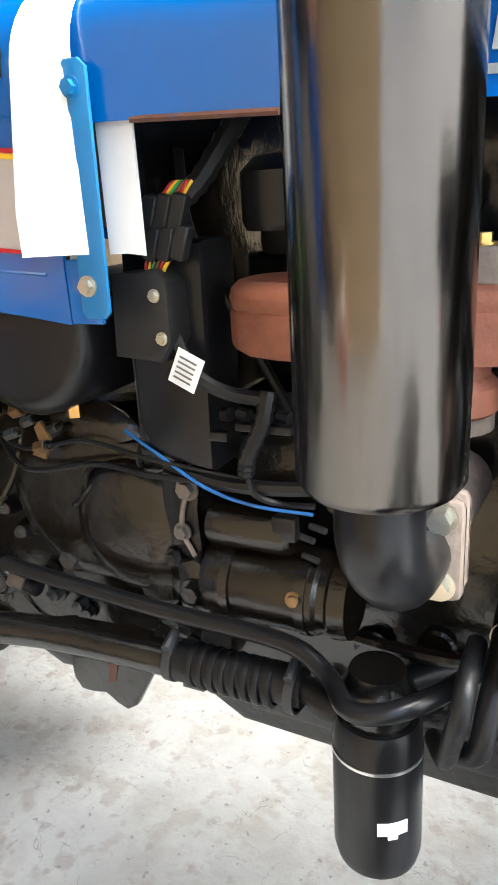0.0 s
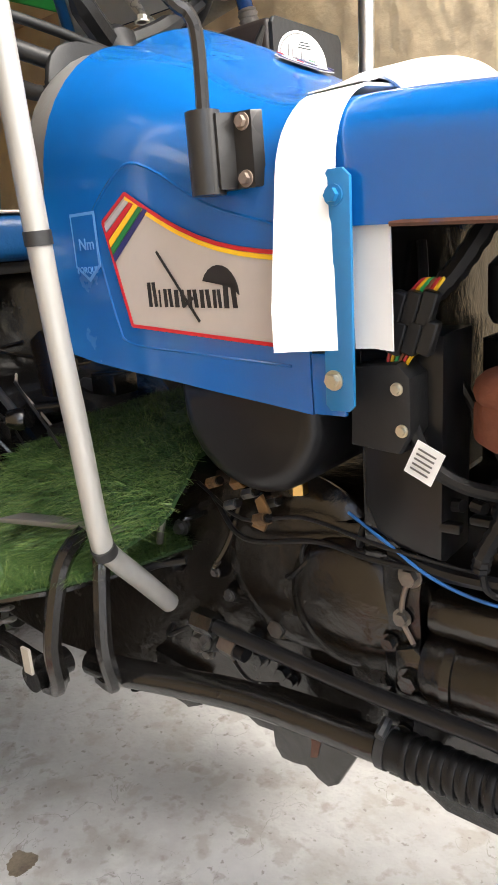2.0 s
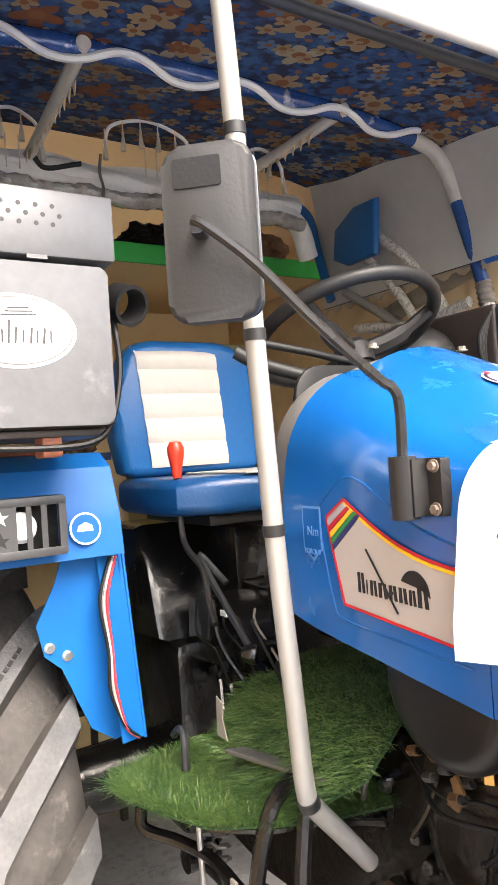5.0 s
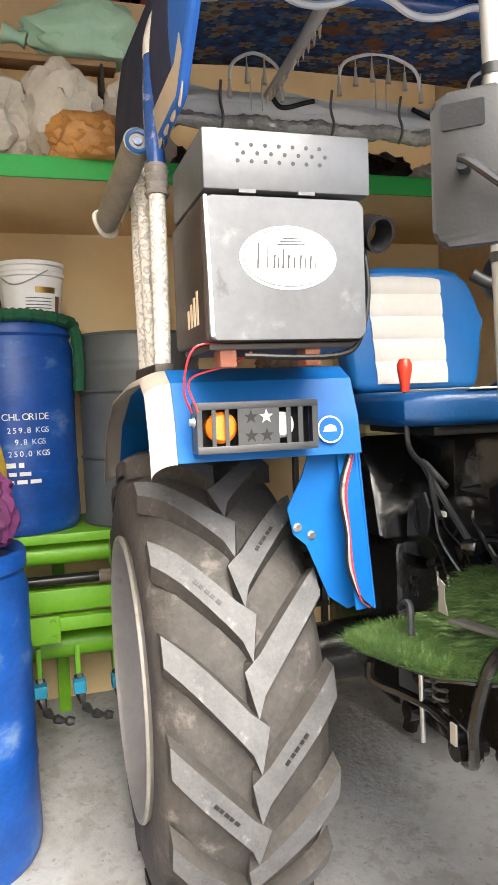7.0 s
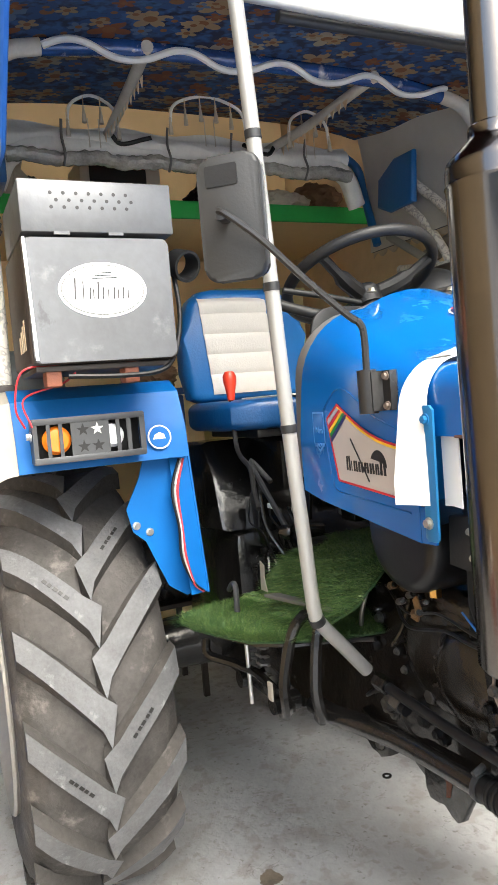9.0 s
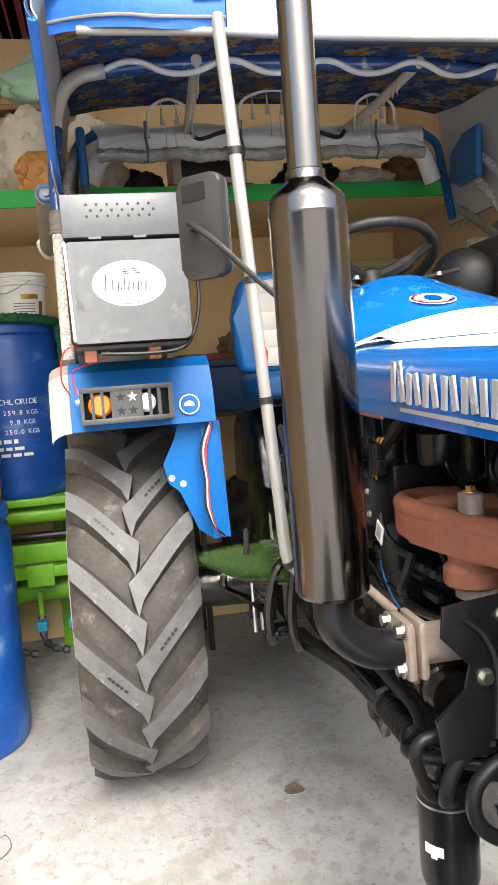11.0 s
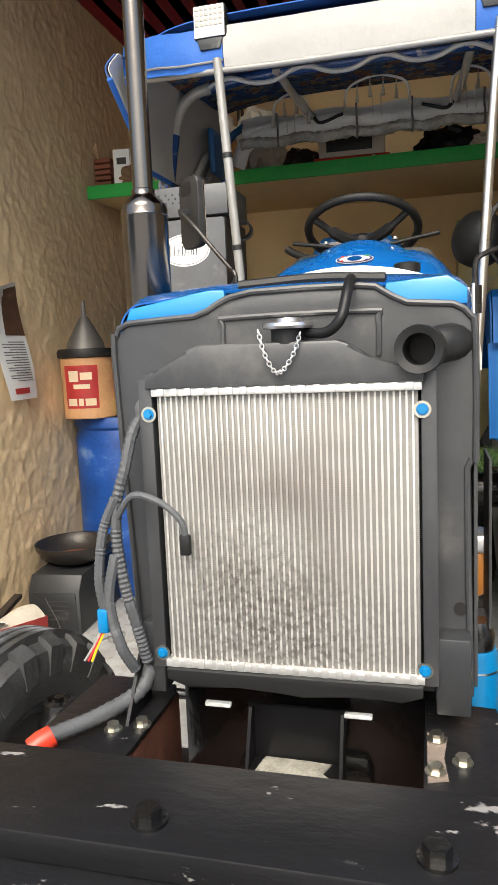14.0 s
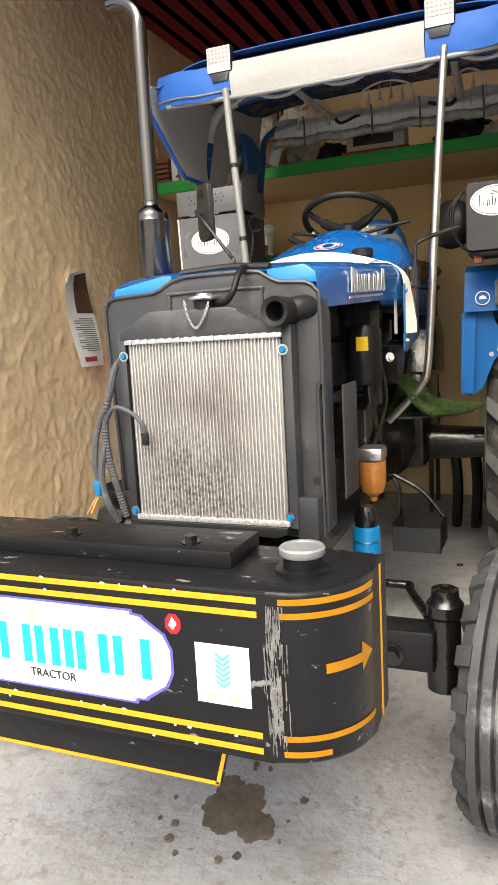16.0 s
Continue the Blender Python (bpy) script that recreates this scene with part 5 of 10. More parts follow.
for y in (-0.137, 0.115):
    part("white_clip", box(BM(), 2.42, 2.432, y - 0.024, y + 0.024, 0.765, 0.773, 0.002), PAPER, fr)
for x, y in ((2.545, -0.288), (2.522, -0.245), (2.54, 0.283), (2.48, 0.245), (2.57, 0.243), (2.75, 0.30), (2.75, -0.30)):
    bolt("frame_bolt", (x, y, 0.769), (0, 0, 1), 0.011, ZINC, fr, "bright zinc bolt")
part("flaked_patch", prism(BM(), [(2.46, 0.230), (2.60, 0.232), (2.59, 0.262), (2.53, 0.256), (2.47, 0.262)], "z", 0.769, 0.7698), CASTGREY, fr, "patch of flaked paint")
part("gusset", prism(BM(), [(2.42, 0.769), (2.53, 0.769), (2.45, 0.88), (2.42, 0.88)], "y", -0.273, -0.267), BLACKGLOSS, fr)
part("mud_guard", prism(BM(), [(2.19, 0.90), (2.33, 0.90), (2.33, 1.20), (2.19, 1.20)], "y", 0.335, 0.340, 0.001), SHELL, T, "folded black sheet splash guard")

YT = 0.562


def front_tank():
    def outline(x0, x1, hy, r):
        arc = []
        for i in range(9):
            a = radians(90 - 90 * i / 8)
            arc.append((x1 - r + r * math.cos(a), hy - r + r * math.sin(a)))
        return [(x0, -hy), (x0, hy)] + arc + [(a, -b) for a, b in reversed(arc)]
    tank = part("front_tank", prism(BM(), outline(2.93, 3.16, YT, 0.135), "z", 0.675, 0.955, 0.008, 3), TANKBLACK, T, "scratched black front tank with yellow tape stripes and stickers")
    tr = part("raised_lid", prism(BM(), [(2.945, -0.34), (3.075, -0.34), (3.075, 0.335), (2.945, 0.335)], "z", 0.955, 0.985, 0.003), TANKBLACK, tank)
    for y in (-0.25, -0.005, 0.245):
        bolt("lid_bolt", (3.04, y, 0.985), (0, 0, 1), 0.012, BLACKIRON, tr)
    cp = part("tank_neck", spin(BM(), [(0, 0.955), (0.045, 0.955), (0.045, 0.960), (0.032, 0.962), (0.032, 0.99), (0, 0.99)], (3.05, 0.452, 0), n=28), TANKBLACK, tank)
    part("tank_cap", spin(BM(), [(0, 0.982), (0.036, 0.982), (0.038, 0.985), (0.038, 0.994), (0.035, 0.997), (0.029, 0.996), (0.028, 0.9945), (0, 0.994)], (3.05, 0.452, 0), n=36), CAPSTEEL, tank, "bright steel screw cap")
    # tape on the flat face and round the corners
    X = 3.1608
    r, hy = 0.135, YT

    def tape(z0, z1, y0, y1, mat=TAPEY):
        part("tape_stripe", prism(BM(), [(y0, z0), (y1, z0), (y1, z1), (y0, z1)], "x", X, X + 0.0009), mat, tank, "yellow reflective tape")
    for z0, z1 in ((0.935, 0.945), (0.913, 0.923), (0.714, 0.724), (0.688, 0.698)):
        tape(z0, z1, -0.42, 0.412)

    def wrap(z0, z1, a0, a1, s, w=0.0):
        bm = BM()
        n = 14
        lo, hi = [], []
        for i in range(n + 1):
            a = radians(a0 + (a1 - a0) * i / n)
            rr = r + 0.0011
            p = (3.16 - r + rr * math.cos(a), s * (hy - r + rr * math.sin(a)))
            lo.append(bm.verts.new((*p, z0))), hi.append(bm.verts.new((*p, z1)))
        bridge(bm, lo, hi, False)
        bmesh.ops.solidify(bm, geom=bm.faces[:], thickness=0.0008)
        part("tape_stripe", bm, TAPEY, tank)
    for s in (-1, 1):
        for z0, z1 in ((0.935, 0.945), (0.913, 0.923), (0.714, 0.724), (0.688, 0.698)):
            wrap(z0, z1, 8, 86 if z0 > 0.69 else 40, s)
        # arrow
        wrap(0.822, 0.838, 38, 68, s)
        bm = BM()
        rr = r + 0.0012
        pts = []
        for a, z in ((68, 0.806), (68, 0.856), (82, 0.830)):
            a = radians(a)
            pts.append(bm.verts.new((3.16 - r + rr * math.cos(a), s * (hy - r + rr * math.sin(a)), z)))
        bm.faces.new(pts)
        bmesh.ops.solidify(bm, geom=bm.faces[:], thickness=0.0008)
        part("arrow_head", bm, TAPEY, tank)
        part("tape_stripe", box(BM(), 2.972, 2.982, s * (hy + 0.0004) - 0.0005, s * (hy + 0.0004) + 0.0005, 0.68, 0.95), TAPEY, tank)
    # paint rubbed bare down the rounded corners
    for s in (-1, 1):
        rq = random.Random(3 + s)
        bm = BM()
        for k in range(90):
            a0, z0 = max(-4.0, min(13.0, rq.gauss(4.0, 4.5))), rq.uniform(0.684, 0.91)
            rows = []
            for q in range(6):
                t = q / 5
                w = rq.uniform(0.15, 0.8) * math.sin(math.pi * (0.06 + 0.88 * t))
                z = min(0.934, z0 + rq.choice((0.015, 0.03, 0.06)) * 0.2 * q)
                rows.append((a0 + 0.25 * math.sin(4 * t + k), w, z))
            rows.sort(key=lambda row: row[2])
            ring_ = []
            for am, w, z in rows:
                pair_ = []
                for sg in (-1, 1):
                    a = radians(am + sg * w)
                    rr = r + 0.0009 + 0.00003 * k
                    px = 3.16 - r + rr * math.cos(a) if a > 0 else 3.1609 + 0.00003 * k
                    py = hy - r + (rr * math.sin(a) if a > 0 else r * a)
                    pair_.append(bm.verts.new((px, s * py, z)))
                ring_.append(pair_)
            for p, q2 in zip(ring_, ring_[1:]):
                bm.faces.new((p[0], p[1], q2[1], q2[0]))
        part("rubbed_patch", bm, RUBBED, tank, "paint rubbed grey down the rounded corner")["kind"] = "stuff"
    # chips along the tape edges
    rq = random.Random(8)
    for k in range(26):
        yy, zz, w = rq.uniform(-0.40, 0.41), rq.choice((0.946, 0.924, 0.912, 0.725, 0.713, 0.687)), rq.uniform(0.002, 0.006)
        part("paint_chip", prism(BM(), [(yy - w, zz - 0.002), (yy + w * 0.6, zz - 0.003), (yy + w, zz + 0.001), (yy - w * 0.3, zz + 0.0025)], "x", X + 0.0009, X + 0.0013), SACK, tank)
    # banner: scalloped white sign with blue edge and cyan strokes
    def scallop(hw, hh, c):
        out = []
        for sy, sz, seq in ((1, 1, 0), (-1, 1, 1), (-1, -1, 0), (1, -1, 1)):
            pts = [(hw, c * 1.0), (hw - 0.012, hh * 0.55), (hw - 0.05, hh * 0.86), (hw - 0.052, hh * 0.90), (hw - 0.07, hh * 0.92), (hw - 0.072, hh)]
            pts = [(sy * a, sz * b) for a, b in pts]
            out += pts if seq == 0 else list(reversed(pts))
        return out
    cy, cz = -0.063, 0.822
    b0 = part("sign_board", prism(BM(), [(cy + a, cz + b) for a, b in scallop(0.325, 0.083, 0.02)], "x", X, X + 0.001), PALEINDIGO, tank, "white sign with blue scalloped edge and cyan lettering")
    part("sign_field", prism(BM(), [(cy + a, cz + b) for a, b in scallop(0.320, 0.079, 0.02)], "x", X + 0.001, X + 0.0018), PAPER, b0)
    y = cy - 0.255
    for k, wd in enumerate((0.068, 0.075, 0.072, 0.078, 0.05, 0.026, 0.07, 0.08)):
        zb, hg, lift = 0.786, 0.07, 0.0
        for (a0, b0_), (a1, b1_) in ((((0.12, 0), (0.12, 1)), ((0.78, 0), (0.78, 1))) if k != 5 else (((0.5, 0), (0.5, 1)),)):
            lift += 0.0003
            part("sign_stroke", prism(BM(), stroke((y + wd * a0, zb + hg * b0_), (y + wd * a1, zb + hg * b1_), 0.018), "x", X + 0.0018, X + 0.0022 + lift), CYAN, b0)
        y += wd + 0.004
    font_mesh("tractor_word", "TRACTOR", 0.021, INK, b0, pose(X + 0.0028, cy + 0.035, 0.762, 90, 0, 90))
    for k in range(5):
        part("crest_mark", prism(BM(), stroke((cy + 0.03 + 0.008 * k, 0.868), (cy + 0.034 + 0.006 * k, 0.884 + 0.004 * (k % 2)), 0.005), "x", X + 0.0018, X + 0.0026), CREAMGOLD, b0)
    st = part("paper_sticker", prism(BM(), [(0.303, 0.762), (0.396, 0.762), (0.396, 0.862), (0.303, 0.862)], "x", X, X + 0.001), PAPER, tank, "square white paper sticker with pale print")
    for k in range(6):
        for sg in (-1, 1):
            part("leaf_print", prism(BM(), stroke((0.35, 0.792 + 0.009 * k), (0.35 + sg * 0.012, 0.802 + 0.009 * k), 0.005), "x", X + 0.001, X + 0.0016), PALECYAN, st)
    font_mesh("model_word", "FANCY MODEL", 0.0115, ORANGETIN, st, pose(X + 0.0014, 0.314, 0.770, 90, 0, 90))
    rs = part("round_sticker", prism(BM(), [(0.266 + 0.015 * math.cos(a * math.pi / 4 + 0.39), 0.888 + 0.018 * math.sin(a * math.pi / 4 + 0.39)) for a in range(8)], "x", X, X + 0.001), REDDECAL, tank, "small torn red round sticker")
    part("torn_patch", prism(BM(), [(0.258, 0.886), (0.266, 0.878), (0.273, 0.889), (0.265, 0.9)], "x", X + 0.001, X + 0.0016), PAPER, rs)
    sk = part("skid_plate", prism(BM(), [(-0.40, 0.675), (-0.30, 0.575), (0.305, 0.575), (0.31, 0.585), (0.33, 0.675)], "x", 3.10, 3.106, 0.001), TANKBLACK, tank, "black lower plate edged with yellow tape")
    for a, b in (((-0.30, 0.58), (0.303, 0.58)), ((0.30, 0.578), (0.325, 0.672)), ((-0.39, 0.668), (0.325, 0.668))):
        part("tape_edge", prism(BM(), stroke(a, b, 0.007), "x", 3.106, 3.1068), TAPEY, sk)
    return tank


RUBBED = material("rubbed_grey_paint", (0.17, 0.168, 0.162), 0.6, 0.1, 0.6, 60, 0.3, 120, dust=(0.05, 0.049, 0.048), dustamt=0.05, dscale=60)
PALEINDIGO = material("indigo_sign_edge", (0.1, 0.1, 0.45), 0.4)
PALECYAN = material("pale_cyan_print", (0.12, 0.5, 0.55), 0.5)
CREAMGOLD = material("cream_gold_print", (0.7, 0.6, 0.35), 0.5)
front_tank()

# ---- muffler and stack ----
MX, MY = 1.792, -0.482
mf = part("muffler", spin(BM(), [(0, 1.162), (0.03, 1.162), (0.054, 1.168), (0.0595, 1.176), (0.0605, 1.755), (0.062, 1.759), (0.0605, 1.763), (0.0605, 1.777), (0.058, 1.787), (0.035, 1.808), (0.031, 1.813), (0.0305, 1.825), (0.0285, 1.827), (0, 1.827)], (MX, MY, 0), n=56), CHROME, T, "dark chromed cylindrical exhaust muffler")
part("stack_pipe", tube(BM(), [(MX, MY, 1.81), (MX, MY, 2.1), (MX - 0.005, MY - 0.002, 2.38), (MX - 0.01, MY - 0.005, 2.44), (MX - 0.02, MY - 0.035, 2.485), (MX - 0.03, MY - 0.085, 2.51), (MX - 0.04, MY - 0.13, 2.515)], 0.0265, 24, 8), CHROME, mf, "dark chromed exhaust stack bent over at the top")
part("elbow", tube(BM(), [(MX, MY, 1.165), (MX, MY, 1.125), (MX, MY + 0.02, 1.095), (MX, MY + 0.06, 1.068), (MX, MY + 0.12, 1.06)], 0.033, 20), BLACKGLOSS, mf, "black cast exhaust elbow")
fl = part("flange", box(BM(), 1.745, 1.835, -0.378, -0.36, 1.015, 1.115, 0.01), CASTGREY, mf, "rusty cast exhaust flange")
part("flange", box(BM(), 1.745, 1.835, -0.357, -0.339, 1.015, 1.115, 0.01), CASTGREY, mf)
for x, z in ((1.815, 1.098), (1.815, 1.034), (1.757, 1.098), (1.757, 1.034)):
    bolt("flange_bolt", (x, -0.378, z), (0, -1, 0), 0.0105, ZINC, fl, "zinc bolt")
part("outlet_neck", rod(BM(), (1.79, -0.345, 1.062), (1.80, -0.20, 1.065), 0.034, n=20), CASTGREY, T)
part("stay_rod", rod(BM(), (1.745, -0.43, 1.178), (1.752, -0.365, 1.11), 0.008, n=10), CASTGREY, mf)

# ---- engine, gearbox and fittings ----
def stepped(name, pts, y0, y1, mat, bev=0.012, label=""):
    return part(name, prism(BM(), pts, "y", y0, y1, bev), mat, T, label)


stepped("engine_block", [(1.46, 0.70), (1.46, 1.10), (1.55, 1.14), (2.28, 1.14), (2.30, 1.08), (2.30, 0.66), (2.26, 0.62), (1.5, 0.63)], -0.16, 0.17, BLACKIRON, 0.02, "black painted engine block with oily dust")
stepped("cylinder_head", [(1.52, 1.14), (1.52, 1.30), (2.24, 1.30), (2.24, 1.14)], -0.13, 0.15, BLACKIRON)
stepped("rocker_cover", [(1.54, 1.30), (1.56, 1.46), (1.58, 1.475), (2.17, 1.475), (2.19, 1.46), (2.20, 1.30)], -0.075, 0.13, BLACKIRON, 0.02)
stepped("oil_sump", [(1.42, 0.70), (1.42, 0.635), (1.48, 0.60), (2.2, 0.575), (2.26, 0.60), (2.26, 0.70)], -0.15, 0.15, BLACKIRON, 0.015)
bm = BM()
spin(bm, [(0, 1.36), (0.20, 1.36), (0.245, 1.385), (0.25, 1.42), (0.24, 1.46), (0, 1.46)], (0, 0, 0.93), (1, 0, 0), 40)
part("bell_housing", bm, BROWNIRON, T, "oily brown cast bell housing")
stepped("gearbox", [(0.25, 0.66), (0.25, 1.02), (0.55, 1.08), (0.95, 1.10), (1.44, 1.10), (1.44, 0.69), (1.2, 0.68), (0.6, 0.64)], -0.19, 0.19, BROWNIRON, 0.03, "oily brown cast gearbox housing")
bm = BM()
spin(bm, [(0, 0), (0.135, 0), (0.14, -0.012), (0.125, -0.03), (0.10, -0.036), (0, -0.036)], (1.29, -0.19, 0.985), (0, 1, 0), 36)
part("inspection_cover", bm, BROWNIRON, T)
stepped("housing_flange", [(1.44, 0.72), (1.475, 0.72), (1.48, 0.86), (1.50, 0.90), (1.485, 1.0), (1.505, 1.05), (1.50, 1.10), (1.455, 1.12), (1.44, 1.06)], -0.245, 0.245, BLACKIRON, 0.006)
# bright worn edge of the bell housing's flange, and the round swell beside it
part("worn_flange_edge", tube(BM(), [(1.484, -0.247, 1.085), (1.488, -0.248, 1.05), (1.472, -0.248, 1.0), (1.470, -0.248, 0.965), (1.486, -0.248, 0.93), (1.482, -0.248, 0.89), (1.466, -0.247, 0.86)], 0.0035, 6), CASTGREY, T)
part("flange_ear", prism(BM(), [(1.462, 0.845), (1.50, 0.85), (1.515, 0.88), (1.51, 0.925), (1.49, 0.94), (1.464, 0.93)], "y", -0.262, -0.243, 0.006), BLACKIRON, T)
bolt("ear_bolt", (1.487, -0.262, 0.895), (0, -1, 0), 0.012, BLACKIRON, T)
bolt("ear_bolt", (1.482, -0.247, 1.03), (0, -1, 0), 0.011, WORNSTEEL, T)
# oily unions, clamps, clips and loose wires between the tank and the gearbox
for k, (x, y, z, r_) in enumerate(((1.215, -0.235, 1.108, 0.011), (1.235, -0.24, 1.095, 0.008), (1.258, -0.245, 1.062, 0.010), (1.27, -0.235, 1.085, 0.007), (1.165, -0.235, 1.10, 0.009), (1.205, -0.245, 1.075, 0.008), (1.245, -0.23, 1.115, 0.009))):
    fit_ = part("union_nut", rod(BM(), (x - 0.012, y, z - 0.004), (x + 0.012, y - 0.006, z + 0.005), r_, n=6), OCHREOIL if k % 2 == 0 else WORNSTEEL, T)
    part("nut_collar", rod(BM(), (x + 0.011, y - 0.006, z + 0.005), (x + 0.017, y - 0.008, z + 0.007), r_ * 0.7, n=10), BLACKIRON, fit_)
part("wire_clip", prism(BM(), [(1.24, 1.05), (1.262, 1.045), (1.275, 1.075), (1.262, 1.10), (1.25, 1.09), (1.258, 1.07)], "y", -0.252, -0.246, 0.001), OCHREOIL, T)
for k in range(2):
    part("engine_cable", tube(BM(), [(1.12 + 0.03 * k, -0.225, 1.09 - 0.02 * k), (1.22, -0.245, 1.055 - 0.03 * k), (1.33 + 0.02 * k, -0.25, 1.078 - 0.03 * k), (1.46, -0.268, 1.07 - 0.02 * k), (1.60 + 0.03 * k, -0.24, 1.045)], 0.003 + 0.001 * k, 7), HOSE, T)
part("feed_pipe", tube(BM(), [(1.46, -0.255, 1.06), (1.54, -0.26, 1.048), (1.64, -0.25, 1.05), (1.74, -0.22, 1.06)], 0.009, 8), BLACKGLOSS, T)
part("lever_rod", tube(BM(), [(1.045, -0.25, 0.985), (1.06, -0.255, 1.02), (1.085, -0.25, 1.085)], 0.006, 8), WORNSTEEL, T)
part("lever_arm", tube(BM(), [(1.015, -0.30, 0.93), (1.05, -0.28, 0.955), (1.10, -0.25, 0.965)], 0.006, 8), BLACKGLOSS, T)
part("union_hex", rod(BM(), (1.175, -0.262, 0.852), (1.205, -0.264, 0.848), 0.0175, n=6), WORNSTEEL, T, "worn steel hexagon union")
part("union_collar", rod(BM(), (1.205, -0.264, 0.848), (1.222, -0.265, 0.846), 0.013, n=14), BLACKGLOSS, T)
for k, (x, z) in enumerate(((1.455, 0.855), (1.468, 0.80), (1.452, 0.93), (1.47, 0.97), (1.458, 1.085))):
    bolt("flange_stud", (x, -0.248, z), (0, -1, 0), 0.0085, WORNSTEEL if k % 2 else BLACKIRON, T)
for k, (x, z, w, h_) in enumerate(((1.50, 1.10, 0.05, 0.012), (1.56, 1.115, 0.07, 0.01), (1.47, 1.075, 0.03, 0.02), (1.64, 1.09, 0.06, 0.014), (1.60, 0.985, 0.03, 0.03))):
    part("cable_bracket", box(BM(), x, x + w, -0.262, -0.246, z, z + h_, 0.003), BLACKGLOSS, T)
for k in range(6):
    part("loom_tape", tube(BM(), [(1.53 + 0.025 * k, -0.235, 1.125 + 0.004 * (k % 2)), (1.545 + 0.025 * k, -0.24, 1.128)], 0.008, 8), TAPEB, T)
part("housing_swell", spin(BM(), [(0, -0.05), (0.06, -0.048), (0.085, -0.04), (0.098, -0.022), (0.102, 0.0), (0, 0)], (1.38, -0.20, 0.955), (0, 1, 0), 36), BROWNIRON, T, "oily round swell of the cast housing")
part("swell_rim", spin(BM(), [(0.104, -0.012), (0.116, -0.010), (0.116, 0.0), (0.104, 0.0)], (1.38, -0.20, 0.955), (0, 1, 0), 36, close=True), BLACKIRON, T)
part("side_plate", prism(BM(), [(1.20, 1.055), (1.40, 1.075), (1.43, 1.06), (1.43, 1.045), (1.39, 1.05), (1.20, 1.03)], "y", -0.225, -0.19, 0.006), BLACKIRON, T)
part("starter_motor", spin(BM(), [(0, 0), (0.047, 0), (0.052, 0.012), (0.052, 0.15), (0.048, 0.155), (0.048, 0.165), (0.052, 0.17), (0.05, 0.19), (0, 0.195)], (1.50, -0.225, 0.905), (1, 0, 0), 28), BROWNIRON, T, "oily starter motor")
for k in range(2):
    part("starter_band", spin(BM(), [(0.0525, 0), (0.0545, 0), (0.0545, 0.012), (0.0525, 0.012)], (1.53 + 0.1 * k, -0.225, 0.905), (1, 0, 0), 28, close=True), BLACKIRON, T)
bolt("starter_stud", (1.63, -0.275, 0.92), (0.2, -1, 0.1), 0.007, OCHREOIL, T)
part("solenoid", spin(BM(), [(0, 0), (0.027, 0), (0.029, 0.01), (0.029, 0.10), (0.024, 0.11), (0, 0.11)], (1.51, -0.235, 0.985), (1, 0, 0), 20), BROWNIRON, T)
for x, z in ((1.625, 0.985), (1.63, 0.96), (1.64, 1.0)):
    part("terminal", rod(BM(), (x, -0.24, z), (x + 0.022, -0.248, z), 0.004, n=8), DARKGREY, T)
for x, z, r in ((1.214, 0.944, 0.019), (1.15, 0.90, 0.014), (1.125, 0.935, 0.012), (1.249, 0.876, 0.029), (1.079, 0.80, 0.027), (1.185, 0.985, 0.015), (1.03, 0.68, 0.018)):
    bo = part("boss", spin(BM(), [(0, 0.05), (r * 1.25, 0.05), (r * 1.2, 0), (r, -0.012), (r * 0.9, -0.016), (0, -0.016)], (x, -0.195, z), (0, 1, 0), 20), BLACKIRON, T)
    bolt("boss_bolt", (x, -0.211, z), (0, -1, 0), r * 0.5, WORNSTEEL, bo)
# tubes along the side
part("return_pipe", tube(BM(), [(0.93, -0.33, 0.775), (1.0, -0.325, 0.775), (1.1, -0.305, 0.78), (1.25, -0.285, 0.79), (1.45, -0.28, 0.795)], 0.0235, 14), BLACKIRON, T, "thick dusty black side pipe")
rib_hose = part("ribbed_hose", tube(BM(), [(1.455, -0.28, 0.795), (1.54, -0.28, 0.80), (1.64, -0.275, 0.80)], 0.0255, 16), HOSE, T, "ribbed black rubber hose")
for k in range(8):
    part("hose_rib", spin(BM(), [(0.024, -0.006), (0.0285, -0.0045), (0.030, 0.0), (0.0285, 0.0045), (0.024, 0.006)], (1.492 + 0.0155 * k, -0.28, 0.7975), (1, 0.02, 0.02), 20, close=True), HOSE, rib_hose)
part("lower_hose", tube(BM(), [(1.64, -0.275, 0.80), (1.69, -0.285, 0.79), (1.73, -0.24, 0.80), (1.80, -0.17, 0.80), (1.9, -0.12, 0.80)], 0.017, 12), HOSE, T)
for x in (1.46, 1.63):
    hc = part("hose_clamp", spin(BM(), [(0.0255, -0.006), (0.0285, -0.006), (0.0285, 0.006), (0.0255, 0.006)], (x, -0.28, 0.797), (1, 0, 0), 24, close=True), DARKGREY, T, "worm drive hose clamp")
    part("clamp_screw", rod(BM(), (x, -0.30, 0.825), (x, -0.275, 0.835), 0.007, n=8), DARKGREY, hc)
part("hydraulic_pipe", tube(BM(), [(1.16, -0.275, 0.885), (1.28, -0.275, 0.875), (1.45, -0.28, 0.868), (1.62, -0.285, 0.866), (1.68, -0.30, 0.845), (1.72, -0.345, 0.845), (1.77, -0.34, 0.855), (1.82, -0.28, 0.86), (1.87, -0.17, 0.86)], 0.0115, 10), BLACKGLOSS, T)
part("pipe_union", rod(BM(), (1.135, -0.275, 0.887), (1.175, -0.275, 0.885), 0.019, n=6), BLACKIRON, T)
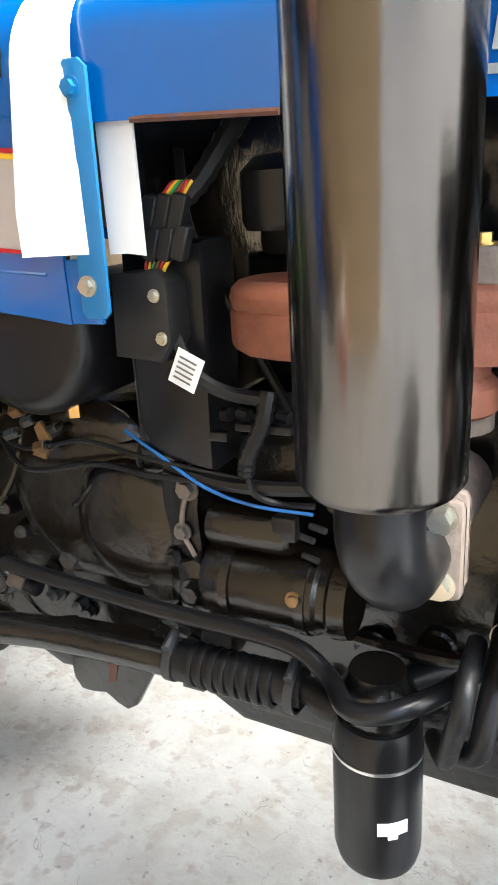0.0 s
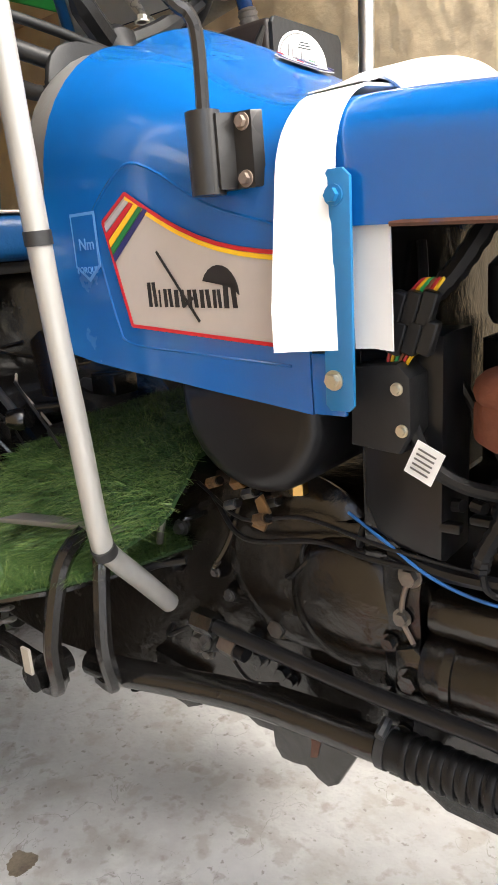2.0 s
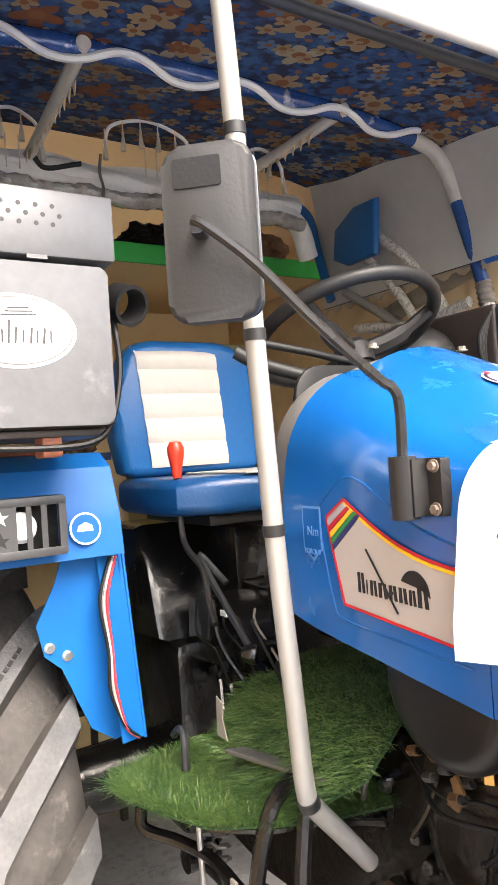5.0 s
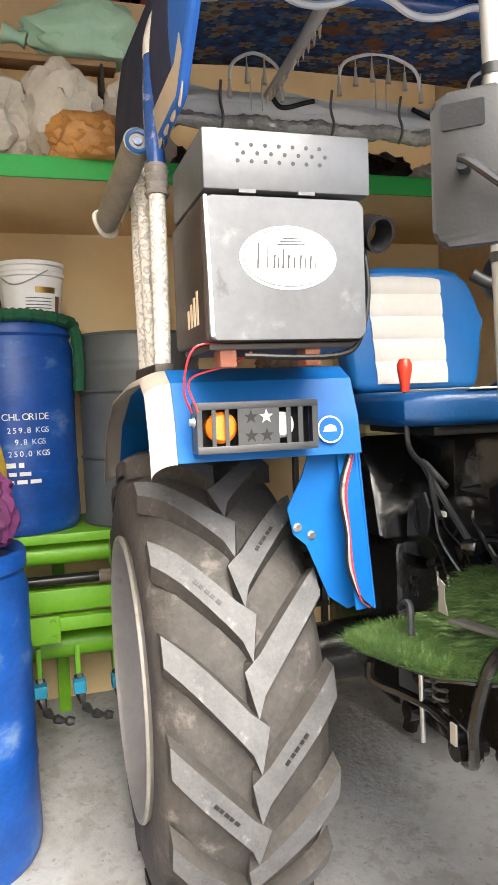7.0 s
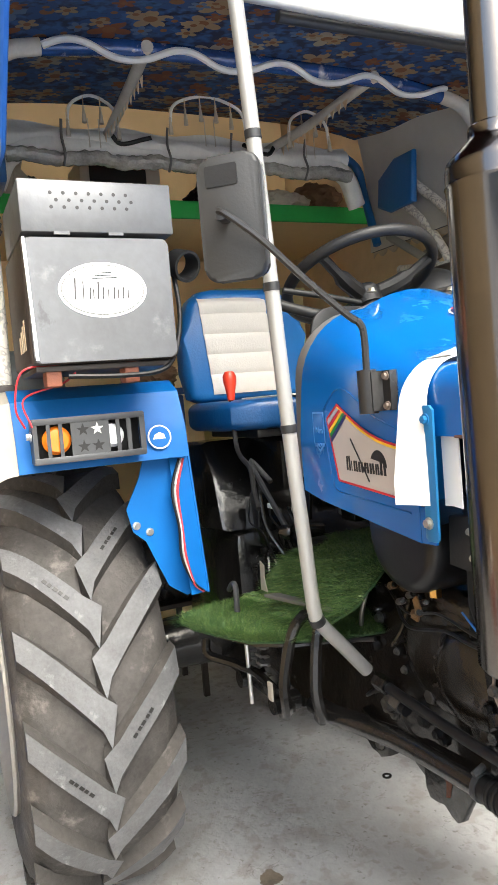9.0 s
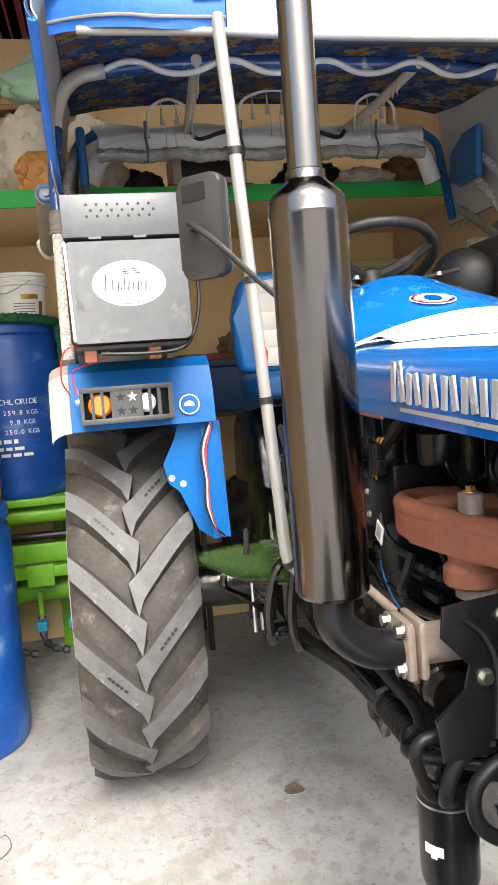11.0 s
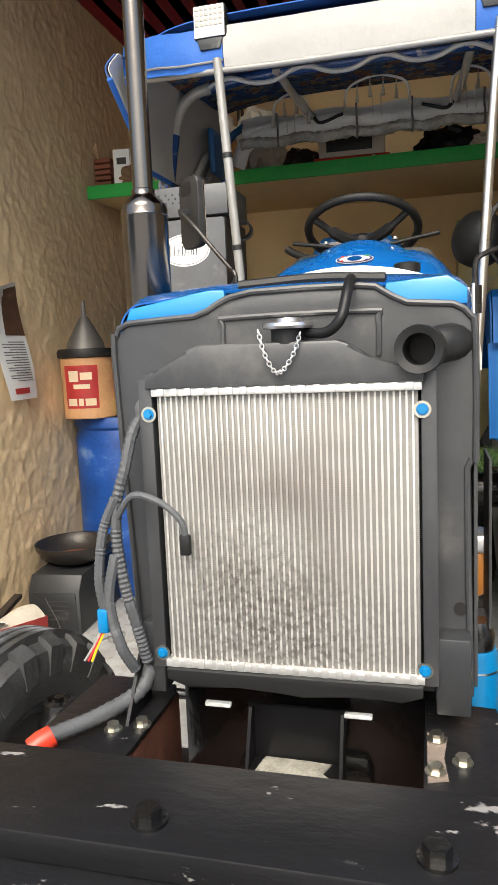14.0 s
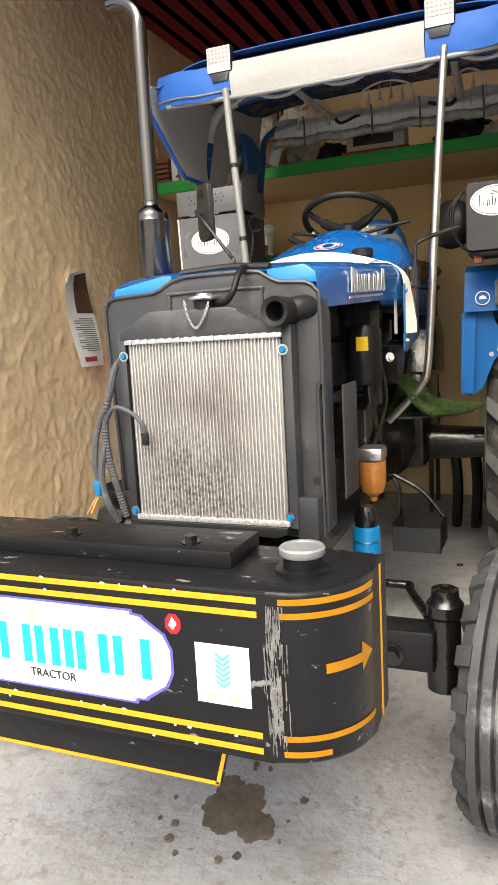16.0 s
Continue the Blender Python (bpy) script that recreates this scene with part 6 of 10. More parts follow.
part("hydraulic_pipe", tube(BM(), [(1.5, -0.19, 0.85), (1.6, -0.195, 0.84), (1.8, -0.2, 0.83), (2.0, -0.13, 0.83)], 0.009, 8), BLACKIRON, T)
stepped("mount_bracket", [(1.245, 0.79), (1.25, 0.69), (1.262, 0.672), (1.285, 0.672), (1.31, 0.685), (1.325, 0.665), (1.345, 0.658), (1.362, 0.67), (1.40, 0.74), (1.40, 0.80)], -0.252, -0.235, BLACKIRON, 0.004, "rusty stained black mounting bracket")
part("rust_patch", prism(BM(), [(1.30, 0.765), (1.325, 0.76), (1.338, 0.735), (1.33, 0.705), (1.318, 0.70), (1.322, 0.73)], "y", -0.2535, -0.252), DARKRUST, T)
stepped("oil_pan_bulge", [(1.07, 0.70), (1.09, 0.64), (1.14, 0.615), (1.2, 0.62), (1.235, 0.66), (1.24, 0.72)], -0.17, 0.12, BLACKIRON, 0.03)
stepped("lower_cover", [(0.95, 0.74), (0.95, 0.67), (0.99, 0.66), (1.02, 0.64), (1.05, 0.655), (1.07, 0.72)], -0.21, -0.12, BLACKIRON, 0.008)
# fuel tank underside and brackets under the cowl
part("fuel_tank", prism(BM(), [(1.165, 1.27)] + [(1.29 + 0.118 * math.cos(radians(a_)) * (1.05 if a_ < 270 else 0.93), 1.235 + 0.118 * math.sin(radians(a_))) for a_ in range(190, 351, 14)] + [(1.40, 1.27)], "y", -0.30, 0.30, 0.03, 4), BLACKGLOSS, T, "black pressed steel fuel tank")
part("drain_plug", rod(BM(), (1.325, -0.25, 1.135), (1.325, -0.25, 1.112), 0.013, n=6), BRASS, T)
stepped("firewall", [(1.425, 1.04), (1.43, 1.50), (1.47, 1.52), (1.475, 1.06)], -0.258, 0.258, BLACKIRON, 0.004)
part("relay_box", prism(BM(), [(1.445, 1.295), (1.50, 1.30), (1.515, 1.285), (1.515, 1.225), (1.50, 1.20), (1.44, 1.205)], "y", -0.306, -0.255, 0.006), PLASTICB, T, "black plastic relay box")
bolt("relay_bolt", (1.500, -0.306, 1.273), (0, -1, 0), 0.005, ZINC, T)
bolt("relay_bolt", (1.505, -0.306, 1.228), (0, -1, 0), 0.005, ZINC, T)
part("curved_cover", prism(BM(), [(1.43, 1.325), (1.43, 1.12), (1.445, 1.085), (1.475, 1.068), (1.53, 1.062), (1.535, 1.325)], "y", -0.264, -0.18, 0.01), BLACKGLOSS, T)
wl = part("engine_wiring", tube(BM(), [(1.58, -0.22, 1.46), (1.565, -0.25, 1.42), (1.545, -0.268, 1.385), (1.525, -0.278, 1.365)], 0.011, 8, 5, 0.002), HOSE, T, "black corrugated engine wiring loom")
for k in range(6):
    for r_ in range(2):
        part("connector", box(BM(), -0.008, 0.008, -0.007, 0.007, -0.018, 0.018, 0.002, 1, Matrix.Translation((1.492 + 0.017 * (k % 3) + 0.004 * r_, -0.283 - 0.009 * r_, 1.355 - 0.03 * (k // 3))) @ Matrix.Rotation(radians(18), 4, "Y")), PLASTICB, wl)
for k, m in enumerate((PINKWIRE, YELLOW, WIREGREEN, RUSTBROWN, PINKWIRE, YELLOW)):
    part("wire", tube(BM(), [(1.51 + 0.005 * k, -0.287, 1.372), (1.523 + 0.004 * k, -0.285, 1.383), (1.535, -0.275, 1.378)], 0.0022, 5), m, wl)
    part("wire", tube(BM(), [(1.484 + 0.006 * k, -0.287, 1.312), (1.482 + 0.004 * k, -0.287, 1.295), (1.495, -0.27, 1.275)], 0.0022, 5), m, wl)
part("conduit", tube(BM(), [(1.495, -0.275, 1.285), (1.505, -0.285, 1.235), (1.525, -0.285, 1.19), (1.56, -0.275, 1.165), (1.61, -0.262, 1.155)], 0.0085, 8), HOSE, wl)
part("conduit", tube(BM(), [(1.605, -0.262, 1.165), (1.60, -0.272, 1.13), (1.585, -0.28, 1.095), (1.578, -0.275, 1.07)], 0.009, 8, 6, 0.002), HOSE, wl)
part("conduit", tube(BM(), [(1.58, -0.275, 1.075), (1.585, -0.27, 1.045), (1.61, -0.255, 1.03), (1.65, -0.25, 1.03)], 0.004, 6), HOSE, wl)
bm = box(BM(), -0.017, 0.017, -0.001, 0.001, -0.02, 0.02, m=Matrix.Translation((1.525, -0.296, 1.192)) @ Matrix.Rotation(radians(25), 4, "Y"))
tag = part("paper_tag", bm, PAPER, wl, "white paper tag on the wiring")
for k in range(5):
    part("print_bar", box(BM(), -0.012, 0.010, -0.0004, 0.0004, -0.001, 0.001, m=Matrix.Translation((1.525 + 0.0025 * (k - 2), -0.2975, 1.192 + 0.0055 * (k - 2))) @ Matrix.Rotation(radians(25), 4, "Y")), GREYP, tag)
part("blue_wire", tube(BM(), [(1.40, -0.25, 1.098), (1.46, -0.265, 1.075), (1.52, -0.27, 1.045), (1.58, -0.265, 1.028), (1.65, -0.255, 1.022)], 0.0022, 6), WIREBLUE, T, "thin blue wire")
part("red_wire", tube(BM(), [(1.14, -0.16, 1.10), (1.18, -0.18, 1.105), (1.21, -0.2, 1.11)], 0.0025, 6), PINKWIRE, T)
part("breather_pipe", tube(BM(), [(1.20, -0.21, 1.10), (1.19, -0.22, 1.05), (1.17, -0.225, 1.0), (1.15, -0.24, 0.96)], 0.005, 6), BLACKIRON, T)
# reddish brown intake casting
mfd = part("intake_casting", prism(BM(), [(1.558, -0.225), (1.565, -0.262), (1.59, -0.288), (1.63, -0.302), (1.69, -0.302), (1.76, -0.29), (1.86, -0.27), (1.94, -0.25), (1.97, -0.20), (1.93, -0.13), (1.6, -0.13), (1.565, -0.175)], "z", 1.206, 1.262, 0.014, 4), RUSTBROWN, T, "reddish brown cast intake manifold")
rim_ = [(1.60, -0.15, 1.262), (1.575, -0.19, 1.264), (1.574, -0.235, 1.265), (1.595, -0.27, 1.265), (1.64, -0.286, 1.265), (1.70, -0.284, 1.264), (1.78, -0.268, 1.262), (1.87, -0.25, 1.262), (1.94, -0.22, 1.262), (1.945, -0.16, 1.262)]
part("raised_rim", tube(BM(), rim_, 0.0185, 12, 5), RUSTBROWN, mfd)
part("bridge", tube(BM(), [(1.68, -0.275, 1.266), (1.70, -0.22, 1.272), (1.72, -0.15, 1.268)], 0.017, 10), RUSTBROWN, mfd)
part("neck", spin(BM(), [(0.044, 1.15), (0.05, 1.155), (0.05, 1.18), (0.041, 1.19), (0.043, 1.22)], (1.79, -0.235, 0), n=24), RUSTBROWN, mfd)
part("port_stub", spin(BM(), [(0, 1.13), (0.045, 1.13), (0.045, 1.155), (0.036, 1.16), (0.038, 1.225), (0, 1.225)], (1.79, -0.22, 0), n=20), CASTGREY, mfd)
part("capped_boss", prism(BM(), rrect(1.795, 1.845, -0.265, -0.235, 0.012), "z", 1.275, 1.312, 0.004), CASTGREY, mfd)
bolt("boss_bolt", (1.82, -0.25, 1.312), (0, 0, 1), 0.009, GOLD, mfd)
for x in (1.66, 1.84, 2.02):
    bolt("cover_nut", (x, -0.03, 1.475), (0, 0, 1), 0.012, WORNSTEEL, T)
part("water_pipe", tube(BM(), [(1.70, -0.12, 1.27), (1.69, -0.12, 1.34), (1.66, -0.10, 1.38), (1.6, -0.05, 1.39)], 0.024, 12), HOSE, T)
for x in (1.62, 1.78, 1.92, 2.06):
    part("injector", spin(BM(), [(0, 1.29), (0.018, 1.29), (0.018, 1.33), (0.011, 1.335), (0.011, 1.37), (0.005, 1.375), (0, 1.375)], (x, -0.11, 0), n=12), BLACKIRON, T)
    part("injector_pipe", tube(BM(), [(x, -0.11, 1.37), (x, -0.15, 1.385), (x + 0.02, -0.2, 1.34), (x + 0.03, -0.15, 1.25)], 0.0045, 6), BLACKIRON, T)
# bracket plate with pressed rib, filters, alternator
part("exhaust_bracket", prism(BM(), [(-0.335, 1.15), (-0.22, 1.16), (-0.19, 1.12), (-0.19, 0.93), (-0.26, 0.90), (-0.345, 0.90), (-0.355, 0.97), (-0.30, 1.01), (-0.29, 1.05), (-0.34, 1.10)], "x", 1.868, 1.876, 0.003), BLACKGLOSS, T, "black pressed steel bracket plate")
for y, z in ((-0.235, 1.125), (-0.27, 1.03)):
    bolt("plate_bolt", (1.876, y, z), (1, 0, 0), 0.010, ZINC, T)
part("plate_rib", tube(BM(), [(1.878, -0.30, 1.13), (1.88, -0.27, 1.10), (1.88, -0.25, 1.04), (1.878, -0.255, 0.93)], 0.008, 8), BLACKGLOSS, T)


def oil_filter(x, y, z0, z1, r, mat=BLACKGLOSS, label="glossy black spin-on oil filter"):
    k = part("oil_filter", spin(BM(), [(0, z0), (r * 0.75, z0), (r * 0.94, z0 + 0.006), (r, z0 + 0.02), (r, z1 - 0.035), (r * 0.97, z1 - 0.03), (r * 0.97, z1 - 0.01), (r * 0.9, z1), (0, z1)], (x, y, 0), n=36), mat, T, label)
    part("silver_ring", spin(BM(), [(r + 0.0002, z1 - 0.045), (r + 0.0014, z1 - 0.045), (r + 0.0014, z1 - 0.041), (r + 0.0002, z1 - 0.041)], (x, y, 0), n=36, close=True), STEEL, k)
    part("filter_head", spin(BM(), [(0, z1), (r * 0.8, z1), (r * 0.85, z1 + 0.03), (r * 0.6, z1 + 0.06), (0, z1 + 0.06)], (x, y, 0), n=20), BLACKIRON, k)
    bm = BM()
    rr = r + 0.001
    for a in (-0.25, 0.0, 0.25):
        aa = radians(-55) + a * 0.9
        c = Vector((x + rr * math.cos(aa), y + rr * math.sin(aa), (z0 + z1) / 2 - 0.02))
        box(bm, -0.0006, 0.0006, -0.006, 0.006, -0.012 + 0.006 * abs(a) * 4, 0.012, 0, 1, Matrix.Translation(c) @ Matrix.Rotation(aa, 4, "Z"))
    part("white_mark", bm, PAPER, k)
    return k


oil_filter(1.731, -0.277, 0.588, 0.795, 0.053)
oil_filter(2.02, -0.27, 0.44, 0.67, 0.05)
oil_filter(2.08, 0.33, 0.60, 0.76, 0.042, FILTERBLUE, "blue fuel filter canister")
bw = part("fuel_bowl", spin(BM(), [(0, 0.80), (0.012, 0.80), (0.015, 0.815), (0.035, 0.83), (0.043, 0.86), (0.043, 0.93), (0, 0.93)], (1.93, 0.32, 0), n=24), BROWNOIL, T, "amber sediment bowl")
part("bowl_head", box(BM(), 1.885, 1.975, 0.28, 0.36, 0.93, 0.975, 0.012), STEEL, bw)
for k, (c, r, d) in enumerate((((2.03, -0.225, 1.03), 0.07, (1, -0.15, 0)), )):
    al = part("alternator", spin(BM(), [(0, -0.07), (r * 0.7, -0.07), (r, -0.055), (r, -0.02), (r * 0.94, -0.015), (r * 0.94, 0.015), (r, 0.02), (r, 0.05), (r * 0.75, 0.075), (r * 0.3, 0.08), (0, 0.08)], c, d, 32), ALTGREY, T, "dusty grey alternator with cooling slots")
    part("pulley", spin(BM(), [(0, 0.08), (0.045, 0.08), (0.03, 0.092), (0.045, 0.104), (0.02, 0.108), (0, 0.108)], c, d, 28), BLACKIRON, al)
    d0 = Vector(d).normalized()
    u, v = basis(d0)
    for j in range(14):
        a = 2 * math.pi * j / 14
        dd = u * math.cos(a) + v * math.sin(a)
        part("fin", rod(BM(), Vector(c) + d0 * 0.055 + dd * 0.03, Vector(c) + d0 * 0.05 + dd * r * 0.95, 0.006, 0.009, 6), WORNSTEEL, al)
part("coolant_hose", tube(BM(), [(1.84, -0.30, 0.93), (1.84, -0.361, 0.925), (1.838, -0.377, 0.90), (1.83, -0.366, 0.86), (1.82, -0.345, 0.815), (1.80, -0.30, 0.80)], 0.0105, 10), HOSE, T)
part("coolant_hose", tube(BM(), [(1.86, -0.15, 0.93), (1.86, -0.226, 0.927), (1.862, -0.288, 0.912), (1.858, -0.321, 0.878), (1.85, -0.335, 0.825), (1.82, -0.31, 0.80)], 0.0125, 12), HOSE, T)
part("coolant_hose", tube(BM(), [(1.90, -0.15, 0.922), (1.90, -0.23, 0.912), (1.90, -0.28, 0.894), (1.90, -0.31, 0.861), (1.90, -0.306, 0.811), (1.90, -0.263, 0.774), (1.91, -0.178, 0.767), (1.92, -0.10, 0.77)], 0.0125, 12), HOSE, T)
for x_, y_, z_ in ((1.90, -0.245, 0.769), (1.862, -0.262, 0.918)):
    part("hose_clamp", spin(BM(), [(0.013, -0.005), (0.0148, -0.005), (0.0148, 0.005), (0.013, 0.005)], (x_, y_, z_), (0, 1, -0.3), 18, close=True), STEEL, T, "bright steel hose clamp")
part("top_hose", tube(BM(), [(1.95, -0.22, 1.13), (2.0, -0.24, 1.16), (2.06, -0.23, 1.14), (2.1, -0.2, 1.09)], 0.018, 10), HOSE, T)
part("fan_shroud", spin(BM(), [(0.20, 2.31), (0.21, 2.31), (0.215, 2.39), (0.205, 2.39)], (0, 0.0, 1.08), (1, 0, 0), 40, close=True), PLASTICB, T)
# left side gear seen past the radiator
part("air_cleaner", spin(BM(), [(0, 1.16), (0.055, 1.16), (0.06, 1.17), (0.06, 1.33), (0.05, 1.35), (0, 1.35)], (1.80, 0.27, 0), n=28), BLACKGLOSS, T, "black air cleaner canister")
part("yellow_label", box(BM(), 1.85, 1.862, 0.262, 0.30, 1.27, 1.315, 0.001), YELLOW, T)
part("fuel_pump", prism(BM(), [(1.62, 0.92), (1.62, 1.06), (1.72, 1.10), (1.86, 1.08), (1.86, 0.92)], "y", 0.18, 0.29, 0.012), BLACKIRON, T)
part("left_pipe", tube(BM(), [(1.75, 0.27, 1.18), (1.75, 0.28, 1.06), (1.72, 0.29, 0.96)], 0.018, 10), BLACKIRON, T)
part("left_link", tube(BM(), [(1.5, 0.26, 1.24), (1.6, 0.3, 1.10), (1.7, 0.3, 1.02), (1.85, 0.3, 0.95)], 0.009, 8), BLACKIRON, T)
bolt("white_knob", (1.513, 0.30, 1.233), (0.6, 0.6, 0), 0.012, PAPER, T)

# small fittings along the engine's and gearbox's near side
rs_ = random.Random(21)
hb = None
for k in range(18):
    x, z = rs_.uniform(0.96, 1.43), rs_.uniform(0.76, 1.09)
    r = rs_.uniform(0.006, 0.012)
    bm = BM()
    rod(bm, (0, 0, 0), (0, -r * 1.3, 0), r, n=6)
    rod(bm, (0, 0.001, 0), (0, -r * 0.35, 0), r * 1.5, n=14)
    o = part("housing_bolt", bm, BLACKIRON if k % 3 else WORNSTEEL, T)
    o.matrix_basis = pose(x, -0.19 - 0.004 * (k % 3), z)
for k in range(5):
    x, z = rs_.uniform(0.98, 1.4), rs_.uniform(0.80, 1.06)
    part("cast_rib", box(BM(), x, x + rs_.uniform(0.02, 0.09), -0.205, -0.185, z, z + rs_.uniform(0.008, 0.03), 0.004), BROWNIRON, T)
for k in range(6):
    x, z = rs_.uniform(0.95, 1.4), rs_.uniform(0.78, 1.05)
    dx, dz = rs_.uniform(-0.12, 0.14), rs_.uniform(-0.12, 0.08)
    part("small_pipe", tube(BM(), [(x, -0.20, z), (x + dx * 0.3, -0.235, z + dz * 0.2), (x + dx * 0.7, -0.235, z + dz * 0.8), (x + dx, -0.20, z + dz)], rs_.uniform(0.003, 0.007), 8), HOSE if k % 2 else BLACKIRON, T)
for k in range(12):
    x, z = rs_.uniform(1.5, 2.25), rs_.uniform(0.68, 1.08)
    part("block_boss", rod(BM(), (x, -0.155, z), (x, -0.185, z), rs_.uniform(0.012, 0.03), n=16), BLACKIRON, T)
for k in range(8):
    x = 1.52 + 0.085 * k
    part("core_plug", spin(BM(), [(0, 0), (0.02, 0), (0.024, -0.006), (0.02, -0.01), (0, -0.006)], (x, -0.16, 0.80 + 0.02 * (k % 2)), (0, 1, 0), 18), BROWNIRON, T)
    bolt("sump_bolt", (x, -0.152, 0.675), (0, -1, 0), 0.008, BLACKIRON, T)
part("dark_loom", tube(BM(), [(1.48, -0.2, 1.42), (1.5, -0.22, 1.33), (1.55, -0.20, 1.22), (1.6, -0.19, 1.12)], 0.006, 8), HOSE, T)
part("head_cover_plate", box(BM(), 1.56, 1.68, -0.175, -0.15, 1.30, 1.40, 0.012), BLACKGLOSS, T)
part("vacuum_canister", spin(BM(), [(0, 0), (0.04, 0), (0.045, 0.01), (0.045, 0.06), (0.03, 0.075), (0, 0.08)], (1.60, -0.19, 1.33), (0, 0, 1), 24), BLACKGLOSS, T)
part("tool_tray", box(BM(), 0.82, 1.06, 0.21, 0.41, 0.36, 0.368), BLACKGLOSS, T, "black folded steel tray under the step")
for s in (-1, 1):
    part("tray_side", prism(BM(), [(0.82, 0.36), (1.06, 0.36), (1.06, 0.49), (0.82, 0.49)], "y", 0.31 + 0.10 * s - 0.003, 0.31 + 0.10 * s + 0.003), BLACKGLOSS, T)
    part("tray_hanger", tube(BM(), [(0.9, 0.31 + 0.10 * s, 0.48), (0.9, 0.26 + 0.05 * s, 0.6), (0.9, 0.17, 0.68)], 0.01, 8), BLACKIRON, T)
part("tray_end", prism(BM(), [(0.21, 0.36), (0.41, 0.36), (0.41, 0.47), (0.21, 0.47)], "x", 1.056, 1.062), DARKGREY, T)

# ---- fenders and what is on them ----
def fender(s):
    """Arched guard over the rear tyre: top skin, rolled outer edge, front skirt."""
    def skin(u, v):
        y = (0.475 + 0.452 * v) * s
        pts = [(0.59, 1.392), (0.575, 1.48), (0.535, 1.575), (0.47, 1.608), (0.2, 1.60), (-0.2, 1.56), (-0.5, 1.45), (-0.68, 1.25)]
        k = u * (len(pts) - 1)
        i = min(int(k), len(pts) - 2)
        x, z = Vector(pts[i]).lerp(Vector(pts[i + 1]), k - i)
        return Vector((x, y, z))
    fd = part("fender", sheet(BM(), skin, 28, 8, 0.004), BLUE2, T, "blue steel rear fender")
    part("rolled_edge", sheet(BM(), lambda u, v: Vector((skin(u, 1).x + 0.004 * v, (0.928 + 0.062 * math.sin(v * 1.5)) * s, skin(u, 1).z - 0.03 * (1 - math.cos(v * 1.57)) - 0.002)), 28, 6, 0.004), FENDLINER, fd, "beige painted rolled outer edge")
    part("inner_skirt", prism(BM(), [(0.545, 1.395), (0.60, 1.012), (0.55, 1.0), (0.46, 1.1), (0.42, 1.3), (0.30, 1.42), (0.0, 1.48), (0.0, 1.585), (0.46, 1.60), (0.53, 1.50)], "y", 0.468 * s, 0.474 * s), BLUE2, fd)
    part("skirt_fold", sheet(BM(), lambda u, v: Vector((0.54 + 0.07 * (1 - u) + 0.012 * v, (0.462 + 0.062 * v * (0.85 + 0.15 * u)) * s, 1.015 + 0.375 * u)), 8, 3, 0.003), BLUE2, fd)
    part("fold_lip", tube(BM(), [(0.611, 0.462 * s, 1.012), (0.575, 0.462 * s, 1.2), (0.541, 0.462 * s, 1.39)], 0.004, 6), BLUE2, fd)
    part("support_bracket", prism(BM(), [(0.59 * s, 1.40), (0.476 * s, 1.40), (0.476 * s, 1.0), (0.50 * s, 0.994), (0.55 * s, 1.03), (0.605 * s, 1.165), (0.638 * s, 1.195), (0.652 * s, 1.26), (0.61 * s, 1.34)], "x", 0.530, 0.536), BLUE2, fd)
    for y_, z in ((0.592, 1.19), (0.628, 1.212)):
        bolt("skirt_bolt", (0.535, y_ * s, z), (1, 0, 0), 0.008, STEEL, fd)
    lg = part("fender_badge", spin(BM(), [(0, 0), (0.033, 0), (0.033, 0.0012), (0, 0.0012)], (0.591, 0.556 * s, 1.452), (0.99, 0, 0.14), 28), PAPER, fd, "small round white and blue emblem")
    part("emblem_field", spin(BM(), [(0, 0.0012), (0.029, 0.0012), (0.029, 0.002), (0, 0.002)], (0.591, 0.556 * s, 1.452), (0.99, 0, 0.14), 28), BLUE2, lg)
    part("emblem_stroke", prism(BM(), [(0.54 * s, 1.447), (0.575 * s, 1.447), (0.57 * s, 1.459), (0.556 * s, 1.465), (0.543 * s, 1.459)], "x", 0.592, 0.5945), PAPER, lg)
    return fd


FENDLINER = material("beige_fender_edge", (0.33, 0.30, 0.26), 0.5, 0, 0.12, 6, 0.06, 60, dust=(0.3, 0.25, 0.19), dustamt=0.0, dscale=8)
fender(-1)
fender(1)


